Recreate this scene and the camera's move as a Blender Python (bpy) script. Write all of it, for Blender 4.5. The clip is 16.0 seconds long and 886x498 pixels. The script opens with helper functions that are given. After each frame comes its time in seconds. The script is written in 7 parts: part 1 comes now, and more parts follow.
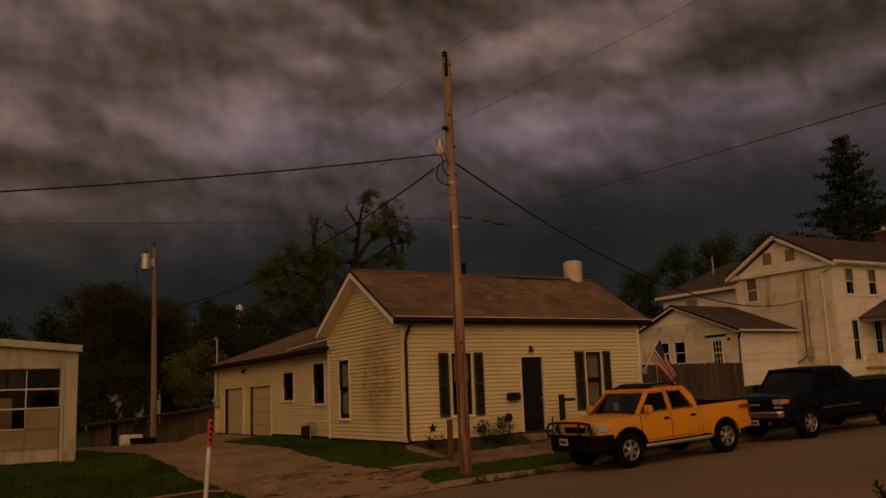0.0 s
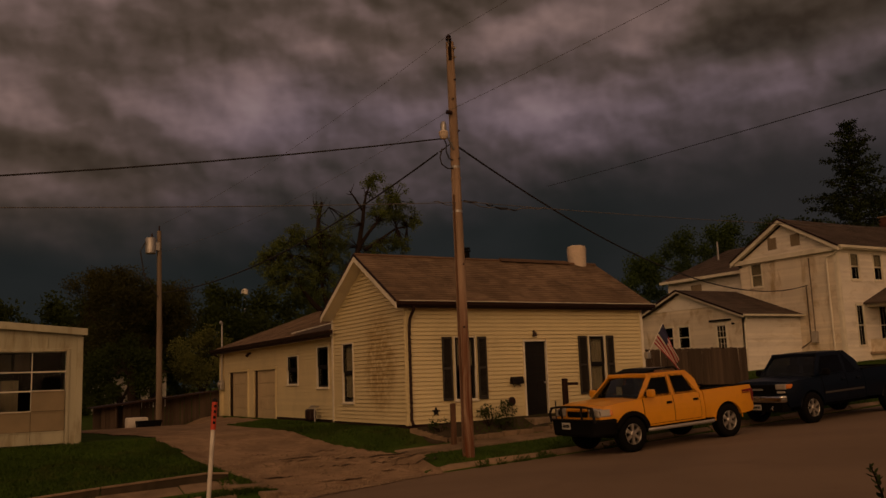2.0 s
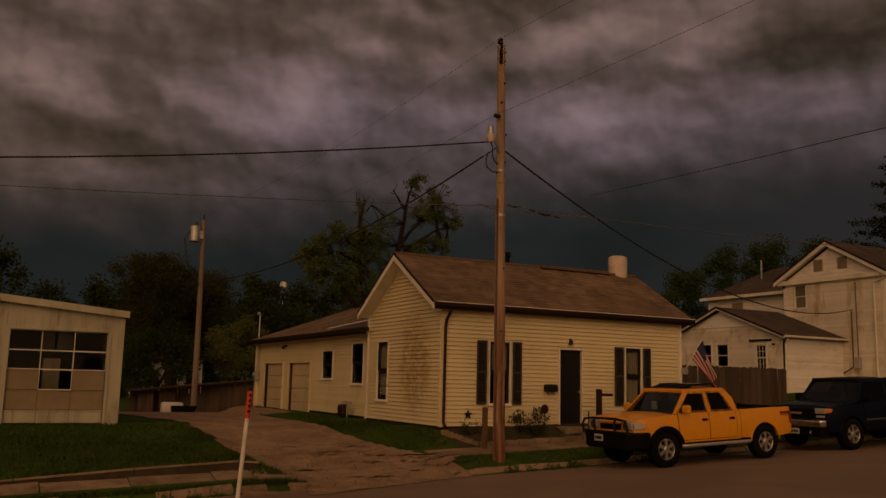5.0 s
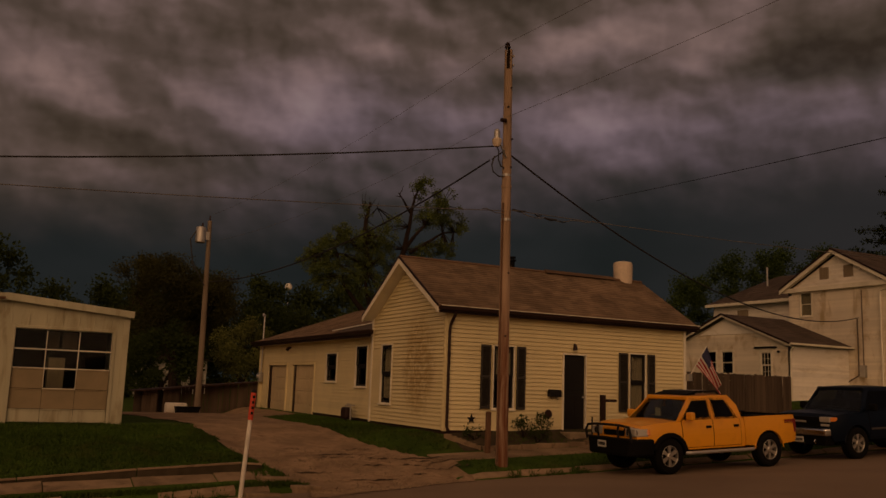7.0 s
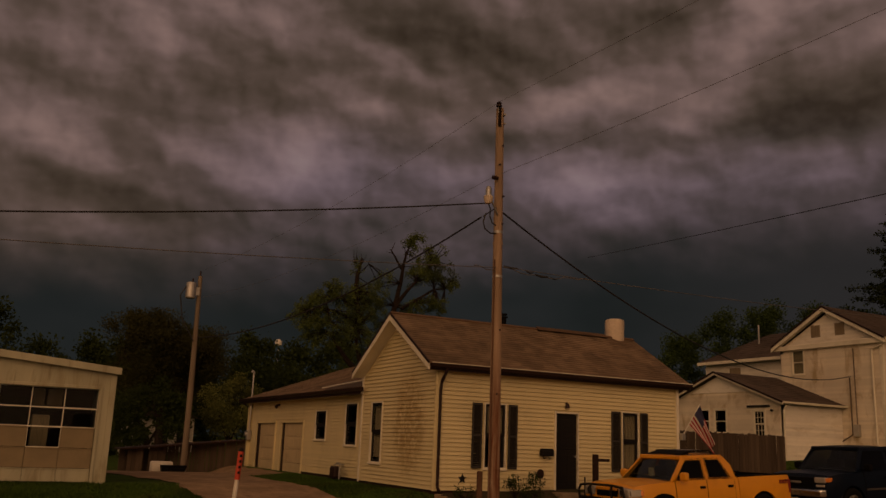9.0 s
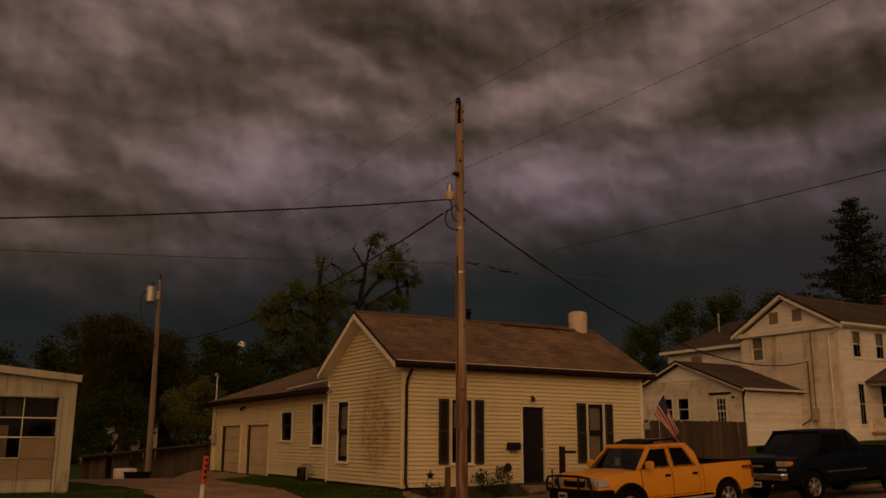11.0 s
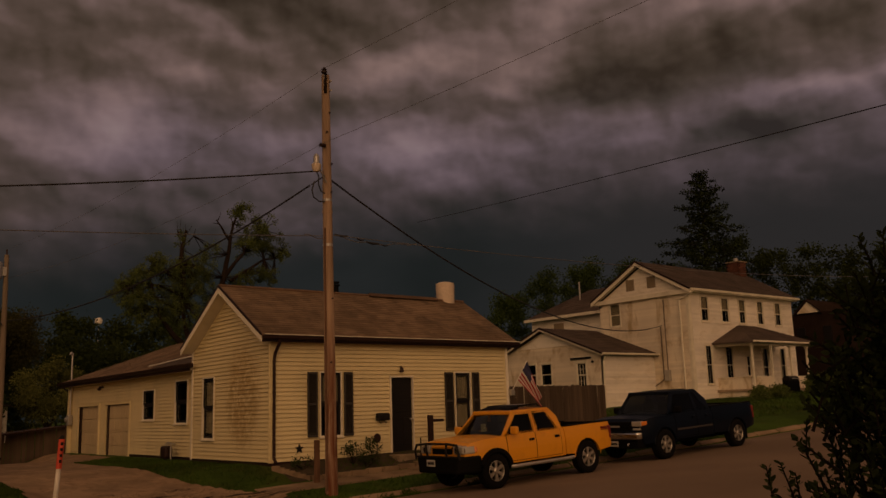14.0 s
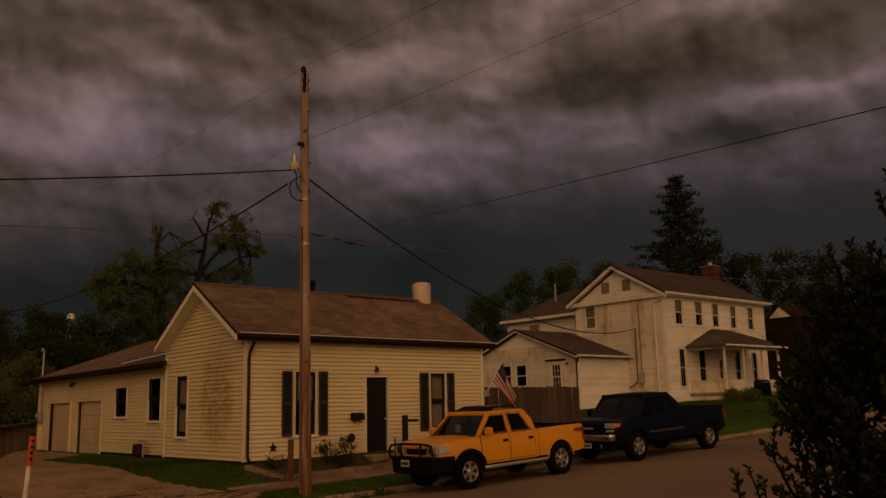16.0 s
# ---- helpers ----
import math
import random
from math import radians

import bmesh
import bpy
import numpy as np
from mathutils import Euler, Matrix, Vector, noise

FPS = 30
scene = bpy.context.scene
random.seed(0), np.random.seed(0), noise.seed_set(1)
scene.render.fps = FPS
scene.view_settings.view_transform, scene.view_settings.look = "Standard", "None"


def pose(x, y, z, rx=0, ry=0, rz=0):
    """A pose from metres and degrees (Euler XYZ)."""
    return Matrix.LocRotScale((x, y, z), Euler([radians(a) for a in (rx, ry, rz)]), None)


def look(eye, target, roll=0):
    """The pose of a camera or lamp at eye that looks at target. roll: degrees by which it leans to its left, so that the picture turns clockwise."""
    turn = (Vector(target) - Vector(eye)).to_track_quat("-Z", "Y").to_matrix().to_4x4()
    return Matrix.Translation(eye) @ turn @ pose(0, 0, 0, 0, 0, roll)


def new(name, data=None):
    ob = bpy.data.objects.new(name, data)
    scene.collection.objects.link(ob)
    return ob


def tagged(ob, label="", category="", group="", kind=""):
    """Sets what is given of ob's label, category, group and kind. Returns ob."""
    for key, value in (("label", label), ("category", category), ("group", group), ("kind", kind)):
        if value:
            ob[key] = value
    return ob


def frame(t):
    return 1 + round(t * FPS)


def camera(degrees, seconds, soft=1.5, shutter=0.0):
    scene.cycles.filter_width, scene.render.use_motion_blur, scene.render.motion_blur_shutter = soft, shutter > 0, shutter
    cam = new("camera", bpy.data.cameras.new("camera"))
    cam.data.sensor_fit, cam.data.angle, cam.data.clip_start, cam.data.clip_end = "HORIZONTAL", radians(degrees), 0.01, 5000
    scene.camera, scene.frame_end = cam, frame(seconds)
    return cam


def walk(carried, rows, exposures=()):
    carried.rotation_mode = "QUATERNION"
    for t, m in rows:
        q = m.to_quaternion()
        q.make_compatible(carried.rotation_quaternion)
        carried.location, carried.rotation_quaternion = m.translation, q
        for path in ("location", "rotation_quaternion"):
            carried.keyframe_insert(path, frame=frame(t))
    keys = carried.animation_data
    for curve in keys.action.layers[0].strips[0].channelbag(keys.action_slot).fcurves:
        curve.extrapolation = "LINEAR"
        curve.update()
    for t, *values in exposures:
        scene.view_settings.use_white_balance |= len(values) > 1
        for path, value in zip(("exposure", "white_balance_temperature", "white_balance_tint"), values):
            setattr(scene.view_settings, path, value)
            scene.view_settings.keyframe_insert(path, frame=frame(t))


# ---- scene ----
cam = camera(53.8, 16.0)
walk(cam, [
    (0.0, pose(-0.015, -0.006, 1.896, 99.512, 2.193, -29.968)),
    (0.5, pose(-0.022, -0.024, 1.896, 98.820, 2.569, -29.753)),
    (1.0, pose(-0.019, -0.035, 1.895, 98.741, 3.225, -29.792)),
    (1.5, pose(0.011, -0.055, 1.893, 98.509, 3.104, -29.555)),
    (2.0, pose(0.018, -0.036, 1.892, 98.498, 2.042, -29.646)),
    (2.5, pose(0.013, -0.022, 1.888, 98.545, 0.845, -28.680)),
    (3.0, pose(-0.007, -0.017, 1.882, 98.688, -0.288, -26.856)),
    (3.5, pose(-0.014, -0.021, 1.878, 98.460, -0.620, -26.467)),
    (4.0, pose(-0.023, 0.001, 1.864, 98.557, -0.488, -27.206)),
    (6.5, pose(0.006, -0.006, 1.883, 98.794, -2.170, -27.259)),
    (7.0, pose(-0.003, -0.003, 1.881, 98.924, -2.053, -27.314)),
    (7.5, pose(0.005, 0.008, 1.894, 99.061, -2.016, -27.346)),
    (8.0, pose(0.019, 0.023, 1.898, 99.747, -1.868, -27.240)),
    (8.5, pose(0.017, 0.042, 1.902, 101.728, -1.795, -27.524)),
    (9.0, pose(0.011, 0.028, 1.894, 102.638, -2.186, -27.917)),
    (9.5, pose(0.016, 0.025, 1.894, 102.554, -2.301, -28.875)),
    (12.0, pose(-0.001, 0.039, 1.901, 102.362, 1.397, -31.123)),
    (12.5, pose(0.008, 0.053, 1.903, 102.082, 1.745, -33.704)),
    (13.0, pose(0.010, 0.033, 1.911, 101.741, 2.090, -37.932)),
    (13.5, pose(0.010, 0.013, 1.914, 101.257, 1.828, -38.289)),
    (14.0, pose(0.004, 0.007, 1.921, 100.453, 1.801, -38.397)),
    (14.5, pose(-0.006, 0.015, 1.928, 100.768, 1.282, -39.139)),
    (15.0, pose(-0.004, -0.001, 1.933, 100.758, 0.195, -39.612)),
    (15.5, pose(-0.008, -0.019, 1.929, 100.547, 0.206, -40.211)),
    (16.0, pose(-0.027, -0.029, 1.931, 100.412, 1.269, -40.032)),
])

# ---- light: a storm sky that clears behind the viewer, and the low broad glow from there ----
world = bpy.data.worlds.new("storm_sky")
scene.world = world
world.use_nodes = True
wt = world.node_tree
wt.nodes.clear()


class Nodes:
    """Small helper for building node trees."""

    def __init__(self, tree):
        self.tree = tree

    def add(self, kind):
        return self.tree.nodes.new(kind)

    def put(self, socket, value):
        if hasattr(value, "links"):
            self.tree.links.new(value, socket)
        else:
            socket.default_value = value

    def math(self, op, a, b=0.0, clamp=False):
        n = self.add("ShaderNodeMath")
        n.operation, n.use_clamp = op, clamp
        self.put(n.inputs[0], a)
        self.put(n.inputs[1], b)
        return n.outputs[0]

    def vmath(self, op, a, b):
        n = self.add("ShaderNodeVectorMath")
        n.operation = op
        self.put(n.inputs[0], a)
        self.put(n.inputs[1], b)
        return n.outputs["Value"] if op == "DOT_PRODUCT" else n.outputs["Vector"]

    def noise(self, vec, scale, detail=4.0, rough=0.55, distort=0.0, lac=2.0):
        n = self.add("ShaderNodeTexNoise")
        self.put(n.inputs["Vector"], vec)
        self.put(n.inputs["Scale"], scale)
        self.put(n.inputs["Detail"], detail)
        self.put(n.inputs["Roughness"], rough)
        self.put(n.inputs["Distortion"], distort)
        self.put(n.inputs["Lacunarity"], lac)
        return n.outputs["Fac"]

    def ramp(self, fac, stops, smooth=False):
        n = self.add("ShaderNodeValToRGB")
        if smooth:
            n.color_ramp.interpolation = "EASE"
        while len(n.color_ramp.elements) < len(stops):
            n.color_ramp.elements.new(0.5)
        for e, (p, c) in zip(n.color_ramp.elements, stops):
            e.position = p
            e.color = (*c, 1) if len(c) == 3 else c
        self.put(n.inputs[0], fac)
        return n.outputs[0]

    def mix(self, fac, a, b, mode="MIX"):
        n = self.add("ShaderNodeMix")
        n.data_type, n.blend_type = "RGBA", mode
        self.put(n.inputs[0], fac)
        for s, v in ((n.inputs[6], a), (n.inputs[7], b)):
            self.put(s, (*v, 1) if isinstance(v, tuple) and len(v) == 3 else v)
        return n.outputs[2]

    def smooth(self, v, lo, hi):
        n = self.add("ShaderNodeMapRange")
        n.interpolation_type, n.clamp = "SMOOTHSTEP", True
        self.put(n.inputs[0], v)
        self.put(n.inputs[1], lo)
        self.put(n.inputs[2], hi)
        return n.outputs[0]


w = Nodes(wt)
direction = w.add("ShaderNodeTexCoord").outputs["Generated"]
sep = w.add("ShaderNodeSeparateXYZ")
w.put(sep.inputs[0], direction)
dx, dy, dz = sep.outputs
# heading and height over the horizon, in degrees, shaken by a slow billow
az = w.math("MULTIPLY", w.math("ARCTAN2", dx, dy), 57.2958)
el = w.math("MULTIPLY", w.math("ARCSINE", dz), 57.2958)
az0, el0 = az, el
plane = w.add("ShaderNodeCombineXYZ")
w.put(plane.inputs[0], w.math("MULTIPLY", az, 0.066))
w.put(plane.inputs[1], w.math("MULTIPLY", el, 0.105))
w.put(plane.inputs[2], w.math("MULTIPLY", dz, 0.5))
flat = plane.outputs[0]
tilted = w.add("ShaderNodeMapping")
tilted.inputs["Rotation"].default_value = (0, 0, radians(14))
w.put(tilted.inputs[0], flat)
flat = tilted.outputs[0]
shifted = w.vmath("ADD", flat, (7.3, 2.1, 4.0))
sway = w.math("SUBTRACT", w.noise(flat, 2.1, 3.5, 0.5), 0.5)
lift = w.math("SUBTRACT", w.noise(shifted, 2.5, 3.5, 0.5), 0.5)
az = w.math("ADD", az, w.math("MULTIPLY", sway, 6.0))
el = w.math("ADD", el, w.math("MULTIPLY", lift, 3.4))
# cloud masses: heading, height, half width, half height, slant, light or dark
masses = [(13.5, 22.8, 4.6, 2.1, -15, -0.36), (8.0, 20.0, 3.6, 0.9, -18, -0.16), (2.0, 20.6, 4.0, 0.9, -15, -0.24), (25.0, 26.9, 6.0, 1.7, -8, -0.36),
          (31.5, 25.0, 4.6, 1.7, -5, -0.32), (26.5, 22.7, 4.0, 0.8, -5, -0.18), (28.5, 19.7, 6.0, 0.9, 3, -0.24), (39.5, 19.9, 5.6, 0.6, 0, -0.26),
          (43.5, 27.2, 4.5, 1.4, 10, -0.28), (50.5, 20.6, 5.2, 1.9, 5, -0.30), (58.0, 21.5, 6.0, 1.5, 5, -0.30), (66.0, 23.8, 3.0, 1.4, 5, -0.26),
          (11.0, 13.5, 9.0, 0.8, -8, -0.22), (22.0, 14.1, 5.0, 0.9, -3, -0.18), (5.0, 15.0, 5.0, 0.8, -15, -0.18), (59.0, 16.6, 7.0, 0.9, 4, -0.20)]
masses += [(14.0, 26.6, 3.0, 1.0, -15, 0.20), (7.4, 24.1, 3.4, 1.4, -10, 0.30), (17.5, 18.6, 2.2, 1.7, -40, 0.40), (22.5, 24.8, 3.6, 0.55, -12, 0.32),
           (20.5, 22.0, 3.2, 0.8, -12, 0.32), (36.4, 22.2, 4.4, 1.4, 12, 0.36), (48.6, 26.6, 2.8, 1.8, 30, 0.40), (40.0, 17.3, 6.0, 1.3, 0, 0.24),
           (6.0, 11.7, 5.0, 0.9, -8, 0.22), (1.0, 17.0, 2.6, 1.1, -12, 0.28), (12.0, 16.8, 4.5, 0.9, -20, 0.26), (27.0, 17.6, 4.0, 1.0, 0, 0.16),
           (61.5, 24.6, 3.6, 0.9, 5, 0.24), (64.0, 18.9, 4.0, 0.7, 6, 0.30), (44.0, 21.2, 3.0, 1.1, 15, 0.20), (55.0, 24.2, 3.0, 0.9, 10, 0.14), (3.0, 22.6, 2.2, 0.6, -12, 0.16)]
field = 0.60
for ha, he, wa, we_, slant, amount in masses:
    da, de = w.math("SUBTRACT", az, ha), w.math("SUBTRACT", el, he)
    cs, sn = math.cos(radians(slant)), math.sin(radians(slant))
    p = w.math("DIVIDE", w.math("ADD", w.math("MULTIPLY", da, cs), w.math("MULTIPLY", de, sn)), wa)
    q = w.math("DIVIDE", w.math("SUBTRACT", w.math("MULTIPLY", de, cs), w.math("MULTIPLY", da, sn)), we_)
    r2 = w.math("ADD", w.math("MULTIPLY", p, p), w.math("MULTIPLY", q, q))
    field = w.math("ADD", field, w.math("MULTIPLY", w.math("EXPONENT", w.math("MULTIPLY", r2, -0.7)), amount * 1.25))
billow = w.math("SUBTRACT", w.noise(flat, 1.8, 4.0, 0.46, 0.1), 0.5)
wisps = w.math("SUBTRACT", w.noise(shifted, 3.8, 5.0, 0.55, 0.15), 0.5)
field = w.math("ADD", field, w.math("ADD", w.math("MULTIPLY", billow, 0.46), w.math("MULTIPLY", wisps, 0.18)))
# creases between the puffs, and a dimmer floor towards the horizon
puff = w.math("ABSOLUTE", w.math("SUBTRACT", w.noise(shifted, 2.6, 5.0, 0.55, 0.2), 0.5))
field = w.math("ADD", field, w.math("MULTIPLY", w.math("SUBTRACT", puff, 0.08), 0.45))
field = w.math("SUBTRACT", field, w.math("MULTIPLY", w.smooth(el, 19.0, 10.0), 0.19))
# relief: each heap is lit on its upper side, at two sizes
lumps = w.add("ShaderNodeCombineXYZ")
w.put(lumps.inputs[0], w.math("MULTIPLY", az0, 0.085))
w.put(lumps.inputs[1], w.math("MULTIPLY", el0, 0.105))
for size, rise, strength in ((1.6, 0.13, 0.95), (3.4, 0.075, 0.70), (7.5, 0.036, 0.30)):
    heap = w.noise(lumps.outputs[0], size, 2.0, 0.45, 0.25)
    above = w.noise(w.vmath("ADD", lumps.outputs[0], (rise * 0.7, rise * 0.8, 0.0)), size, 2.0, 0.45, 0.25)
    field = w.math("ADD", field, w.math("MULTIPLY", w.math("SUBTRACT", heap, above), strength))
field = w.math("MULTIPLY", field, 0.80)
# warm brown bellies above, more violet towards the rain
brown = w.ramp(field, [(0.0, (0.032, 0.0210, 0.0140)), (0.17, (0.053, 0.0360, 0.0255)), (0.375, (0.086, 0.0570, 0.0450)),
                       (0.58, (0.138, 0.089, 0.078)), (0.78, (0.204, 0.130, 0.114)), (1.0, (0.256, 0.168, 0.148))])
violet = w.ramp(field, [(0.0, (0.027, 0.0205, 0.0185)), (0.17, (0.043, 0.0335, 0.0300)), (0.375, (0.077, 0.0550, 0.0560)),
                        (0.58, (0.124, 0.087, 0.097)), (0.78, (0.178, 0.124, 0.138)), (1.0, (0.220, 0.160, 0.170))])
tint = w.math("MULTIPLY", w.smooth(el, 22.5, 16.0), w.smooth(az, 3.0, 22.0))
clouds = w.mix(tint, brown, violet)
# the rain core low over the horizon, reaching higher to the one side
rain = w.mix(w.smooth(w.noise(flat, 1.2, 3.0), 0.3, 0.7), (0.0105, 0.0126, 0.0122), (0.0165, 0.0178, 0.0178))
rain = w.mix(w.math("MULTIPLY", w.smooth(az, 34.0, 56.0), 0.85), rain, (0.0240, 0.0212, 0.0212))
reach = w.math("ADD", w.math("MULTIPLY", w.smooth(az, 8.0, 52.0), 3.8), 9.4)
sky = w.mix(w.smooth(w.math("SUBTRACT", el, reach), -2.5, 4.5), rain, clouds)
# clearing behind the viewer
back = w.vmath("DOT_PRODUCT", direction, (-0.55, -0.80, 0.25))
sky = w.mix(w.smooth(back, 0.0, 1.0), sky, (0.64, 0.36, 0.19))
bg = w.add("ShaderNodeBackground")
w.put(bg.inputs[0], sky)
bg.inputs[1].default_value = 1.0
w.put(w.add("ShaderNodeOutputWorld").inputs[0], bg.outputs[0])

sun = new("low_sun", bpy.data.lights.new("low_sun", "SUN"))
sun.data.energy, sun.data.angle, sun.data.color = 0.46, radians(40), (1.0, 0.57, 0.29)
sun.matrix_basis = look((0, 0, 0), (0.50, 0.75, -0.42))
scene.view_settings.exposure = 0.0


# ---- materials ----
def paint(name, color, rough=0.7, metal=0.0, vary=0.25, grain=18.0, patch=0.9, bump=0.15, dirt=None, dirt_amount=0.4,
          dirt_scale=1.3, stretch=(1, 1, 1), coat=0.0, per_object=0.0, per_island=0.0, spec=0.5, spot=None, bump_scale=None):
    m = bpy.data.materials.new(name)
    m.use_nodes = True
    n = Nodes(m.node_tree)
    b = m.node_tree.nodes["Principled BSDF"]
    pos = n.add("ShaderNodeNewGeometry").outputs["Position"]
    mp = n.add("ShaderNodeMapping")
    mp.inputs["Scale"].default_value = stretch
    n.put(mp.inputs[0], pos)
    fine = n.noise(mp.outputs[0], grain, 5.0, 0.6)
    large = n.noise(mp.outputs[0], patch, 3.0, 0.55, 0.4)
    dark = tuple(c * (1 - vary) for c in color)
    light = tuple(min(1.0, c * (1 + vary * 0.8)) for c in color)
    base = n.mix(n.smooth(large, 0.3, 0.7), dark, light)
    base = n.mix(0.45 * vary + 0.1, base, n.mix(fine, tuple(c * 0.6 for c in color), light))
    if dirt:
        spots = n.noise(mp.outputs[0], dirt_scale, 6.0, 0.65, 0.8)
        amount = n.math("MULTIPLY", n.smooth(spots, 0.48 if not spot else 0.30, 0.72 if not spot else 0.62), dirt_amount)
        if spot:
            # one stain with a place of its own: centre and half sizes
            off = n.vmath("DIVIDE", n.vmath("SUBTRACT", pos, spot[0]), spot[1])
            amount = n.math("MULTIPLY", amount, n.smooth(n.vmath("DOT_PRODUCT", off, off), 1.0, 0.15))
        base = n.mix(amount, base, dirt)
    if per_object or per_island:
        rnd = n.add("ShaderNodeObjectInfo").outputs["Random"] if per_object else n.add("ShaderNodeNewGeometry").outputs["Random Per Island"]
        amount = per_object or per_island
        hsv = n.add("ShaderNodeHueSaturation")
        n.put(hsv.inputs["Value"], n.math("ADD", n.math("MULTIPLY", rnd, 2 * amount), 1 - amount))
        n.put(hsv.inputs["Color"], base)
        base = hsv.outputs[0]
    n.put(b.inputs["Base Color"], base)
    n.put(b.inputs["Roughness"], n.math("ADD", n.math("MULTIPLY", fine, 0.16), rough - 0.08, True))
    b.inputs["Metallic"].default_value = metal
    b.inputs["Coat Weight"].default_value = coat
    b.inputs["Coat Roughness"].default_value = 0.08
    b.inputs["Specular IOR Level"].default_value = spec
    if bump:
        bn = n.add("ShaderNodeBump")
        bn.inputs["Strength"].default_value = bump
        bn.inputs["Distance"].default_value = 0.02
        n.put(bn.inputs["Height"], n.noise(mp.outputs[0], bump_scale or grain, 6.0, 0.65))
        n.put(b.inputs["Normal"], bn.outputs[0])
    return m


def leafy(name, color, **more):
    """Foliage: a painted leaf that passes part of the light."""
    m = paint(name, color, 0.92, grain=3, bump=0, spec=0.04, **more)
    n = Nodes(m.node_tree)
    out, b = m.node_tree.nodes["Material Output"], m.node_tree.nodes["Principled BSDF"]
    tr = n.add("ShaderNodeBsdfTranslucent")
    n.put(tr.inputs[0], b.inputs["Base Color"].links[0].from_socket)
    mx = n.add("ShaderNodeMixShader")
    mx.inputs[0].default_value = 0.45
    n.put(mx.inputs[1], b.outputs[0])
    n.put(mx.inputs[2], tr.outputs[0])
    n.put(out.inputs[0], mx.outputs[0])
    return m


def glass(name, tint=(0.85, 0.88, 0.86), sheen=0.008):
    m = bpy.data.materials.new(name)
    m.use_nodes = True
    n = Nodes(m.node_tree)
    m.node_tree.nodes.remove(m.node_tree.nodes["Principled BSDF"])
    lw = n.add("ShaderNodeLayerWeight")
    gloss = n.math("ADD", n.math("MULTIPLY", n.math("POWER", lw.outputs["Facing"], 5.0), 0.6), sheen)
    gl = n.add("ShaderNodeBsdfGlossy")
    gl.inputs["Roughness"].default_value = 0.03
    tr = n.add("ShaderNodeBsdfTransparent")
    tr.inputs[0].default_value = (*tint, 1)
    mx = n.add("ShaderNodeMixShader")
    n.put(mx.inputs[0], gloss)
    n.put(mx.inputs[1], tr.outputs[0])
    n.put(mx.inputs[2], gl.outputs[0])
    n.put(m.node_tree.nodes["Material Output"].inputs[0], mx.outputs[0])
    return m


GRASS = paint("grass", (0.043, 0.074, 0.011), 0.95, vary=0.5, grain=45, patch=0.5, bump=0.8, dirt=(0.070, 0.062, 0.019), dirt_amount=0.5, spec=0.05)
ASPHALT = paint("road_asphalt", (0.200, 0.140, 0.095), 0.92, vary=0.14, grain=55, patch=0.18, bump=0.5, dirt=(0.15, 0.105, 0.073), dirt_amount=0.5, dirt_scale=0.45, spec=0.12)
CONCRETE = paint("old_concrete", (0.30, 0.225, 0.15), 0.9, vary=0.3, grain=35, patch=0.8, bump=0.5, dirt=(0.12, 0.09, 0.055), dirt_amount=0.6, per_object=0.12, spec=0.15)
GRAVEL = paint("driveway_grit", (0.262, 0.178, 0.110), 0.95, vary=0.34, grain=14, patch=1.3, bump=0.28, dirt=(0.135, 0.080, 0.045), dirt_amount=0.75, dirt_scale=2.6, spec=0.1, bump_scale=40)
WALK_OLD = paint("old_sidewalk", (0.245, 0.172, 0.108), 0.92, vary=0.35, grain=30, patch=1.0, bump=0.6, dirt=(0.08, 0.06, 0.035), dirt_amount=0.75, dirt_scale=1.6, per_object=0.12, spec=0.1)
SOIL = paint("garden_soil", (0.055, 0.042, 0.026), 0.95, vary=0.4, grain=30, patch=2, bump=0.9, spec=0.1)
CREAM = paint("cream_vinyl_siding", (0.675, 0.572, 0.318), 0.55, vary=0.06, grain=8, patch=0.5, bump=0.05, dirt=(0.34, 0.28, 0.15), dirt_amount=0.22, dirt_scale=0.8, per_object=0.035)
MOULDY = paint("cream_siding_mould", (0.655, 0.552, 0.303), 0.55, vary=0.07, grain=8, patch=0.5, bump=0.05, dirt=(0.36, 0.245, 0.09), dirt_amount=0.95, dirt_scale=4.0, per_object=0.035, spot=((10.5, 22.0, 2.45), (1.0, 1.25, 1.75)))
WHITE = paint("white_trim_paint", (0.74, 0.68, 0.54), 0.6, vary=0.1, grain=14, patch=1.2, bump=0.08, dirt=(0.35, 0.3, 0.2), dirt_amount=0.3)
WSIDING = paint("white_house_siding", (0.80, 0.74, 0.64), 0.7, vary=0.08, grain=10, patch=0.5, bump=0.06, dirt=(0.44, 0.36, 0.21), dirt_amount=0.4, dirt_scale=0.9, stretch=(1, 1, 2.5), per_island=0.09, spec=0.25)
WSIDING_AGED = paint("aged_house_siding", (0.74, 0.66, 0.52), 0.75, vary=0.1, grain=10, patch=0.5, bump=0.06, dirt=(0.36, 0.25, 0.10), dirt_amount=0.8, dirt_scale=0.9, stretch=(1, 1, 0.6), per_island=0.08, spec=0.25)
SHINGLE = paint("brown_shingles", (0.125, 0.075, 0.045), 0.9, vary=0.25, grain=40, patch=0.7, bump=0.6, dirt=(0.07, 0.05, 0.035), dirt_amount=0.5, per_object=0.2, spec=0.2)
SHINGLE_GREY = paint("grey_brown_shingles", (0.084, 0.063, 0.051), 0.92, vary=0.25, grain=30, patch=0.8, bump=0.5, dirt=(0.055, 0.04, 0.031), dirt_amount=0.5, per_island=0.1, spec=0.1)
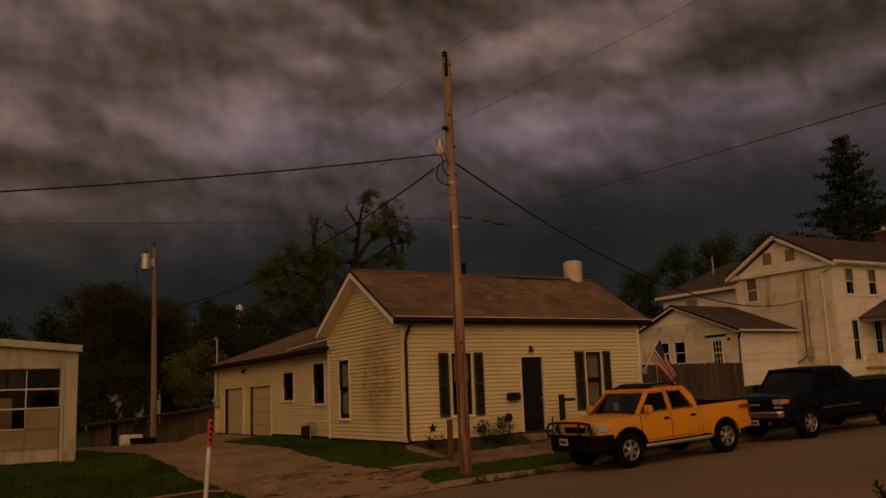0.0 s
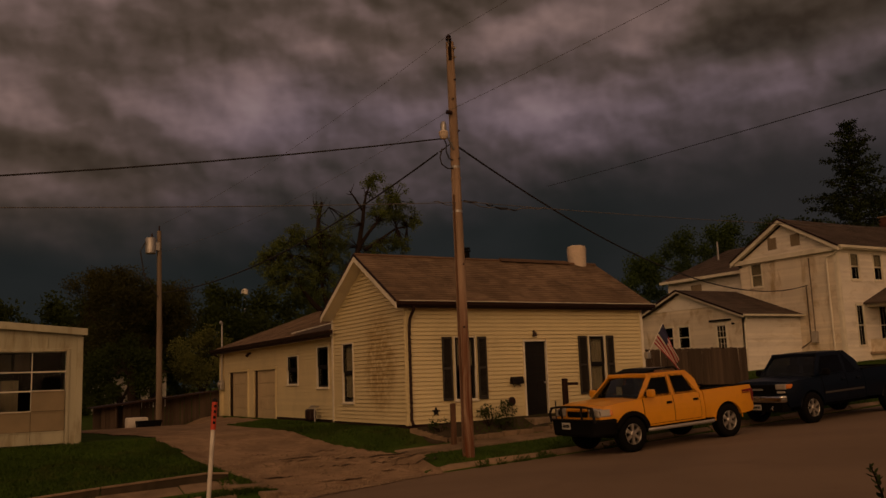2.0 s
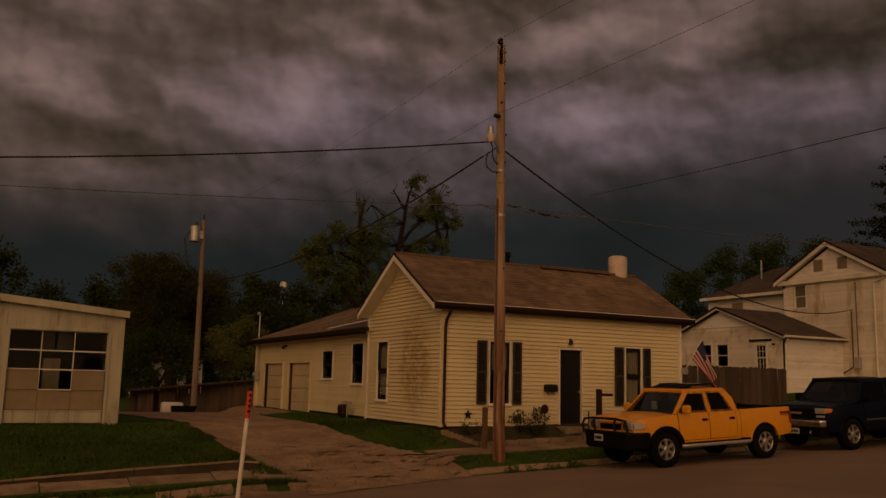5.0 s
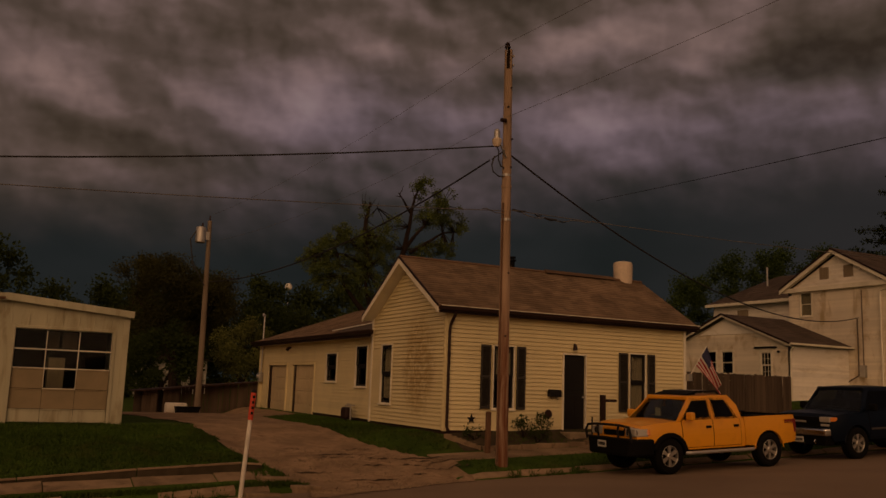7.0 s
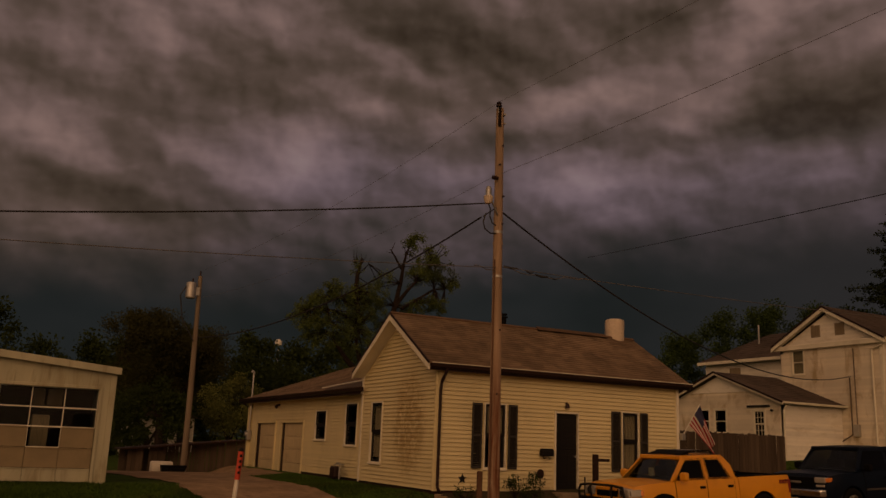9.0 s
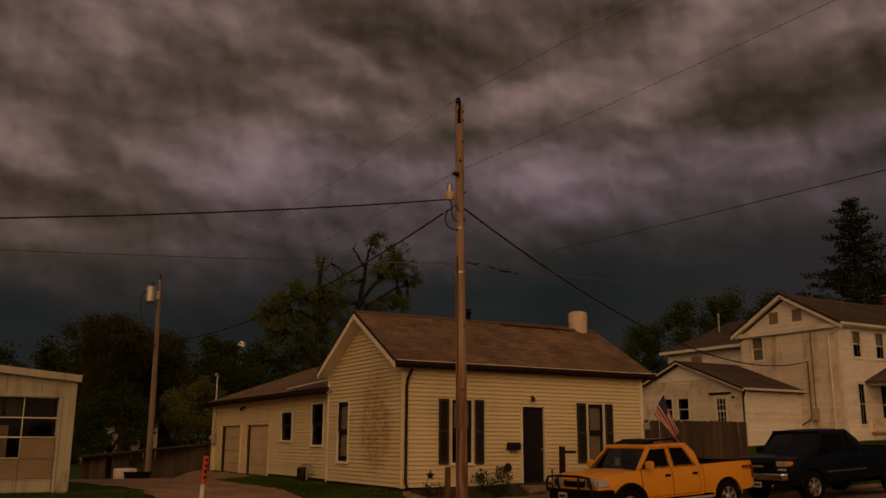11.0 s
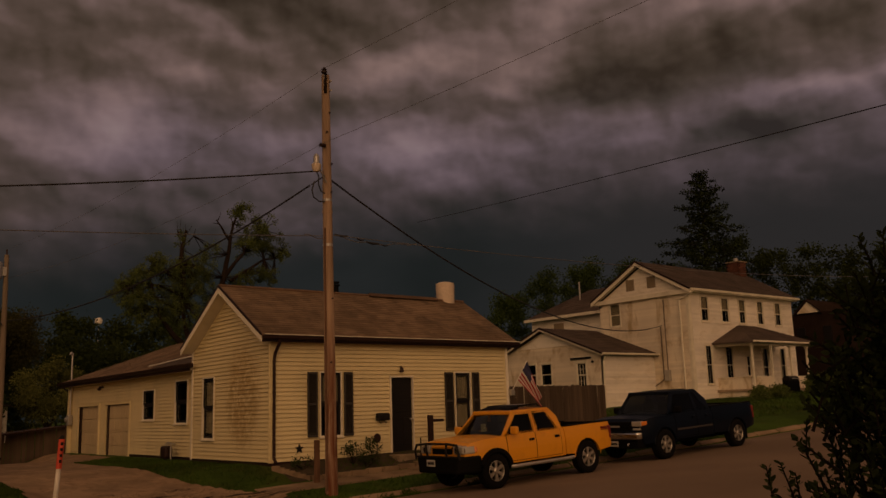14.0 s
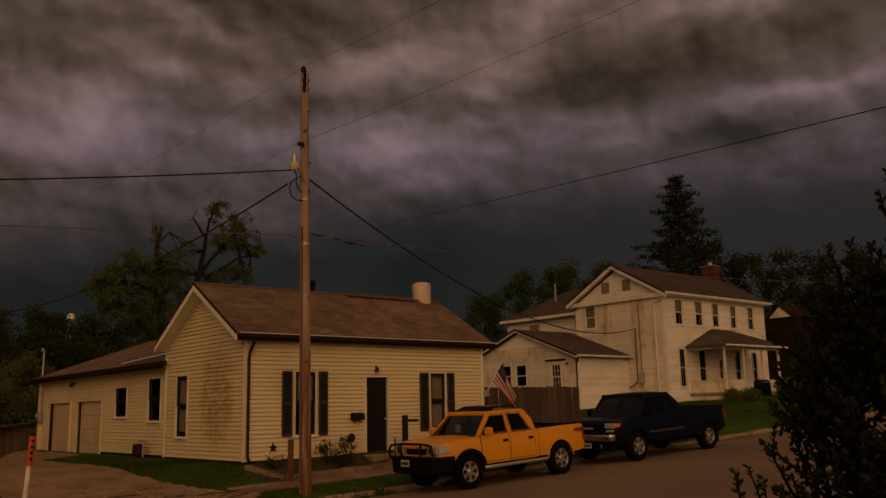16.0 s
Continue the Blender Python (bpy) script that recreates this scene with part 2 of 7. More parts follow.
SHINGLE_ISL = paint("brown_shingle_courses", (0.182, 0.124, 0.080), 0.92, vary=0.34, grain=30, patch=1.1, bump=0.5, dirt=(0.092, 0.068, 0.047), dirt_amount=0.65, dirt_scale=1.5, per_island=0.15, spec=0.1)
BLACK = paint("black_paint", (0.009, 0.0075, 0.007), 0.6, vary=0.3, grain=20, bump=0.06, spec=0.2)
DARKBROWN = paint("dark_brown_gutter", (0.026, 0.012, 0.0090), 0.5, vary=0.2, bump=0.04, spec=0.2)
SHUTTER = paint("weathered_shutter", (0.030, 0.025, 0.020), 0.6, vary=0.3, grain=20, bump=0.1)
# near-black base: the darkness of unlit rooms is put into the colour
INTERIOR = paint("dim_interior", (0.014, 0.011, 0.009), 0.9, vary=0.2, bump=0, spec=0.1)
CURTAIN = paint("pale_curtain", (0.28, 0.22, 0.145), 0.9, vary=0.15, grain=6, patch=3, bump=0.2, stretch=(6, 6, 0.6), spec=0.1)
POLE_WOOD = paint("pole_wood", (0.330, 0.228, 0.155), 0.9, vary=0.4, grain=26, patch=1.4, bump=0.8, dirt=(0.135, 0.046, 0.020), dirt_amount=0.95, dirt_scale=2.2, stretch=(3, 3, 0.22), spec=0.1, spot=((10.79, 17.7, 0.4), (1.0, 1.0, 4.2)))
OLD_WOOD = paint("grey_weathered_boards", (0.086, 0.061, 0.043), 0.9, vary=0.4, grain=26, patch=1.5, bump=0.6, stretch=(1, 1, 0.15), per_object=0.16, spec=0.1)
RUSTWOOD = paint("rusty_brown_wood", (0.125, 0.068, 0.040), 0.9, vary=0.4, grain=26, patch=2.5, bump=0.6, stretch=(1, 1, 0.25), spec=0.1)
GARAGE = paint("dull_cream_door", (0.50, 0.40, 0.235), 0.6, vary=0.1, grain=10, patch=0.7, bump=0.05, dirt=(0.27, 0.2, 0.11), dirt_amount=0.4, dirt_scale=1.2)
TWIG = paint("dark_twig", (0.010, 0.0075, 0.006), 0.95, vary=0.3, grain=16, bump=0.2, spec=0.03)
BARK = paint("bark", (0.022, 0.0155, 0.0115), 0.95, vary=0.4, grain=16, patch=1.5, bump=0.8, stretch=(1, 1, 0.3), spec=0.05)
CHIM = paint("limewashed_chimney", (0.62, 0.50, 0.38), 0.85, vary=0.2, grain=16, patch=3, bump=0.4, dirt=(0.32, 0.24, 0.16), dirt_amount=0.6, dirt_scale=3)
BRICK = paint("dark_red_brick", (0.100, 0.041, 0.027), 0.9, vary=0.3, grain=14, patch=3, bump=0.3, per_island=0.25, spec=0.2)
CABLE = paint("cable_rubber", (0.012, 0.010, 0.010), 0.6, vary=0.2, bump=0)
BAREWIRE = paint("bare_wire", (0.12, 0.108, 0.10), 0.6, metal=0.2, vary=0.2, bump=0)
STEEL = paint("galvanised_steel", (0.42, 0.40, 0.37), 0.45, metal=0.7, vary=0.2, grain=12, bump=0.05)
YELLOW = paint("yellow_car_paint", (0.72, 0.30, 0.008), 0.36, vary=0.06, grain=5, bump=0.0, coat=0.35, dirt=(0.40, 0.17, 0.02), dirt_amount=0.25, dirt_scale=2.4)
NAVY = paint("dark_blue_car_paint", (0.0018, 0.0048, 0.0125), 0.34, vary=0.15, grain=5, bump=0.0, coat=0.05, spec=0.16)
RUBBER = paint("tyre_rubber", (0.006, 0.0055, 0.005), 0.9, vary=0.3, grain=30, bump=0.3, spec=0.08)
PLASTIC = paint("black_plastic", (0.0045, 0.004, 0.0038), 0.65, vary=0.25, grain=24, bump=0.1, spec=0.08)
ALLOY = paint("alloy_wheel", (0.48, 0.44, 0.38), 0.4, metal=0.85, vary=0.15, grain=12, bump=0.04)
CHROME = paint("chrome", (0.72, 0.70, 0.66), 0.16, metal=1.0, vary=0.05, bump=0)
LAMP = paint("headlamp_lens", (0.36, 0.33, 0.28), 0.2, vary=0.2, grain=20, bump=0.1, coat=0.6)
AMBER = paint("amber_lens", (0.72, 0.22, 0.03), 0.2, vary=0.1, bump=0, coat=0.8)
REDLENS = paint("red_lens", (0.16, 0.012, 0.010), 0.35, vary=0.1, bump=0, coat=0.2)
PLATE = paint("number_plate", (0.50, 0.48, 0.42), 0.5, vary=0.1, bump=0)
SHEDWALL = paint("pale_metal_wall", (0.415, 0.385, 0.268), 0.7, vary=0.14, grain=12, patch=0.8, bump=0.06, dirt=(0.20, 0.16, 0.085), dirt_amount=0.7, dirt_scale=1.6, stretch=(1.8, 1.8, 0.3), spec=0.25)
SHEDPANEL = paint("tan_door_panel", (0.25, 0.192, 0.112), 0.75, vary=0.12, grain=16, patch=1.5, bump=0.1, spec=0.25)
TRIMGREY = paint("dull_trim_strip", (0.045, 0.040, 0.036), 0.5, vary=0.2, bump=0.05)
RED = paint("red_marker", (0.55, 0.055, 0.02), 0.55, vary=0.15, grain=10, bump=0.05)
PALE = paint("weathered_white", (0.66, 0.61, 0.52), 0.6, vary=0.12, grain=10, patch=3, bump=0.06, dirt=(0.35, 0.28, 0.2), dirt_amount=0.4, dirt_scale=4)
FLAGRED = paint("flag_red", (0.36, 0.022, 0.028), 0.8, vary=0.15, grain=60, bump=0.1)
FLAGWHITE = paint("flag_white", (0.62, 0.55, 0.48), 0.8, vary=0.1, grain=60, bump=0.1)
FLAGBLUE = paint("flag_blue", (0.022, 0.022, 0.06), 0.8, vary=0.15, grain=60, bump=0.1)
GREYWOOD = paint("grey_pole_wood", (0.185, 0.145, 0.105), 0.9, vary=0.3, grain=26, patch=1.2, bump=0.5, dirt=(0.09, 0.06, 0.042), dirt_amount=0.6, dirt_scale=1.6, stretch=(1, 1, 0.12), spec=0.1)
DARKBRICK = paint("dark_brown_brick", (0.026, 0.016, 0.012), 0.9, vary=0.3, grain=14, patch=1, bump=0.3, spec=0.05)
LEAF = leafy("tree_leaves", (0.118, 0.150, 0.038), vary=0.4, patch=0.5, per_island=0.14)
LEAF_GREEN = leafy("deep_green_leaves", (0.060, 0.092, 0.025), vary=0.35, patch=0.3, per_island=0.10)
LEAF_DARK = leafy("dark_leaves", (0.046, 0.063, 0.017), vary=0.35, patch=0.3, per_island=0.10)
LEAF_RUST = leafy("brownish_leaves", (0.064, 0.063, 0.021), vary=0.35, patch=0.3, per_island=0.14)
LEAF_LIGHT = leafy("pale_green_leaves", (0.140, 0.148, 0.042), vary=0.35, patch=0.5, per_island=0.14)
NEEDLE = paint("conifer_needles", (0.020, 0.029, 0.010), 0.95, vary=0.3, grain=3, patch=0.4, bump=0, per_island=0.35, spec=0.03)
SHRUB_LEAF = leafy("shrub_leaves", (0.032, 0.043, 0.013), vary=0.4, patch=1.5, per_island=0.4)
GLASS = glass("window_glass")
DARKGLASS = glass("tinted_glass", (0.22, 0.22, 0.21), 0.018)
SCREENGLASS = glass("windscreen_glass", (0.62, 0.65, 0.58), 0.045)

# ---- mesh helpers ----
INV = {}


def thing(name, at, label, category, group="", kind=""):
    """An Empty at the base of a thing; its parts are given in world metres."""
    e = new(name)
    e.empty_display_size = 0.2
    e.matrix_basis = at if isinstance(at, Matrix) else Matrix.Translation(at)
    INV[e] = Matrix.Identity(4) if isinstance(at, Matrix) else e.matrix_basis.inverted()
    return tagged(e, label, category, group, kind)


def part(name, bm, material, parent=None, label="", smooth=False):
    """Links a bmesh as one mesh object under a thing or under a part."""
    inv = INV.get(parent, Matrix.Identity(4))
    bm.transform(inv)
    bmesh.ops.recalc_face_normals(bm, faces=bm.faces)
    me = bpy.data.meshes.new(name)
    bm.to_mesh(me)
    bm.free()
    for m in material if isinstance(material, (list, tuple)) else [material]:
        me.materials.append(m)
    if smooth:
        me.polygons.foreach_set("use_smooth", [True] * len(me.polygons))
        me.set_sharp_from_angle(angle=radians(40))
    ob = new(name, me)
    if parent:
        ob.parent = parent
        INV[ob] = inv
    if label:
        ob["label"] = label
    return ob


def raw(name, verts, faces, material, parent=None, label=""):
    """A mesh from computed arrays, for leaves and other masses."""
    me = bpy.data.meshes.new(name)
    me.from_pydata(verts, [], faces)
    me.materials.append(material)
    me.update()
    ob = new(name, me)
    if parent:
        ob.parent = parent
        ob.matrix_basis = INV.get(parent, Matrix.Identity(4))
    if label:
        ob["label"] = label
    return ob


def box(bm, x0, x1, y0, y1, z0, z1, bevel=0.0, m=None):
    made = bmesh.ops.create_cube(bm, size=1.0)["verts"]
    t = Matrix.Translation(((x0 + x1) / 2, (y0 + y1) / 2, (z0 + z1) / 2)) @ Matrix.Diagonal((abs(x1 - x0), abs(y1 - y0), abs(z1 - z0), 1))
    bmesh.ops.transform(bm, matrix=(m @ t) if m else t, verts=made)
    if bevel:
        edges = list({e for v in made for e in v.link_edges})
        bmesh.ops.bevel(bm, geom=edges, offset=bevel, segments=2, affect="EDGES", profile=0.5)
    return bm


def boxed(*dims, bevel=0.0, m=None):
    return box(bmesh.new(), *dims, bevel=bevel, m=m)


def tube(bm, pts, radii, seg=8, cap=True):
    """A round bar through the points, with a radius at each."""
    rings = []
    pts = [Vector(p) for p in pts]
    if not hasattr(radii, "__len__"):
        radii = [radii] * len(pts)
    for i, p in enumerate(pts):
        d = (pts[min(i + 1, len(pts) - 1)] - pts[max(i - 1, 0)]).normalized()
        a = d.orthogonal().normalized() if i == 0 else (a - d * a.dot(d)).normalized()
        b = d.cross(a)
        rings.append([bm.verts.new(p + (a * math.cos(k * math.tau / seg) + b * math.sin(k * math.tau / seg)) * radii[i]) for k in range(seg)])
    for r, s in zip(rings, rings[1:]):
        for k in range(seg):
            bm.faces.new((r[k], r[(k + 1) % seg], s[(k + 1) % seg], s[k]))
    if cap:
        bm.faces.new(rings[0][::-1])
        bm.faces.new(rings[-1])
    return bm


def tubed(pts, radii, seg=8):
    return tube(bmesh.new(), pts, radii, seg)


def prism(bm, poly, a, b, axis="y"):
    """A polygon drawn in the two other axes, drawn out from a to b."""
    put = {"x": lambda p, t: (t, p[0], p[1]), "y": lambda p, t: (p[0], t, p[1]), "z": lambda p, t: (p[0], p[1], t)}[axis]
    lo = [bm.verts.new(put(p, a)) for p in poly]
    hi = [bm.verts.new(put(p, b)) for p in poly]
    bm.faces.new(lo)
    bm.faces.new(hi[::-1])
    for i in range(len(poly)):
        j = (i + 1) % len(poly)
        bm.faces.new((lo[i], hi[i], hi[j], lo[j]))
    return bm


def prismed(poly, a, b, axis="y"):
    return prism(bmesh.new(), poly, a, b, axis)


class Wall:
    """A wall plane: a point is origin + u * along + n * out, at height z."""

    def __init__(self, origin, along, out):
        self.o, self.u, self.n = Vector((*origin, 0)), Vector((*along, 0)), Vector((*out, 0))
        self.m = Matrix(((self.u.x, self.n.x, 0, self.o.x), (self.u.y, self.n.y, 0, self.o.y), (0, 0, 1, 0), (0, 0, 0, 1)))

    def box(self, bm, u0, u1, n0, n1, z0, z1, bevel=0.0):
        return box(bm, u0, u1, n0, n1, z0, z1, bevel, self.m)

    def p(self, u, n, z):
        return self.m @ Vector((u, n, z))


def wall_body(name, wall, u0, u1, z0, z1, holes, thick, material, parent, gable=None):
    """A wall with openings right through it; gable: (u of the peak, z of the peak)."""
    bm = bmesh.new()
    us = sorted({u0, u1, *[h[0] for h in holes], *[h[1] for h in holes]})
    for a, b in zip(us, us[1:]):
        zs = sorted({z0, z1, *[z for h in holes if h[0] < b - 1e-6 and h[1] > a + 1e-6 for z in h[2:4]]})
        for c, d in zip(zs, zs[1:]):
            if not any(h[0] <= a + 1e-6 and h[1] >= b - 1e-6 and h[2] <= c + 1e-6 and h[3] >= d - 1e-6 for h in holes):
                wall.box(bm, a, b, -thick, 0, c, d)
    if gable:
        vs = [[bm.verts.new(wall.p(u, n, z)) for u, z in ((u0, z1), (u1, z1), gable)] for n in (0, -thick)]
        bm.faces.new(vs[0])
        bm.faces.new(vs[1][::-1])
        for i in range(3):
            j = (i + 1) % 3
            bm.faces.new((vs[0][i], vs[1][i], vs[1][j], vs[0][j]))
    bmesh.ops.remove_doubles(bm, verts=bm.verts[:], dist=0.0005)
    return part(name, bm, material, parent)


def course_mesh():
    me = bpy.data.meshes.new("siding_board")
    t0, t1 = 0.036, 0.004
    me.from_pydata([(0, 0, 0), (1, 0, 0), (1, t0, 0), (0, t0, 0), (0, t1, 1), (1, t1, 1), (1, 0, 1), (0, 0, 1)], [],
                   [(3, 2, 5, 4), (0, 1, 2, 3), (4, 5, 6, 7), (0, 3, 4, 7), (1, 6, 5, 2)])
    return me


def siding(wall, spans, z0, z1, holes, step, material, parent, pick=None, joined=False):
    """Lapped boards: spans(z) gives the reach of the wall at height z; holes are left free.
    joined: one mesh of all boards, for walls that stay far off."""
    shared = {}
    verts, faces = [], []
    count = int(round((z1 - z0) / step))
    for i in range(count):
        za, zb = z0 + i * step, z0 + (i + 1) * step
        a, b = spans(zb - 0.01)
        if b - a < 0.05:
            continue
        runs = [(a, b)]
        for h in holes:
            if min(zb, h[3]) - max(za, h[2]) > 0.35 * step:
                runs = [r for x, y in runs for r in ((x, min(y, h[0])), (max(x, h[1]), y)) if r[1] - r[0] > 0.02]
        for x, y in runs:
            m = wall.m @ Matrix.Translation((x, 0, za)) @ Matrix.Diagonal((y - x, 1, step, 1))
            if joined:
                k = len(verts)
                for v in [(0, 0.042, 0), (1, 0.042, 0), (1, 0.004, 1), (0, 0.004, 1), (0, 0, 0), (1, 0, 0)]:
                    verts.append(tuple(INV.get(parent, Matrix.Identity(4)) @ m @ Vector(v)))
                faces += [(k, k + 1, k + 2, k + 3), (k, k + 4, k + 5, k + 1)]
                continue
            mt = pick(x, y, za) if pick else material
            if mt not in shared:
                shared[mt] = course_mesh()
                shared[mt].materials.append(mt)
            ob = new("siding_board", shared[mt])
            ob.parent = parent
            ob.matrix_basis = INV.get(parent, Matrix.Identity(4)) @ m
    if joined:
        me = bpy.data.meshes.new("siding")
        me.from_pydata(verts, [], faces)
        me.materials.append(material)
        ob = new("siding", me)
        ob.parent = parent
        tagged(ob, kind="stuff")


def window(wall, u0, u1, z0, z1, parent, trim=WHITE, sash=BLACK, casing=0.07, split=0.5, bars=(0, 0), curtain=None, sill=True, inset=0.05, label="", rail=0.05):
    """Casing, two sashes with panes, sill and, behind, a curtain."""
    bm = bmesh.new()
    wall.box(bm, u0 - casing, u0, -0.02, 0.055, z0 - casing, z1 + casing, 0.006)
    wall.box(bm, u1, u1 + casing, -0.02, 0.055, z0 - casing, z1 + casing, 0.006)
    wall.box(bm, u0, u1, -0.02, 0.053, z1, z1 + casing, 0.006)
    wall.box(bm, u0, u1, -0.02, 0.053, z0 - casing, z0, 0.006)
    win = part("window", bm, trim, parent, label)
    if sill:
        part("sill", wall.box(bmesh.new(), u0 - casing - 0.03, u1 + casing + 0.03, -0.02, 0.085, z0 - casing - 0.04, z0 - casing + 0.002, 0.008), trim, win)
    # near-black strips over the pale reveals stand in for shade inside the opening
    shade_strips = bmesh.new()
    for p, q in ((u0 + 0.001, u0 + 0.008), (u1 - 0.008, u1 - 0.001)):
        wall.box(shade_strips, p, q, -0.165, -inset - 0.03, z0 + 0.002, z1 - 0.002)
    part("jamb_liner", shade_strips, INTERIOR, win)
    zm = z0 + (z1 - z0) * split
    for k, (a, b) in enumerate(((z0, zm), (zm, z1))):
        n = -inset + (0.0 if k == 0 else 0.028)
        bm = bmesh.new()
        wall.box(bm, u0 + 0.002, u0 + rail, n - 0.02, n + 0.012, a, b, 0.004)
        wall.box(bm, u1 - rail, u1 - 0.002, n - 0.02, n + 0.012, a, b, 0.004)
        wall.box(bm, u0 + rail, u1 - rail, n - 0.02, n + 0.011, a, a + rail, 0.004)
        wall.box(bm, u0 + rail, u1 - rail, n - 0.02, n + 0.011, b - rail, b, 0.004)
        for c in range(bars[0]):
            x = u0 + (u1 - u0) * (c + 1) / (bars[0] + 1)
            wall.box(bm, x - 0.012, x + 0.012, n - 0.012, n + 0.008, a + rail, b - rail)
        for c in range(bars[1]):
            z = a + (b - a) * (c + 1) / (bars[1] + 1)
            wall.box(bm, u0 + rail, u1 - rail, n - 0.012, n + 0.007, z - 0.012, z + 0.012)
        part("sash", bm, sash, win)
        g = part("pane", wall.box(bmesh.new(), u0 + rail - 0.005, u1 - rail + 0.005, n - 0.008, n - 0.003, a + rail - 0.005, b - rail + 0.005), GLASS, win)
        g.visible_shadow = False
    if curtain:
        a, b = z0 + (z1 - z0) * curtain[0], z0 + (z1 - z0) * curtain[1]
        bm = bmesh.new()
        steps = 24
        rows = []
        for i in range(steps + 1):
            u = u0 + 0.02 + (u1 - u0 - 0.04) * i / steps
            n = -inset - 0.055 + 0.012 * math.sin(i * 1.7)
            rows.append((bm.verts.new(wall.p(u, n, a)), bm.verts.new(wall.p(u, n, b)), bm.verts.new(wall.p(u, n - 0.006, a)), bm.verts.new(wall.p(u, n - 0.006, b))))
        for r, s in zip(rows, rows[1:]):
            bm.faces.new((r[0], s[0], s[1], r[1]))
            bm.faces.new((r[2], r[3], s[3], s[2]))
            bm.faces.new((r[1], s[1], s[3], r[3]))
            bm.faces.new((r[0], r[2], s[2], s[0]))
        part("curtain", bm, CURTAIN, win)
    return win


def roof_slab(name, corners, thick, material, parent, label=""):
    """A roof plane: four corners of its top, thickened downwards."""
    bm = bmesh.new()
    top = [bm.verts.new(c) for c in corners]
    low = [bm.verts.new(Vector(c) - Vector((0, 0, thick))) for c in corners]
    bm.faces.new(top)
    bm.faces.new(low[::-1])
    for i in range(len(top)):
        j = (i + 1) % len(top)
        bm.faces.new((top[i], low[i], low[j], top[j]))
    return part(name, bm, material, parent, label)


def shingles(corners, rows, width, material, parent, lift=0.012, seed=1, joined=True):
    """Courses of shingles over a roof plane: corners are eave a, eave b, ridge b, ridge a."""
    rnd = random.Random(seed)
    a, b, c, d = [Vector(p) for p in corners]
    up = (b - a).cross(d - a).normalized()
    if up.z < 0:
        up = -up
    inv = INV.get(parent, Matrix.Identity(4))
    verts, faces = [], []
    for r in range(rows):
        t0, t1 = r / rows, min(1.0, (r + 1.18) / rows)
        e0, e1, f0, f1 = a.lerp(d, t0), b.lerp(c, t0), a.lerp(d, t1), b.lerp(c, t1)
        n = max(1, int((e1 - e0).length / width))
        cuts = [0.0] + sorted(min(0.999, max(0.001, (k + (0.5 if r % 2 else 0.0) + rnd.uniform(-0.2, 0.2)) / n)) for k in range(1, n)) + [1.0]
        for s, t in zip(cuts, cuts[1:]):
            h = lift + rnd.uniform(0, 0.006)
            k = len(verts)
            g = 0.0015 / max(0.01, (e1 - e0).length) * 2
            for p in (e0.lerp(e1, s + g) + up * h, e0.lerp(e1, t - g) + up * h, f0.lerp(f1, t - g) + up * 0.003, f0.lerp(f1, s + g) + up * 0.003,
                      e0.lerp(e1, s + g) - up * 0.002, e0.lerp(e1, t - g) - up * 0.002):
                verts.append(tuple(inv @ p))
            faces += [(k, k + 1, k + 2, k + 3), (k, k + 4, k + 5, k + 1), (k, k + 3, k + 4), (k + 1, k + 5, k + 2)]
    me = bpy.data.meshes.new("shingles")
    me.from_pydata(verts, [], faces)
    me.materials.append(material)
    ob = new("shingles", me)
    ob.parent = parent
    return tagged(ob, kind="stuff")


# ---- ground ----
def gutter(x):
    return -0.01 + (0.049 if x > 13.2 else 0.042) * (x - 13.2)


def step(v, a, b):
    t = min(1.0, max(0.0, (v - a) / (b - a)))
    return t


def ease(v, a, b):
    t = step(v, a, b)
    return t * t * (3 - 2 * t)


def backyard(x, y):
    left = 0.62 - 0.36 * ease(y, 31, 38) * (1 - ease(x, 9.0, 10.8))
    right = 0.66 + 0.032 * max(0.0, min(x, 18.7) - 10.5) + 0.050 * max(0.0, min(x, 60) - 18.7)
    k = ease(x, 8.6, 10.6)
    return left * (1 - k) + right * k


def height(x, y):
    """The lie of the land: road, verge, walk, lots behind."""
    x = max(-40.0, min(75.0, x))
    g = gutter(x)
    if y <= 17.2:
        crown = min(0.05 * (17.2 - y), 0.22)
        if y < 4.4:
            crown += 0.12 * ease(4.4 - y, 0, 0.3) + 0.02 * min(4.4, 4.4 - y)
        return g + crown
    walk_z = g + 0.13 + 0.2 * step(y, 17.35, 18.3) + 0.05 * step(y, 18.3, 19.4)
    drop = ease(x, 5.3, 6.2) * (1 - ease(x, 9.3, 9.9))
    walk_z = walk_z * (1 - drop) + drop * (g + 0.38 * step(y, 17.2, 19.4))
    if y <= 17.35:
        return (g + 0.13 * step(y, 17.2, 17.22)) * (1 - drop) + walk_z * drop
    reach = 24.0 - 3.6 * ease(x, 8.8, 10.4) + 3.6 * ease(x, 19, 22)
    lot = walk_z
    if y > 19.4:
        lot = walk_z + (backyard(x, y) - walk_z) * step(y, 19.4, reach)
    if x < 5.6:
        edge = 0.15 + 0.07 * (max(x, -6) - 4.9)
        lawn = edge + (backyard(x, y) - edge) * step(y, 18.45, 24.0)
        k = step(y, 18.36, 18.44) * (1 - ease(x, 4.9, 5.6))
        lot = lot * (1 - k) + lawn * k
    far = ease(y, 60, 160)
    return lot * (1 - far) + 0.4 * far


def frange(a, b, s):
    n = max(1, int(round((b - a) / s)))
    return [a + (b - a) * i / n for i in range(n + 1)]


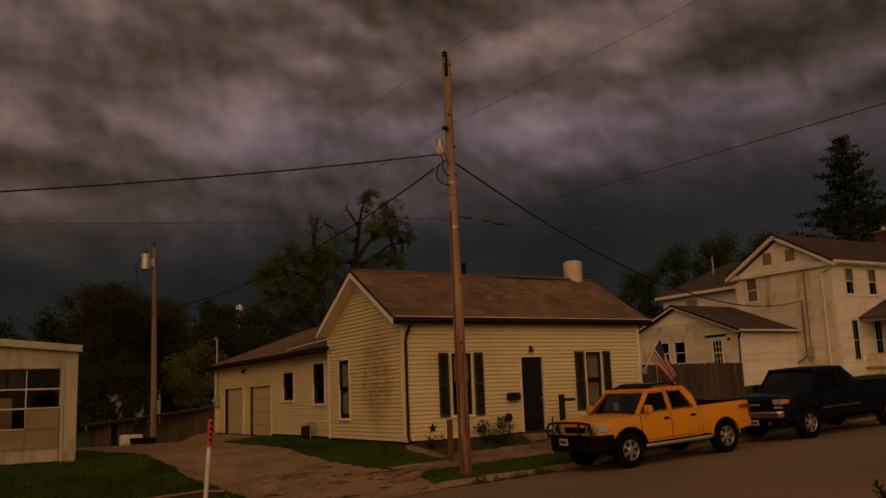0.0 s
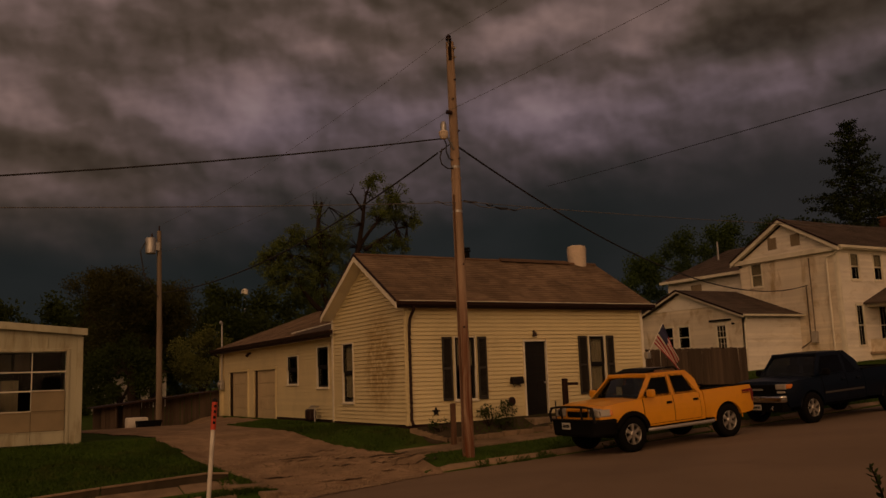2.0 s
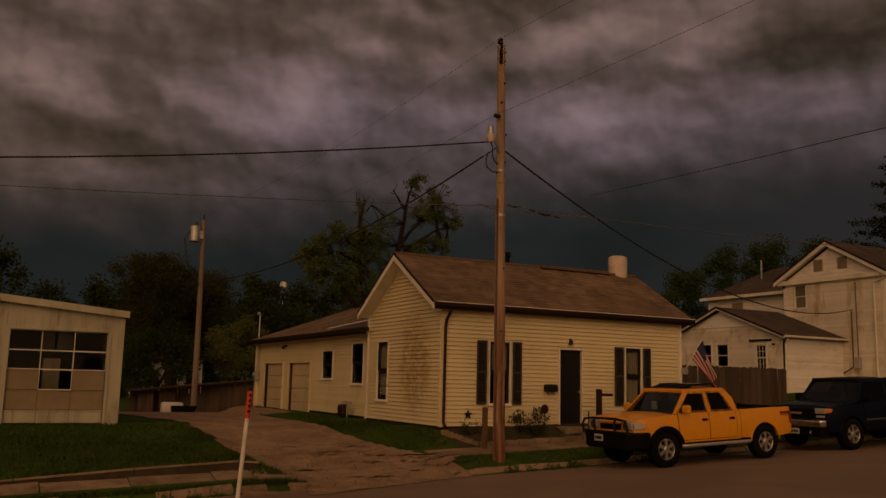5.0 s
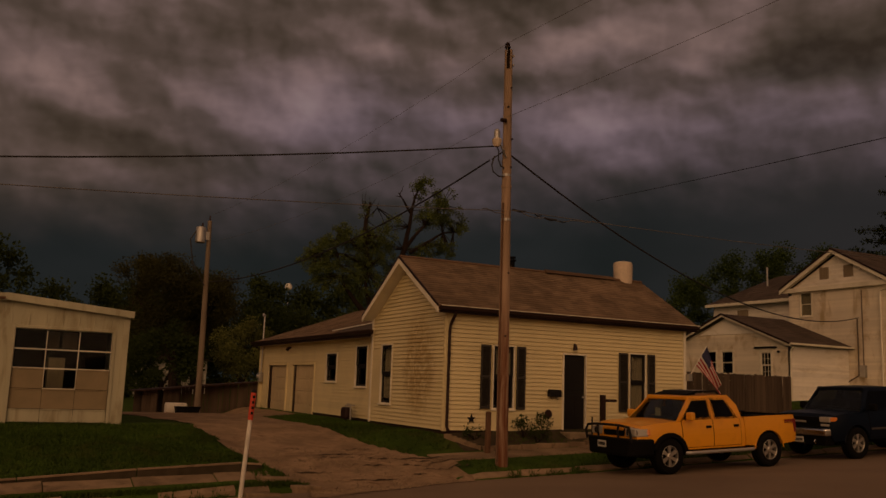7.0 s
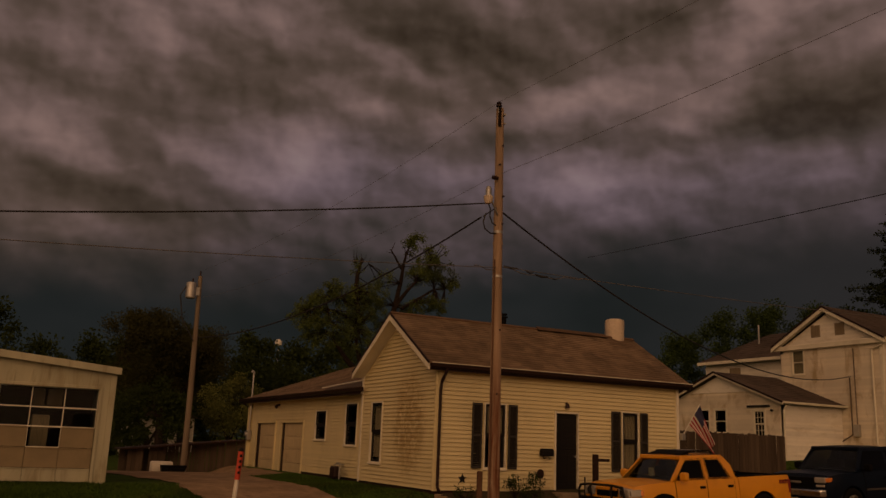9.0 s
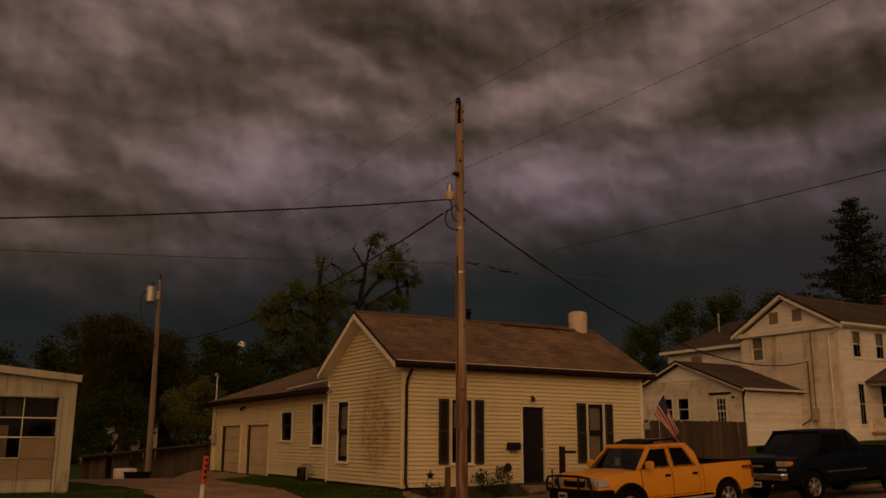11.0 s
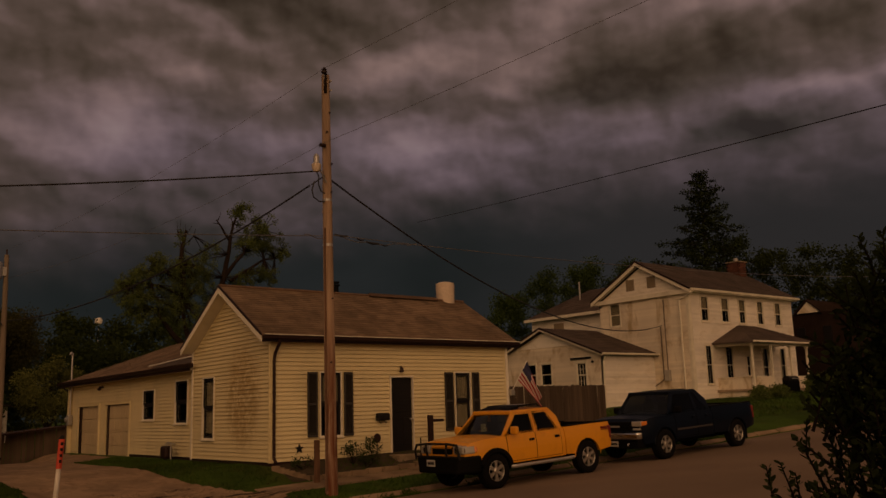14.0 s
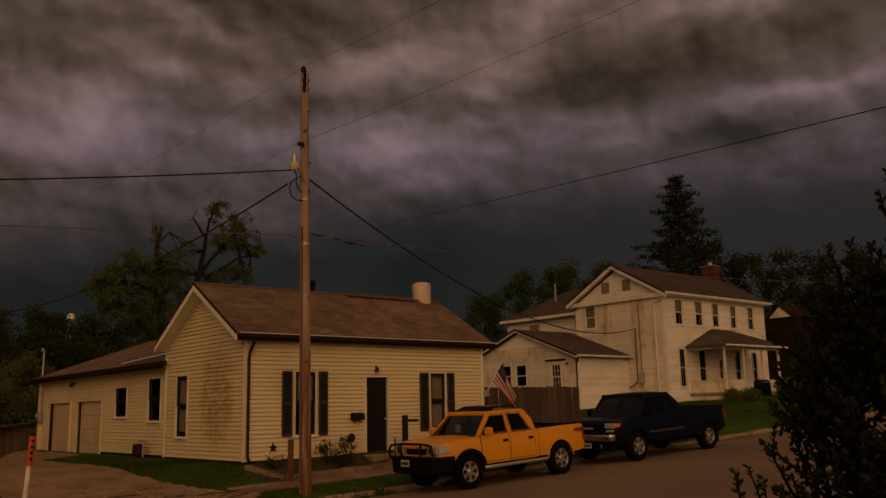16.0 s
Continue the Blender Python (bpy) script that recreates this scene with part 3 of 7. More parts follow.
def draped(name, xs, ys, lift, material, kind="structure", label="", category="", keep=None, parent=None, rough=0.0):
    verts = [(x, y, height(x, y) + lift + (rough * noise.noise((x * 2.1, y * 2.1, 0.0)) if rough else 0)) for y in ys for x in xs]
    n = len(xs)
    faces = []
    for j in range(len(ys) - 1):
        for i in range(n - 1):
            if keep is None or keep((xs[i] + xs[i + 1]) / 2, (ys[j] + ys[j + 1]) / 2):
                faces.append((j * n + i, j * n + i + 1, (j + 1) * n + i + 1, (j + 1) * n + i))
    ob = raw(name, verts, faces, material, parent)
    ob.data.polygons.foreach_set("use_smooth", [True] * len(ob.data.polygons))
    return tagged(ob, label, category, kind=kind)


gx = [-2500, -900, -300, -120, -60] + frange(-40, 0, 2.0) + frange(0.4, 30, 0.4) + frange(31, 75, 1.5) + [110, 200, 500, 1200, 2500]
gy = [-2500, -600, -100, -30] + frange(-12, 3, 1.5) + [3.8, 4.1, 4.4, 7, 9.8, 12, 14, 16, 17.19, 17.21, 17.35] + frange(17.6, 18.3, 0.35) + [18.36, 18.44] + frange(18.8, 26, 0.4) + frange(27, 60, 1.5) + [80, 110, 150, 250, 500, 1200, 2500]
draped("ground", gx, gy, 0.0, GRASS, label="short mown grass of the lots and verges", category="ground")
draped("road", [-300, -120, -60] + frange(-40, 75, 1.25) + [120, 300], [4.5, 6, 8, 9.8, 10.5, 11.5, 12.5, 13.5, 14.5, 15.5, 16.4, 17.18], 0.012, ASPHALT, label="worn brownish asphalt street, rising along its length", category="road")

# ---- paved pieces ----
def slab_run(parent, x0, x1, y0, y1, size, lift, material, name="slab", seed=3, gap=0.02, tilt=0.012):
    """Concrete slabs laid one after another along a walk."""
    rnd = random.Random(seed)
    x = x0
    while x < x1 - 0.2:
        e = min(x1, x + size * rnd.uniform(0.9, 1.1))
        bm = bmesh.new()
        box(bm, x + gap / 2, e - gap / 2, y0, y1, -0.12, 0.0, 0.008)
        bmesh.ops.subdivide_edges(bm, edges=[k for k in bm.edges if abs(k.verts[0].co.x - k.verts[1].co.x) > size * 0.4], cuts=2)
        t = rnd.uniform(-tilt, tilt)
        for v in bm.verts:
            v.co.z += height(v.co.x, v.co.y) + lift + t * (v.co.x - x)
        part(name, bm, material, parent)
        x = e


walk_r = thing("pavement", (14, 18.9, height(14, 18.9)), "old concrete sidewalk slabs beside the cottage", "pavement", kind="structure")
slab_run(walk_r, 9.6, 27.5, 18.32, 19.32, 1.5, 0.03, WALK_OLD)
walk_l = thing("pavement", (2, 17.9, height(2, 17.9)), "cracked concrete sidewalk slabs below the lawn edge", "pavement", kind="structure")
slab_run(walk_l, -14, 5.4, 17.84, 18.32, 1.5, 0.03, WALK_OLD, seed=5, tilt=0.02)
kerb_r = thing("kerb", (14, 17.27, gutter(14)), "weathered concrete kerb along the street", "kerb", kind="structure")
slab_run(kerb_r, 9.5, 60, 17.2, 17.36, 1.5, 0.035, WALK_OLD, "kerb_stone", 7, 0.05, 0.02)
kerb_l = thing("kerb", (0, 17.0, gutter(0)), "broken concrete kerb beside the driveway mouth", "kerb", kind="structure")
slab_run(kerb_l, -14, 5.2, 17.2, 17.36, 1.6, 0.025, WALK_OLD, "kerb_stone", 8, 0.10, 0.04)
lawn_edge = thing("lawn_edging", (0, 18.4, 0), "low concrete edging that holds the lawn", "edging", kind="structure")
rnd = random.Random(12)
x = -10.0
while x < 5.2:
    e = min(5.3, x + rnd.uniform(1.9, 2.5))
    bm = boxed(x + 0.01, e - 0.01, 18.36, 18.45, -0.35, 0.0, bevel=0.012)
    for v in bm.verts:
        v.co.z += 0.15 + 0.07 * (max(v.co.x, -6) - 4.9) + 0.03 - 0.10 * step(v.co.x, 4.6, 5.3)
    part("edging_block", bm, SOIL, lawn_edge)
    bm = boxed(x + 0.01, e - 0.01, 18.345, 18.46, 0.0, 0.035, bevel=0.008)
    for v in bm.verts:
        v.co.z += 0.15 + 0.07 * (max(v.co.x, -6) - 4.9) + 0.03 - 0.10 * step(v.co.x, 4.6, 5.3)
    part("edging_cap", bm, WALK_OLD, lawn_edge)
    x = e


def drive_in(x, y):
    """Whether a place lies on the driveway."""
    w1 = 0.25 * noise.noise((x * 0.9, y * 0.9, 3.0))
    left = 6.1 - 0.5 * step(17.2 - y, 0, 1.2) - 0.9 * step(y, 17.2, 19.5) - 0.3 * step(y, 19.5, 25.5) - 0.8 * step(y, 25.5, 29) - 1.2 * step(y, 29, 36)
    right = 9.7 - 0.9 * step(y, 18.6, 20.5) - 0.4 * step(y, 20.5, 26) + 1.9 * step(y, 29.5, 31.4)
    mouth = 17.0 - 0.32 * max(0.0, 9.4 - x) + 0.5 * w1
    return left + w1 < x < right + w1 and y > mouth


draped("driveway", frange(2.5, 11.0, 0.12), frange(15.4, 38.5, 0.14), 0.026, GRAVEL, label="worn pale gravel and broken concrete driveway", category="driveway", keep=drive_in, rough=0.006)

# broken slabs at the mouth of the driveway
apron = thing("driveway_apron", (8, 18, height(8, 18)), "broken concrete apron slabs at the driveway mouth", "apron", kind="structure")
rnd = random.Random(21)
for row in range(2):
    for k in range(6):
        cx, cy = 6.3 + k * 0.68 + rnd.uniform(-0.1, 0.1), 17.35 + row * 0.62 + rnd.uniform(-0.06, 0.06)
        n = rnd.randint(5, 7)
        ring = []
        for q in range(n):
            a = q * math.tau / n + rnd.uniform(-0.25, 0.25)
            ring.append((cx + 0.37 * math.cos(a) * rnd.uniform(0.8, 1.1), cy + 0.34 * math.sin(a) * rnd.uniform(0.8, 1.1)))
        bm = prismed(ring, -0.1, 0.0, "z")
        if rnd.random() < 0.25:
            continue
        tx, ty, up_z = rnd.uniform(-0.008, 0.008), rnd.uniform(-0.008, 0.008), rnd.uniform(0.030, 0.040)
        for v in bm.verts:
            v.co.z += height(v.co.x, v.co.y) + up_z + tx * (v.co.x - cx) + ty * (v.co.y - cy)
        part("slab", bm, GRAVEL, apron)
for (cx, cy, sx, sy, yaw) in ((5.45, 17.75, 0.42, 0.16, 8), (4.95, 16.95, 0.35, 0.12, -6), (5.9, 17.25, 0.3, 0.14, 15)):
    hz = height(cx, cy)
    part("slab", boxed(-sx, sx, -sy, sy, -0.1, 0.07, bevel=0.025, m=Matrix.Translation((cx, cy, hz)) @ Matrix.Rotation(radians(yaw), 4, "Z") @ Matrix.Rotation(radians(3), 4, "Y")), WALK_OLD, apron)
# dark ragged cracks across the drive
rnd = random.Random(9)
for (cx, cy, ln) in ((7.3, 19.5, 1.1), (8.3, 19.2, 0.9), (7.9, 18.7, 1.0), (8.9, 18.5, 0.7), (9.2, 18.1, 0.6), (6.7, 20.6, 0.5), (8.6, 17.9, 0.6), (9.3, 18.75, 0.9), (9.75, 17.9, 0.7), (7.6, 17.6, 1.3), (6.4, 18.4, 0.9), (8.2, 20.3, 0.8), (9.35, 19.0, 1.5), (9.6, 18.5, 1.2), (7.5, 19.75, 1.7)):
    pts = [(cx + (i / 9 - 0.5) * ln, cy + rnd.uniform(-0.07, 0.07) - 0.25 * (i / 9 - 0.5)) for i in range(10)]
    verts, faces = [], []
    for i, (px, py) in enumerate(pts):
        wd = 0.042 * math.sin(math.pi * (i + 0.5) / 10) * rnd.uniform(0.5, 1.6)
        for s in (-1, 1):
            verts.append((px, py + s * wd, height(px, py) + 0.046))
        if i:
            k = 2 * i
            faces.append((k - 2, k, k + 1, k - 1))
    raw("crack", [tuple(INV[apron] @ Vector(v)) for v in verts], faces, SOIL, None).parent = apron

# ---- the cottage ----
FY, GX, EX = 20.4, 10.58, 10.85
cottage = thing("cottage", (14.6, 22.9, 0.7), "small cream clapboard cottage with black shutters and brown shingles", "house")
front = Wall((0, FY), (1, 0), (0, -1))
gable = Wall((GX, FY), (0, 1), (-1, 0))
ext = Wall((EX, 0), (0, 1), (-1, 0))
f_holes = [(12.03, 12.65, 1.36, 3.0), (16.64, 17.20, 1.37, 3.0), (14.31, 15.05, 0.78, 2.87)]
g_holes = [(3.38, 4.13, 1.34, 3.03)]
e_holes = [(26.33, 27.3, 1.79, 3.07), (29.12, 30.16, 1.93, 2.88), (31.52, 34.1, 0.5, 2.5), (34.93, 37.45, 0.5, 2.5)]
WT, GT = 3.90, 5.36
wf = wall_body("wall", front, GX, 18.75, 0.3, WT, f_holes, 0.16, CREAM, cottage)
wg = wall_body("wall", gable, 0.16, 4.95, 0.3, WT, g_holes, 0.16, CREAM, cottage, gable=(2.4, GT))
wr = wall_body("wall", Wall((18.75, FY), (0, 1), (1, 0)), 0.16, 4.95, 0.3, WT, [], 0.16, CREAM, cottage, gable=(2.4, GT))
wb = wall_body("wall", Wall((0, 25.35), (1, 0), (0, 1)), GX, 18.75, 0.3, WT, [], 0.16, CREAM, cottage)
we = wall_body("wall", ext, 25.35, 38.6, 0.2, 3.36, e_holes, 0.16, CREAM, cottage)
wq = wall_body("wall", Wall((0, 38.6), (1, 0), (0, 1)), EX - 0.16, 17.0, 0.2, 3.36, [], 0.16, CREAM, cottage)
wq2 = wall_body("wall", Wall((17.0, 0), (0, 1), (1, 0)), 25.35, 38.6, 0.2, 3.36, [], 0.16, CREAM, cottage)
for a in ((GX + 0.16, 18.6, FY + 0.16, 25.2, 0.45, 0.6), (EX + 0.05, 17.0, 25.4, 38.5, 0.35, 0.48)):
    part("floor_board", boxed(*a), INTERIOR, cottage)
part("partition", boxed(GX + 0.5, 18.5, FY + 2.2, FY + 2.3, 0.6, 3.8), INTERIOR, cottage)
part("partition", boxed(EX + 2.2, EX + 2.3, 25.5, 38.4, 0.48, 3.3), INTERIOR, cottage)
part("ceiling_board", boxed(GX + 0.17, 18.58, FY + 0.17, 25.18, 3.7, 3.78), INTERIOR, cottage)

fr = [(a - 0.04, b + 0.04, c - 0.05, d + 0.04) for a, b, c, d in f_holes[:2]] + [(14.31 - 0.05, 15.05 + 0.05, 0.6, 2.92)]
siding(front, lambda z: (GX + 0.06, 18.70), 0.76, WT, fr, 0.11, CREAM, wf)
siding(gable, lambda z: (0.06, 4.89) if z < WT else (2.4 - 2.34 * (GT - z) / (GT - WT), 2.4 + 2.49 * (GT - z) / (GT - WT)), 0.76, GT, [(3.34, 4.17, 1.28, 3.07)], 0.11, MOULDY, wg)
er = [(a - 0.04, b + 0.04, c - 0.05, d + 0.04) for a, b, c, d in e_holes[:2]] + [(31.42, 37.55, 0.2, 2.6)]
siding(ext, lambda z: (25.4, 38.52), 0.76, 3.36, er, 0.11, CREAM, we)
# corner boards and foundation
bm = bmesh.new()
front.box(bm, GX - 0.03, GX + 0.07, -0.05, 0.044, 0.74, WT, 0.006)
gable.box(bm, 0.0, 0.07, 0.0, 0.044, 0.74, WT, 0.006)
part("corner_board", bm, CREAM, cottage)
part("corner_board", front.box(bmesh.new(), 18.69, 18.79, -0.05, 0.044, 0.74, WT, 0.006), WHITE, cottage)
part("corner_board", gable.box(bmesh.new(), 4.88, 4.98, -0.1, 0.044, 0.72, WT, 0.006), WHITE, cottage)
part("corner_board", ext.box(bmesh.new(), 38.52, 38.63, -0.1, 0.044, 0.62, 3.36, 0.006), WHITE, cottage)
part("foundation", front.box(bmesh.new(), GX, 18.75, 0.0, 0.02, 0.25, 0.762), DARKBROWN, cottage)
part("foundation", gable.box(bmesh.new(), 0.0, 4.95, 0.0, 0.02, 0.25, 0.762), DARKBROWN, cottage)

part("foundation", ext.box(bmesh.new(), 25.4, 31.41, 0.0, 0.02, 0.2, 0.762), DARKBROWN, cottage)

# roof of the front block
RY, RZ, EY, EZ = 22.77, 5.52, 20.16, 3.96
XL, XR = 10.20, 19.06
ra = [(XL, EY, EZ), (XR, EY, EZ), (XR, RY, RZ), (XL, RY, RZ)]
rb = [(XL, 2 * RY - EY, EZ), (XR, 2 * RY - EY, EZ), (XR, RY, RZ), (XL, RY, RZ)]
roof1 = roof_slab("roof", ra, 0.10, SHINGLE, cottage)
roof2 = roof_slab("roof", rb, 0.10, SHINGLE, cottage)
shingles(ra, 22, 0.33, SHINGLE_ISL, roof1, seed=4)
shingles(rb, 10, 0.6, SHINGLE_ISL, roof2, seed=5)
part("ridge_cap", tubed([(XL, RY, RZ), (XR, RY, RZ)], 0.06, 6), SHINGLE, cottage)
part("soffit", boxed(XL + 0.05, XR - 0.05, EY + 0.03, FY + 0.02, 3.80, 3.85), WHITE, cottage)
part("fascia", boxed(XL + 0.02, XR - 0.02, EY - 0.012, EY + 0.02, 3.77, 3.92), DARKBROWN, cottage)
gut = bmesh.new()
prism(gut, [(EY - 0.13, 3.940), (EY - 0.12, 3.860), (EY - 0.08, 3.825), (EY - 0.014, 3.825), (EY - 0.014, 3.940), (EY - 0.03, 3.940), (EY - 0.03, 3.840), (EY - 0.08, 3.840), (EY - 0.105, 3.870), (EY - 0.115, 3.940)], XL + 0.02, XR, "x")
part("gutter", gut, DARKBROWN, cottage, "dark brown metal gutter")
part("drip_strip", boxed(XL + 0.02, XR, EY - 0.142, EY - 0.13, 3.945, 3.962), WHITE, cottage)
part("downspout", tubed([(GX + 0.1, EY - 0.07, 3.84), (GX + 0.1, EY - 0.05, 3.74), (GX + 0.08, FY - 0.09, 3.50), (GX + 0.06, FY - 0.075, 3.3), (GX + 0.06, FY - 0.075, 0.86), (GX + 0.06, FY - 0.2, 0.74)], 0.042, 8), DARKBROWN, cottage, "dark brown downspout at the corner")
for s in (0, 1):
    y0, y1 = (EY, RY) if s == 0 else (2 * RY - EY, RY)
    rake = bmesh.new()
    prism(rake, [(y0, EZ - 0.02), (y1, RZ - 0.02), (y1, RZ - 0.20), (y0, EZ - 0.19)], XL - 0.022, XL + 0.012, "x")
    part("rake_board", rake, WHITE, cottage)
    edge = bmesh.new()
    prism(edge, [(y0, EZ + 0.035), (y1, RZ + 0.035), (y1, RZ - 0.035), (y0, EZ - 0.035)], XL - 0.03, XL + 0.0, "x")
    part("drip_edge", edge, DARKBROWN, cottage)
    sof = bmesh.new()
    prism(sof, [(y0, EZ - 0.13), (y1, RZ - 0.13), (y1, RZ - 0.15), (y0, EZ - 0.15)], XL + 0.012, GX, "x")
    part("soffit", sof, WHITE, cottage)

# roof of the long rear wing, hipped at its far end
WZ = 3.52
ea, eb = (10.45, 25.35, WZ), (10.45, 38.95, WZ)
ridge_a, ridge_b = (13.94, 25.35, 4.95), (13.94, 35.2, 4.95)
rw1 = roof_slab("roof", [ea, eb, ridge_b, ridge_a], 0.1, SHINGLE, cottage)
shingles([ea, eb, ridge_b, ridge_a], 20, 0.5, SHINGLE_ISL, rw1, seed=6)
rw2 = roof_slab("roof", [eb, (17.43, 38.95, WZ), ridge_b], 0.1, SHINGLE, cottage)
rw3 = roof_slab("roof", [(17.43, 25.35, WZ), (17.43, 38.95, WZ), ridge_b, ridge_a], 0.1, SHINGLE, cottage)
part("flashing", prismed([(10.5, WZ + 0.035), (11.25, WZ + 0.035 + 0.32), (11.25, WZ + 0.05 + 0.32), (10.5, WZ + 0.05)], 25.4, 28.6, "y"), SHINGLE_GREY, cottage, "greyer patch of roofing")
part("drip_strip", tubed([(11.22, 25.4, WZ + 0.385), (10.95, 27.6, WZ + 0.27), (10.7, 29.4, WZ + 0.155)], 0.022, 6), PALE, cottage, "pale metal roof flashing")
part("fascia", boxed(10.43, 10.47, 25.3, 38.95, WZ - 0.2, WZ + 0.01), DARKBROWN, cottage)
part("gutter", prismed([(10.31, WZ), (10.33, WZ - 0.09), (10.38, WZ - 0.12), (10.43, WZ - 0.12), (10.43, WZ)], 25.0, 38.95, "y"), DARKBROWN, cottage)
part("soffit", boxed(10.47, EX, 25.35, 38.85, WZ - 0.17, WZ - 0.13), WHITE, cottage)
part("downspout", tubed([(10.4, 38.8, WZ - 0.1), (10.75, 38.7, WZ - 0.35), (10.78, 38.68, 0.7)], 0.04, 8), DARKBROWN, cottage)
mast = part("service_mast", tubed([(10.74, 38.38, 2.0), (10.74, 38.38, 4.66)], 0.035, 8), STEEL, cottage, "grey service mast above the eave")
bm = tubed([(10.74, 38.38, 4.62), (10.74, 38.38, 4.70), (10.68, 38.34, 4.76), (10.62, 38.30, 4.68)], [0.045, 0.055, 0.05, 0.04], 8)
part("weatherhead", bm, STEEL, mast)
bm = boxed(10.62, 10.81, 38.22, 38.52, 1.78, 2.2, bevel=0.03)
tube(bm, [(10.62, 38.37, 2.02), (10.54, 38.37, 2.02)], [0.10, 0.085], 14)
part("meter_box", bm, STEEL, mast, "grey round electric meter")
part("ridge_vent", prismed([(RY - 0.16, RZ - 0.02), (RY, RZ + 0.10), (RY + 0.16, RZ - 0.02)], 15.2, 17.9, "x"), SHINGLE, cottage, "low ridge vent")
bm = tubed([(14.27, 23.2, 5.2), (14.27, 23.2, 5.82)], 0.085, 12)
tube(bm, [(14.27, 23.2, 5.84), (14.27, 23.2, 5.88)], 0.13, 12)
tube(bm, [(14.27, 23.2, 5.92), (14.27, 23.2, 5.97)], 0.11, 12)
part("flue", bm, PLASTIC, cottage)
bm = bmesh.new()
tube(bm, [(18.4, 22.9, 5.2), (18.4, 22.9, 5.72), (18.4, 22.9, 6.02), (18.4, 22.9, 6.13), (18.4, 22.9, 6.17)], [0.30, 0.31, 0.32, 0.31, 0.22], 14)
part("chimney", bm, CHIM, cottage, "rounded limewashed chimney", True)

# openings
window(front, *f_holes[0], cottage, curtain=(0.5, 1.0), casing=0.035, rail=0.07, inset=0.02)
window(front, *f_holes[1], cottage, curtain=(0.02, 1.0), casing=0.035, rail=0.07, inset=0.02)
window(gable, *g_holes[0], cottage, curtain=(0.08, 0.95), casing=0.035, rail=0.07, inset=0.02)
window(ext, *e_holes[0], cottage, casing=0.035, rail=0.07, inset=0.02)
window(ext, *e_holes[1], cottage, casing=0.035, rail=0.07, inset=0.02)


def shutter(wall, u0, u1, z0, z1):
    bm = bmesh.new()
    wall.box(bm, u0, u0 + 0.045, 0.042, 0.080, z0, z1, 0.004)
    wall.box(bm, u1 - 0.045, u1, 0.042, 0.080, z0, z1, 0.004)
    for z in (z0, (z0 + z1) / 2 - 0.03, z1 - 0.06):
        wall.box(bm, u0 + 0.045, u1 - 0.045, 0.042, 0.078, z, z + 0.06, 0.004)
    sh = part("shutter", bm, SHUTTER, cottage, "black louvred shutter")
    bm = bmesh.new()
    n = int((z1 - z0) / 0.055)
    for i in range(n):
        z = z0 + 0.05 + (z1 - z0 - 0.1) * i / n
        q = wall.m @ Matrix.Translation(((u0 + u1) / 2, 0.058, z + 0.02)) @ Matrix.Rotation(radians(-35), 4, "X")
        box(bm, -(u1 - u0) / 2 + 0.04, (u1 - u0) / 2 - 0.04, -0.004, 0.004, -0.028, 0.028, m=q)
    part("louvres", bm, SHUTTER, sh)


for u0, u1 in ((11.62, 11.92), (12.74, 13.02), (16.22, 16.54), (17.28, 17.55)):
    shutter(front, u0, u1, 1.33, 3.02)

bm = bmesh.new()
front.box(bm, 14.26, 14.31, -0.03, 0.055, 0.78, 2.93, 0.006)
front.box(bm, 15.05, 15.08, -0.03, 0.055, 0.78, 2.93, 0.006)
front.box(bm, 14.31, 15.05, -0.03, 0.052, 2.87, 2.92, 0.006)
dr = part("door", bm, WHITE, cottage, "dark front door in a white frame")
bm = bmesh.new()
front.box(bm, 14.315, 15.045, -0.07, -0.03, 0.80, 2.865, 0.004)
for a, b, c, d in ((14.42, 14.66, 1.0, 1.75), (14.73, 14.97, 1.0, 1.75), (14.42, 14.97, 1.9, 2.72)):
    front.box(bm, a, b, -0.034, -0.022, c, d, 0.006)
leaf = part("door_leaf", bm, BLACK, dr)
part("handle", front.box(bmesh.new(), 14.97, 15.02, -0.03, 0.03, 1.68, 1.74, 0.01), STEEL, leaf)
part("doorstep", boxed(14.1, 15.4, 19.75, FY, 0.35, 0.76, bevel=0.02), CONCRETE, cottage)
bm = boxed(13.76, 14.14, FY - 0.20, FY - 0.03, 1.70, 1.84, bevel=0.02)
tube(bm, [(13.76, FY - 0.115, 1.84), (14.14, FY - 0.115, 1.84)], 0.06, 10)
mb = part("mailbox", bm, BLACK, cottage, "black wall mailbox with hooks")
for xx in (13.86, 14.04):
    part("hook", tubed([(xx, FY - 0.05, 1.70), (xx, FY - 0.12, 1.62), (xx, FY - 0.17, 1.65)], 0.009, 6), BLACK, mb)
bm = tubed([(14.64, FY - 0.02, 3.16), (14.64, FY - 0.08, 3.18), (14.64, FY - 0.1, 3.12)], 0.02, 8)
tube(bm, [(14.64, FY - 0.1, 3.15), (14.64, FY - 0.1, 3.02)], [0.045, 0.07], 10)
part("wall_lamp", bm, DARKBROWN, cottage)
bm = tubed([(EX - 0.02, 34.5, 3.2), (EX - 0.12, 34.5, 3.2)], 0.04, 8)
tube(bm, [(EX - 0.12, 34.5, 3.2), (EX - 0.2, 34.5, 3.08)], [0.05, 0.07], 8)
part("flood_lamp", bm, DARKBROWN, cottage)
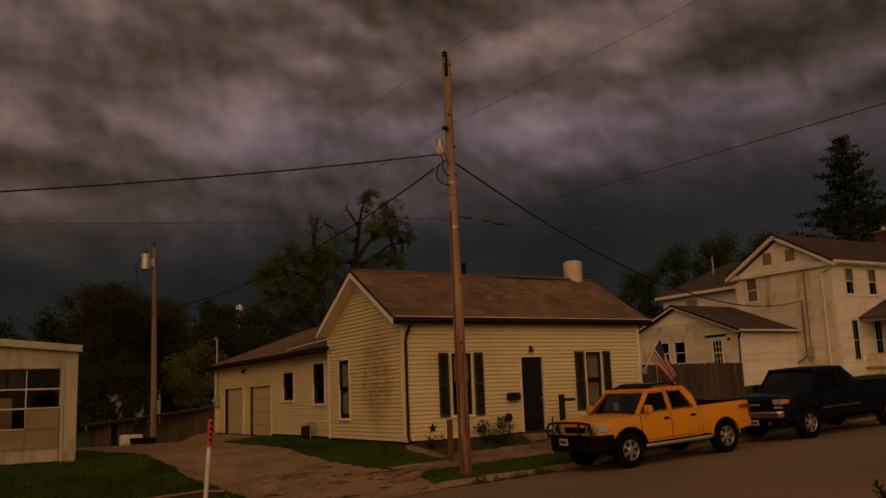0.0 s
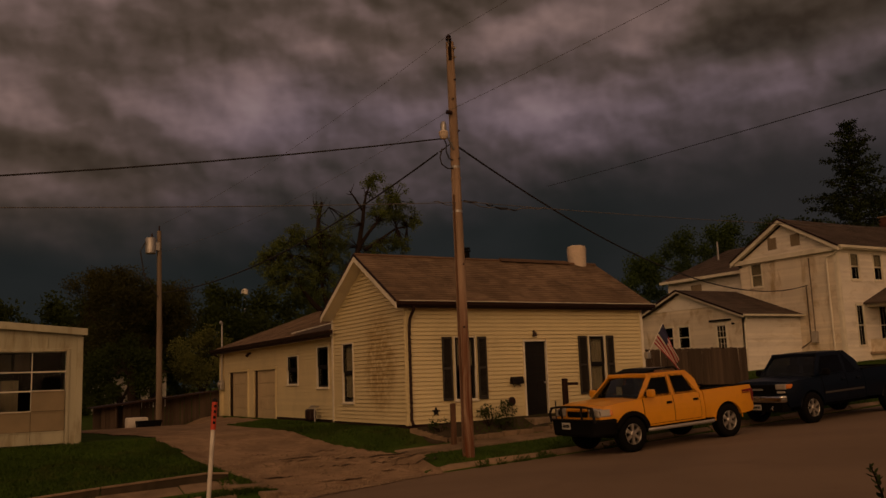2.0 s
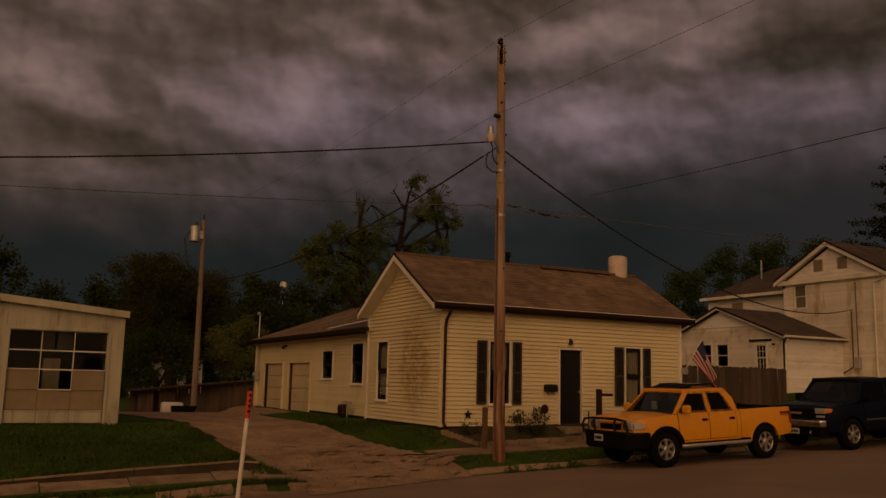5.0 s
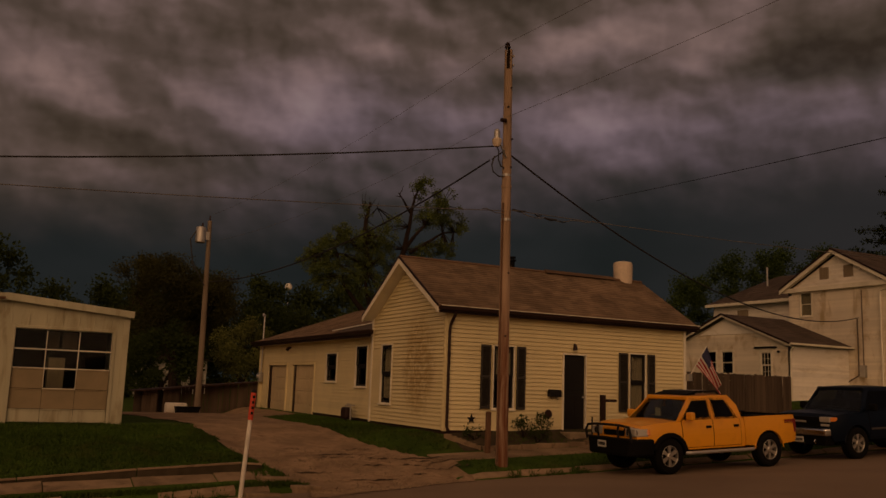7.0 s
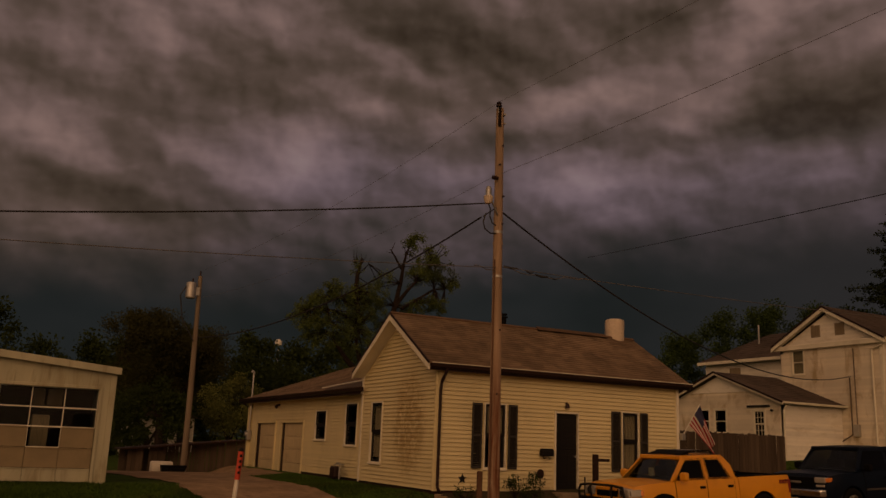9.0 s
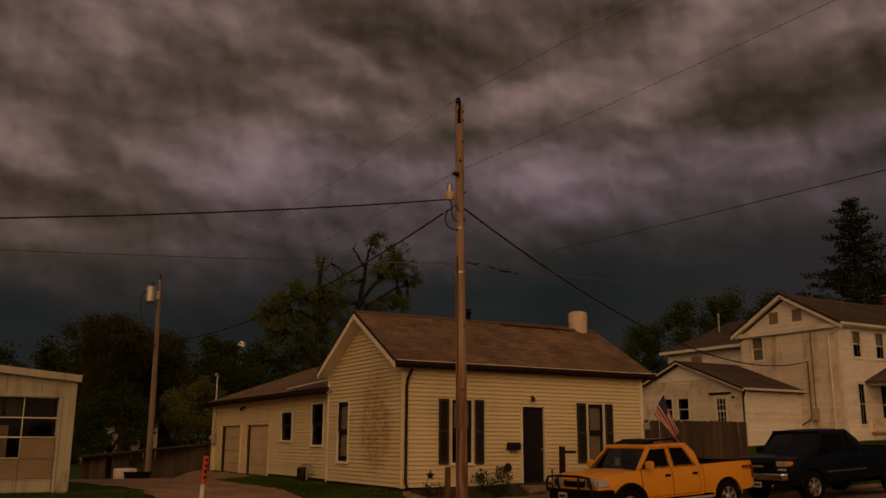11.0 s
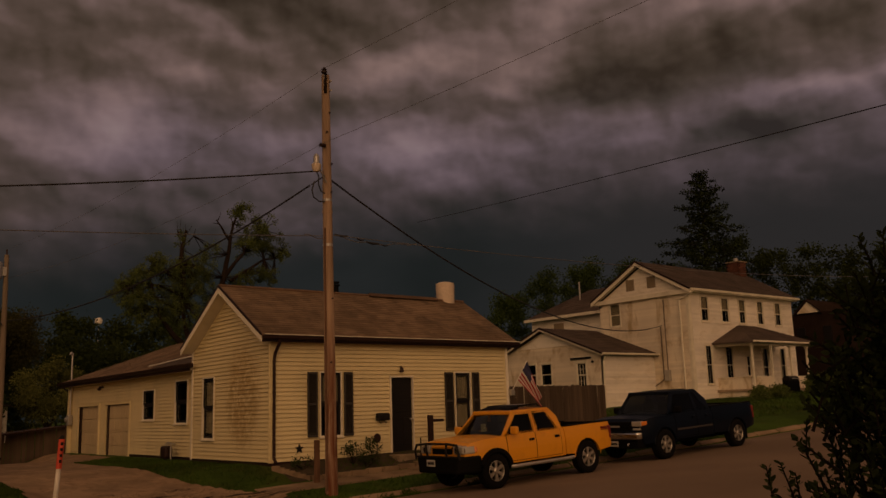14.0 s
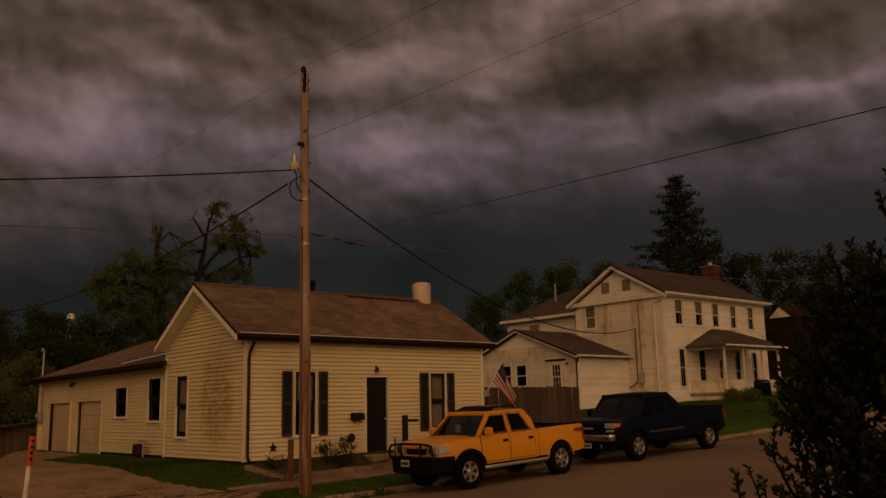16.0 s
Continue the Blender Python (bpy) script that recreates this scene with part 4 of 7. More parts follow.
for u0, u1 in ((31.52, 34.1), (34.93, 37.45)):
    bm = bmesh.new()
    for a, b in ((u0 - 0.1, u0), (u1, u1 + 0.1)):
        ext.box(bm, a, b, -0.1, 0.05, 0.5, 2.6, 0.006)
    ext.box(bm, u0, u1, -0.1, 0.048, 2.5, 2.6, 0.006)
    gd = part("garage_door", bm, CREAM, cottage, "cream panelled garage door")
    # solid dark strip in place of the shade at the recess's far side
    part("edge_gap", ext.box(bmesh.new(), u1 - 0.20, u1 - 0.005, -0.10, -0.035, 0.5, 2.495), DARKBROWN, gd, "dark strip for the shaded recess beside the door")
    for k in range(4):
        z = 0.52 + k * 0.495
        bm = bmesh.new()
        ext.box(bm, u0 + 0.01, u1 - 0.21, -0.10, -0.06, z, z + 0.485, 0.006)
        for q in range(4):
            w0 = u0 + 0.08 + q * (u1 - u0 - 0.32) / 4
            ext.box(bm, w0, w0 + (u1 - u0 - 0.32) / 4 - 0.08, -0.065, -0.052, z + 0.08, z + 0.40, 0.005)
        part("door_panel", bm, GARAGE, gd)

# ---- the white house up the street ----
house = thing("farmhouse", (46, 32.5, 2.1), "two-storey white clapboard house with a porch and chimney", "house")
HX0, HX1, HY0, HY1, HB, HE = 39.95, 50.35, 28.62, 35.0, 1.7, 7.88
hf = Wall((0, HY0), (1, 0), (0, -1))
hg = Wall((HX0, HY0), (0, 1), (-1, 0))
h2 = [(41.0, 41.66, 6.31, 7.66), (42.92, 43.6, 6.31, 7.66), (44.65, 45.26, 6.31, 7.66), (46.52, 47.1, 6.31, 7.65), (48.41, 49.02, 6.31, 7.65)]
h1 = [(41.11, 41.63, 2.88, 4.94), (42.98, 43.6, 2.9, 4.9), (44.97, 45.32, 3.3, 4.42), (46.63, 47.2, 2.7, 4.9), (48.52, 49.05, 2.9, 4.9)]
hgw = [(4.81, 5.55, 6.45, 7.72)]
a1 = wall_body("wall", hf, HX0, HX1, HB, HE, h2 + h1, 0.2, WSIDING, house)
a2 = wall_body("wall", hg, 0.2, 6.38, HB, HE, hgw, 0.2, WSIDING_AGED, house, gable=(3.16, 9.62))
a3 = wall_body("wall", Wall((HX1, HY0), (0, 1), (1, 0)), 0.2, 6.38, HB, HE, [], 0.2, WSIDING, house, gable=(3.16, 9.62))
a4 = wall_body("wall", Wall((0, HY1), (1, 0), (0, 1)), HX0, HX1, HB, HE, [], 0.2, WSIDING, house)
pad = lambda hs: [(a - 0.1, b + 0.1, c - 0.1, d + 0.1) for a, b, c, d in hs]
siding(hf, lambda z: (HX0 + 0.1, HX1 - 0.05), HB + 0.4, HE, pad(h2 + h1), 0.115, WSIDING, a1, joined=True)
siding(hg, lambda z: (0.1, 6.33), HB + 0.4, HE - 0.25, pad(hgw), 0.115, WSIDING_AGED, a2, joined=True)
siding(hg, lambda z: (3.16 - 3.05 * (9.6 - z) / 1.72, 3.16 + 3.05 * (9.6 - z) / 1.72), HE + 0.1, 9.55, [(2.1, 2.7, 8.4, 9.0), (3.62, 4.22, 8.4, 9.0)], 0.115, WSIDING, a2, joined=True)
part("floor_board", boxed(HX0 + 0.2, HX1 - 0.2, HY0 + 0.2, HY1, 5.2, 5.4), INTERIOR, house)
part("partition", boxed(HX0 + 0.3, HX1 - 0.3, HY0 + 2.4, HY0 + 2.5, 2.0, HE), INTERIOR, house)
for wv in h2:
    window(hf, *wv, house, sash=WHITE, casing=0.07, curtain=(0.46, 1.0), rail=0.028, inset=0.01)
for wv in h1:
    window(hf, *wv, house, sash=WHITE, casing=0.06, rail=0.024, inset=0.01)
window(hg, *hgw[0], house, sash=WHITE, casing=0.06, curtain=(0.0, 1.0), rail=0.03)
for u in (2.1, 3.62):
    bm = bmesh.new()
    hg.box(bm, u, u + 0.6, 0.0, 0.03, 8.34, 9.04, 0.006)
    for k in range(7):
        hg.box(bm, u + 0.06, u + 0.54, 0.02, 0.05, 8.40 + k * 0.085, 8.44 + k * 0.085)
    part("louvre_vent", bm, CURTAIN, house)
part("frieze", hg.box(bmesh.new(), -0.25, 6.6, 0.0, 0.22, HE - 0.12, HE + 0.13, 0.02), WHITE, house)
bm = bmesh.new()
hg.box(bm, 0.0, 0.16, 0.0, 0.05, HB + 0.3, HE, 0.008)
hf.box(bm, HX0 - 0.03, HX0 + 0.13, -0.1, 0.05, HB + 0.3, HE, 0.008)
part("corner_board", bm, WHITE, house)
part("frieze", hf.box(bmesh.new(), HX0, HX1, 0.0, 0.05, HE - 0.2, HE, 0.01), WHITE, house)
rz, ez, ry, ey = 9.97, 8.0, 31.8, 28.25
q1 = [(39.62, ey, ez), (50.62, ey, ez), (50.62, ry, rz), (39.62, ry, rz)]
q2 = [(39.62, 2 * ry - ey, ez), (50.62, 2 * ry - ey, ez), (50.62, ry, rz), (39.62, ry, rz)]
hr1 = roof_slab("roof", q1, 0.14, SHINGLE_GREY, house)
hr2 = roof_slab("roof", q2, 0.14, SHINGLE_GREY, house)
shingles(q1, 16, 0.6, SHINGLE_GREY, hr1, lift=0.02, seed=8)
for s in (0, 1):
    y0 = ey if s == 0 else 2 * ry - ey
    part("rake_board", prismed([(y0, ez - 0.06), (ry, rz - 0.06), (ry, rz - 0.28), (y0, ez - 0.28)], 39.59, 39.66, "x"), WHITE, house)
    # dark strip on both rakes: the roof edge's shadow line put in as colour
    part("drip_edge", prismed([(y0, ez + 0.03), (ry, rz + 0.03), (ry, rz - 0.07), (y0, ez - 0.07)], 39.55, 39.63, "x"), DARKBROWN, house)
    part("soffit", prismed([(y0, ez - 0.18), (ry, rz - 0.18), (ry, rz - 0.21), (y0, ez - 0.21)], 39.66, HX0, "x"), WHITE, house)
part("gutter", prismed([(ey - 0.12, ez), (ey - 0.1, ez - 0.12), (ey, ez - 0.14), (ey, ez)], 39.67, 50.6, "x"), WHITE, house)
part("soffit", boxed(39.67, 50.55, ey, HY0, ez - 0.17, ez - 0.14), WHITE, house)
bm = tubed([(39.8, ey - 0.05, 7.93), (39.8, ey + 0.05, 7.75), (39.86, HY0 + 0.55, 7.45), (39.86, HY0 + 0.55, 2.2)], 0.05, 8)
part("downspout", bm, WHITE, house)
bm = bmesh.new()
for k in range(12):
    for s in range(4):
        a = s * math.pi / 2 + (0.0)
        q = Matrix.Translation((49.8, 31.8, 9.42 + k * 0.105)) @ Matrix.Rotation(a, 4, "Z")
        box(bm, -0.42 + 0.12 * (k % 2), -0.02 + 0.1 * (k % 2), -0.45, -0.3, 0.0, 0.092, m=q)
        box(bm, -0.01 + 0.1 * (k % 2), 0.42 - 0.1 * (k % 2), -0.45, -0.3, 0.0, 0.092, m=q)
box(bm, 49.8 - 0.38, 49.8 + 0.38, 31.8 - 0.38, 31.8 + 0.38, 9.2, 10.66)
ch = part("chimney", bm, BRICK, house, "red brick chimney")
part("cap", boxed(49.3, 50.3, 31.3, 32.3, 10.67, 10.75, bevel=0.02), CONCRETE, ch)
part("flue_pipe", tubed([(49.8, 31.8, 10.7), (49.8, 31.8, 11.0)], 0.14, 10), STEEL, ch)

# annex with a low gable towards the street corner
AX, AY0, AY1, AB, AE = 35.62, 31.2, 39.6, 1.3, 4.62
ag = Wall((AX, 0), (0, 1), (-1, 0))
ahs = [(35.0, 35.8, 3.11, 4.29), (36.23, 37.03, 3.12, 4.31), (32.40, 33.04, 2.9, 4.2)]
b1 = wall_body("wall", ag, AY0, AY1, AB, AE, ahs, 0.18, WSIDING_AGED, house, gable=(35.45, 6.13))
b2 = wall_body("wall", Wall((0, AY0), (1, 0), (0, -1)), AX, HX0, AB, AE, [], 0.18, WSIDING, house)
siding(ag, lambda z: (AY0 + 0.1, AY1 - 0.05) if z < AE else (35.45 - 4.1 * (6.1 - z) / 1.48, 35.45 + 4.0 * (6.1 - z) / 1.48), AB + 0.3, 5.15, pad(ahs), 0.115, WSIDING_AGED, b1, joined=True)
siding(Wall((0, AY0), (1, 0), (0, -1)), lambda z: (AX + 0.1, HX0), AB + 0.3, AE, [], 0.115, WSIDING, b2, joined=True)
for wv in ahs[:2]:
    window(ag, *wv, house, sash=WHITE, casing=0.09, rail=0.03, inset=0.02)
window(ag, *ahs[2], house, sash=WHITE, casing=0.12, bars=(2, 1), rail=0.035, split=0.5, inset=0.02)
part("lintel", ag.box(bmesh.new(), 32.0, 33.45, 0.0, 0.12, 4.40, 4.50, 0.01), BLACK, house)
part("pediment", prismed([(33.3, 5.22), (37.6, 5.22), (35.45, 6.03)], AX - 0.04, AX, "x"), WSIDING, house)
part("partition", boxed(AX + 1.5, AX + 1.6, AY0 + 0.2, AY1, AB, 4.6), INTERIOR, house)
p1 = [(AX - 0.35, AY0 - 0.3, 4.63), (HX0, AY0 - 0.3, 4.63), (HX0, 35.45, 6.33), (AX - 0.35, 35.45, 6.33)]
p2 = [(AX - 0.35, 39.9, 4.63), (HX0, 39.9, 4.63), (HX0, 35.45, 6.33), (AX - 0.35, 35.45, 6.33)]
ar1 = roof_slab("roof", p1, 0.12, SHINGLE_GREY, house)
ar2 = roof_slab("roof", p2, 0.12, SHINGLE_GREY, house)
shingles(p1, 14, 0.6, SHINGLE_GREY, ar1, lift=0.02, seed=9)
for y0 in (AY0 - 0.3, 39.9):
    part("rake_board", prismed([(y0, 4.57), (35.45, 6.27), (35.45, 6.17), (y0, 4.47)], AX - 0.38, AX - 0.32, "x"), WHITE, house)
    # the same added dark line along the annex rakes
    part("drip_edge", prismed([(y0, 4.66), (35.45, 6.36), (35.45, 6.26), (y0, 4.56)], AX - 0.42, AX - 0.34, "x"), DARKBROWN, house)
part("gutter", prismed([(AY0 - 0.42, 4.64), (AY0 - 0.4, 4.55), (AY0 - 0.3, 4.53), (AY0 - 0.3, 4.64)], AX - 0.35, HX0, "x"), WHITE, house)
part("downspout", tubed([(AX - 0.1, AY0 - 0.3, 4.45), (AX - 0.05, AY0 - 0.1, 4.2), (AX - 0.05, AY0 - 0.07, 1.6)], 0.05, 8), WHITE, house)
bm = tubed([(AX - 0.02, 31.85, 4.22), (AX - 0.14, 31.85, 4.22)], 0.06, 8)
part("wall_lamp", bm, BLACK, house)

# rear wing, hipped
RX, RY0, RY1 = 42.3, 35.0, 43.2
part("wall", boxed(RX, 49.0, RY0, RY1, 1.5, 7.75), WSIDING, house)
siding(Wall((RX, 0), (0, 1), (-1, 0)), lambda z: (RY0, RY1), 5.0, 7.7, [], 0.115, WSIDING, house, joined=True)
part("window", boxed(RX - 0.05, RX + 0.02, 40.2, 41.1, 6.6, 7.35, bevel=0.01), CURTAIN, house)
ap, bp = (45.4, 37.0, 9.75), (45.4, 40.6, 9.75)
rwa = roof_slab("roof", [(41.9, RY0, 7.8), (41.9, 43.5, 7.8), bp, (45.4, RY0, 9.75)], 0.12, SHINGLE_GREY, house)
roof_slab("roof", [(41.9, 43.5, 7.8), (49.4, 43.5, 7.8), bp], 0.12, SHINGLE_GREY, house)
roof_slab("roof", [(49.4, 43.5, 7.8), (49.4, RY0, 7.8), (45.4, RY0, 9.75), bp], 0.12, SHINGLE_GREY, house)
shingles([(41.9, RY0, 7.8), (41.9, 43.5, 7.8), bp, (45.4, RY0, 9.75)], 12, 0.6, SHINGLE_GREY, rwa, lift=0.02, seed=10)
part("gutter", boxed(41.8, 41.95, RY0, 43.5, 7.62, 7.8), WHITE, house)
part("vent_pipe", tubed([(44.0, 40.2, 8.7), (44.0, 40.2, 10.2)], 0.06, 8), STEEL, house)

# porch
PX0, PX1, PY = 41.95, 47.75, 26.3
part("porch_floor", boxed(PX0 - 0.1, PX1 + 0.1, PY - 0.1, HY0 - 0.025, 2.38, 2.52, bevel=0.02), CONCRETE, house)
part("porch_skirt", boxed(PX0, PX1, PY, PY + 0.1, 1.4, 2.38), WSIDING_AGED, house)
part("porch_skirt", boxed(PX0, PX0 + 0.1, PY + 0.1, HY0 - 0.03, 1.4, 2.38), WSIDING_AGED, house)
for xx in (42.06, 43.91, 45.83, 47.6):
    bm = boxed(xx - 0.055, xx + 0.055, PY + 0.045, PY + 0.155, 2.52, 4.85, bevel=0.012)
    box(bm, xx - 0.085, xx + 0.085, PY + 0.015, PY + 0.185, 2.52, 2.66, 0.01)
    box(bm, xx - 0.085, xx + 0.085, PY + 0.015, PY + 0.185, 4.74, 4.85, 0.01)
    part("porch_post", bm, WHITE, house)
for (x0, x1) in ((42.16, 43.81), (45.93, 47.5)):
    rl = part("porch_rail", boxed(x0, x1, PY + 0.05, PY + 0.13, 2.52, 3.12), WSIDING_AGED, house)
    for k in range(5):
        part("rail_board", boxed(x0, x1, PY + 0.02, PY + 0.048, 2.55 + k * 0.115, 2.64 + k * 0.115, bevel=0.004), WSIDING_AGED, rl)
    part("rail_cap", boxed(x0, x1, PY, PY + 0.18, 3.125, 3.18, bevel=0.01), WHITE, rl)
bm = boxed(41.99, 42.09, PY + 0.3, HY0 - 0.03, 2.52, 3.12)
box(bm, 41.95, 42.13, PY + 0.2, HY0 - 0.03, 3.12, 3.18, 0.01)
part("porch_rail", bm, WSIDING_AGED, house)
part("porch_beam", boxed(PX0 - 0.05, PX1 + 0.1, PY, PY + 0.2, 4.85, 5.08, bevel=0.01), WHITE, house)
part("porch_beam", boxed(PX0 - 0.05, PX0 + 0.15, PY + 0.2, HY0 - 0.03, 4.85, 5.08, bevel=0.01), WHITE, house)
part("porch_ceiling", boxed(PX0, PX1, PY + 0.2, HY0 - 0.03, 5.0, 5.06), WHITE, house)
e0, e1, e2, e3 = (41.7, HY0 - 0.03, 5.08), (41.6, PY - 0.3, 5.02), (47.95, PY - 0.3, 5.08), (47.95, HY0 - 0.03, 5.1)
t0, t1 = (44.35, HY0 - 0.03, 6.16), (46.2, HY0 - 0.03, 6.16)
pr = roof_slab("porch_roof", [e1, e2, t1, t0], 0.1, SHINGLE_GREY, house)
shingles([e1, e2, t1, t0], 10, 0.5, SHINGLE_GREY, pr, lift=0.02, seed=11)
roof_slab("porch_roof", [e0, e1, t0], 0.1, SHINGLE_GREY, house)
roof_slab("porch_roof", [e2, e3, t1], 0.1, SHINGLE_GREY, house)
part("gutter", boxed(41.6, 47.95, PY - 0.40, PY - 0.3, 4.95, 5.05, bevel=0.02), WHITE, house)
for k in range(3):
    part("step", boxed(44.2, 45.6, PY - 0.4 - k * 0.32, PY - 0.1 - k * 0.32, 1.5, 2.36 - k * 0.18, bevel=0.01), CONCRETE, house)
bm = tubed([(45.0, 27.6, 5.0), (45.0, 27.6, 4.7)], 0.02, 6)
tube(bm, [(45.0, 27.6, 4.7), (45.0, 27.6, 4.62), (45.0, 27.6, 4.5)], [0.05, 0.11, 0.08], 10)
part("porch_lamp", bm, PALE, house)
# meter, mast and conduit on the gable wall
bm = tubed([(HX0 - 0.08, 30.25, 7.6), (HX0 - 0.08, 30.25, 3.5)], 0.03, 8)
tube(bm, [(HX0 - 0.08, 30.55, 6.1), (HX0 - 0.08, 30.55, 3.2), (HX0 - 0.08, 31.2, 2.85)], 0.035, 8)
part("conduit", bm, GREYWOOD, house)
part("meter_box", boxed(HX0 - 0.24, HX0 - 0.02, 30.1, 30.42, 3.1, 3.7, bevel=0.03), STEEL, house)

# ---- pickups ----
def lathe(bm, profile, seg=28, axis_y=True):
    """Turns (radius, y) pairs round the y axis."""
    rings = []
    for r, y in profile:
        rings.append([bm.verts.new((r * math.cos(k * math.tau / seg), y, r * math.sin(k * math.tau / seg))) for k in range(seg)])
    for a, b in zip(rings, rings[1:]):
        for k in range(seg):
            bm.faces.new((a[k], a[(k + 1) % seg], b[(k + 1) % seg], b[k]))
    return bm


def wheel(parent, x, y, side, r, spokes):
    """side: -1 faces -y, +1 faces +y."""
    m = Matrix.Translation((x, y, r)) @ Matrix.Diagonal((1, -side, 1, 1))
    wd = 0.24
    bm = lathe(bmesh.new(), [(r * 0.58, 0.0), (r * 0.62, -0.012), (r * 0.86, -0.018), (r * 0.95, -0.004), (r * 0.99, 0.025), (r, 0.06), (r, wd - 0.06), (r * 0.99, wd - 0.02), (r * 0.9, wd), (r * 0.62, wd)])
    for k in range(36):
        q = Matrix.Rotation(k * math.tau / 36, 4, "Y")
        box(bm, -0.018, 0.018, 0.02, 0.10, r - 0.01, r + 0.006, m=q)
        box(bm, -0.018, 0.018, 0.13, 0.21, r - 0.01, r + 0.006, m=q @ Matrix.Rotation(0.08, 4, "Y"))
    bm.transform(m)
    tyre = part("wheel", bm, RUBBER, parent, smooth=True)
    bm = lathe(bmesh.new(), [(r * 0.59, 0.2), (r * 0.57, 0.06), (r * 0.59, 0.0), (r * 0.565, -0.004), (r * 0.54, 0.012), (r * 0.525, 0.08)])
    for k in range(spokes):
        q = Matrix.Rotation(k * math.tau / spokes, 4, "Y")
        prismq = bmesh.new()
        prism(prismq, [(-0.030, 0.05), (0.030, 0.05), (0.045, r * 0.55), (-0.045, r * 0.55)], 0.012, 0.05, "y")
        for f in prismq.faces:
            vs = [bm.verts.new(q @ v.co) for v in f.verts]
            bm.faces.new(vs)
        prismq.free()
    lathe(bm, [(0.0001, -0.004), (0.05, -0.004), (0.075, 0.012), (0.085, 0.05)], 16)
    bm.transform(m)
    part("rim", bm, ALLOY, tyre, "alloy rim", smooth=False)
    bm = lathe(bmesh.new(), [(0.0001, 0.09), (r * 0.6, 0.09), (r * 0.6, 0.1), (0.0001, 0.1)], 20)
    bm.transform(m)
    part("brake_drum", bm, PLASTIC, tyre)


def cut(bm, xs=(), ys=(), zs=()):
    for axis, places in enumerate((xs, ys, zs)):
        no = [0, 0, 0]
        no[axis] = 1
        for p in places:
            co = [0, 0, 0]
            co[axis] = p
            bmesh.ops.bisect_plane(bm, geom=bm.verts[:] + bm.edges[:] + bm.faces[:], plane_co=co, plane_no=no)
    return bm


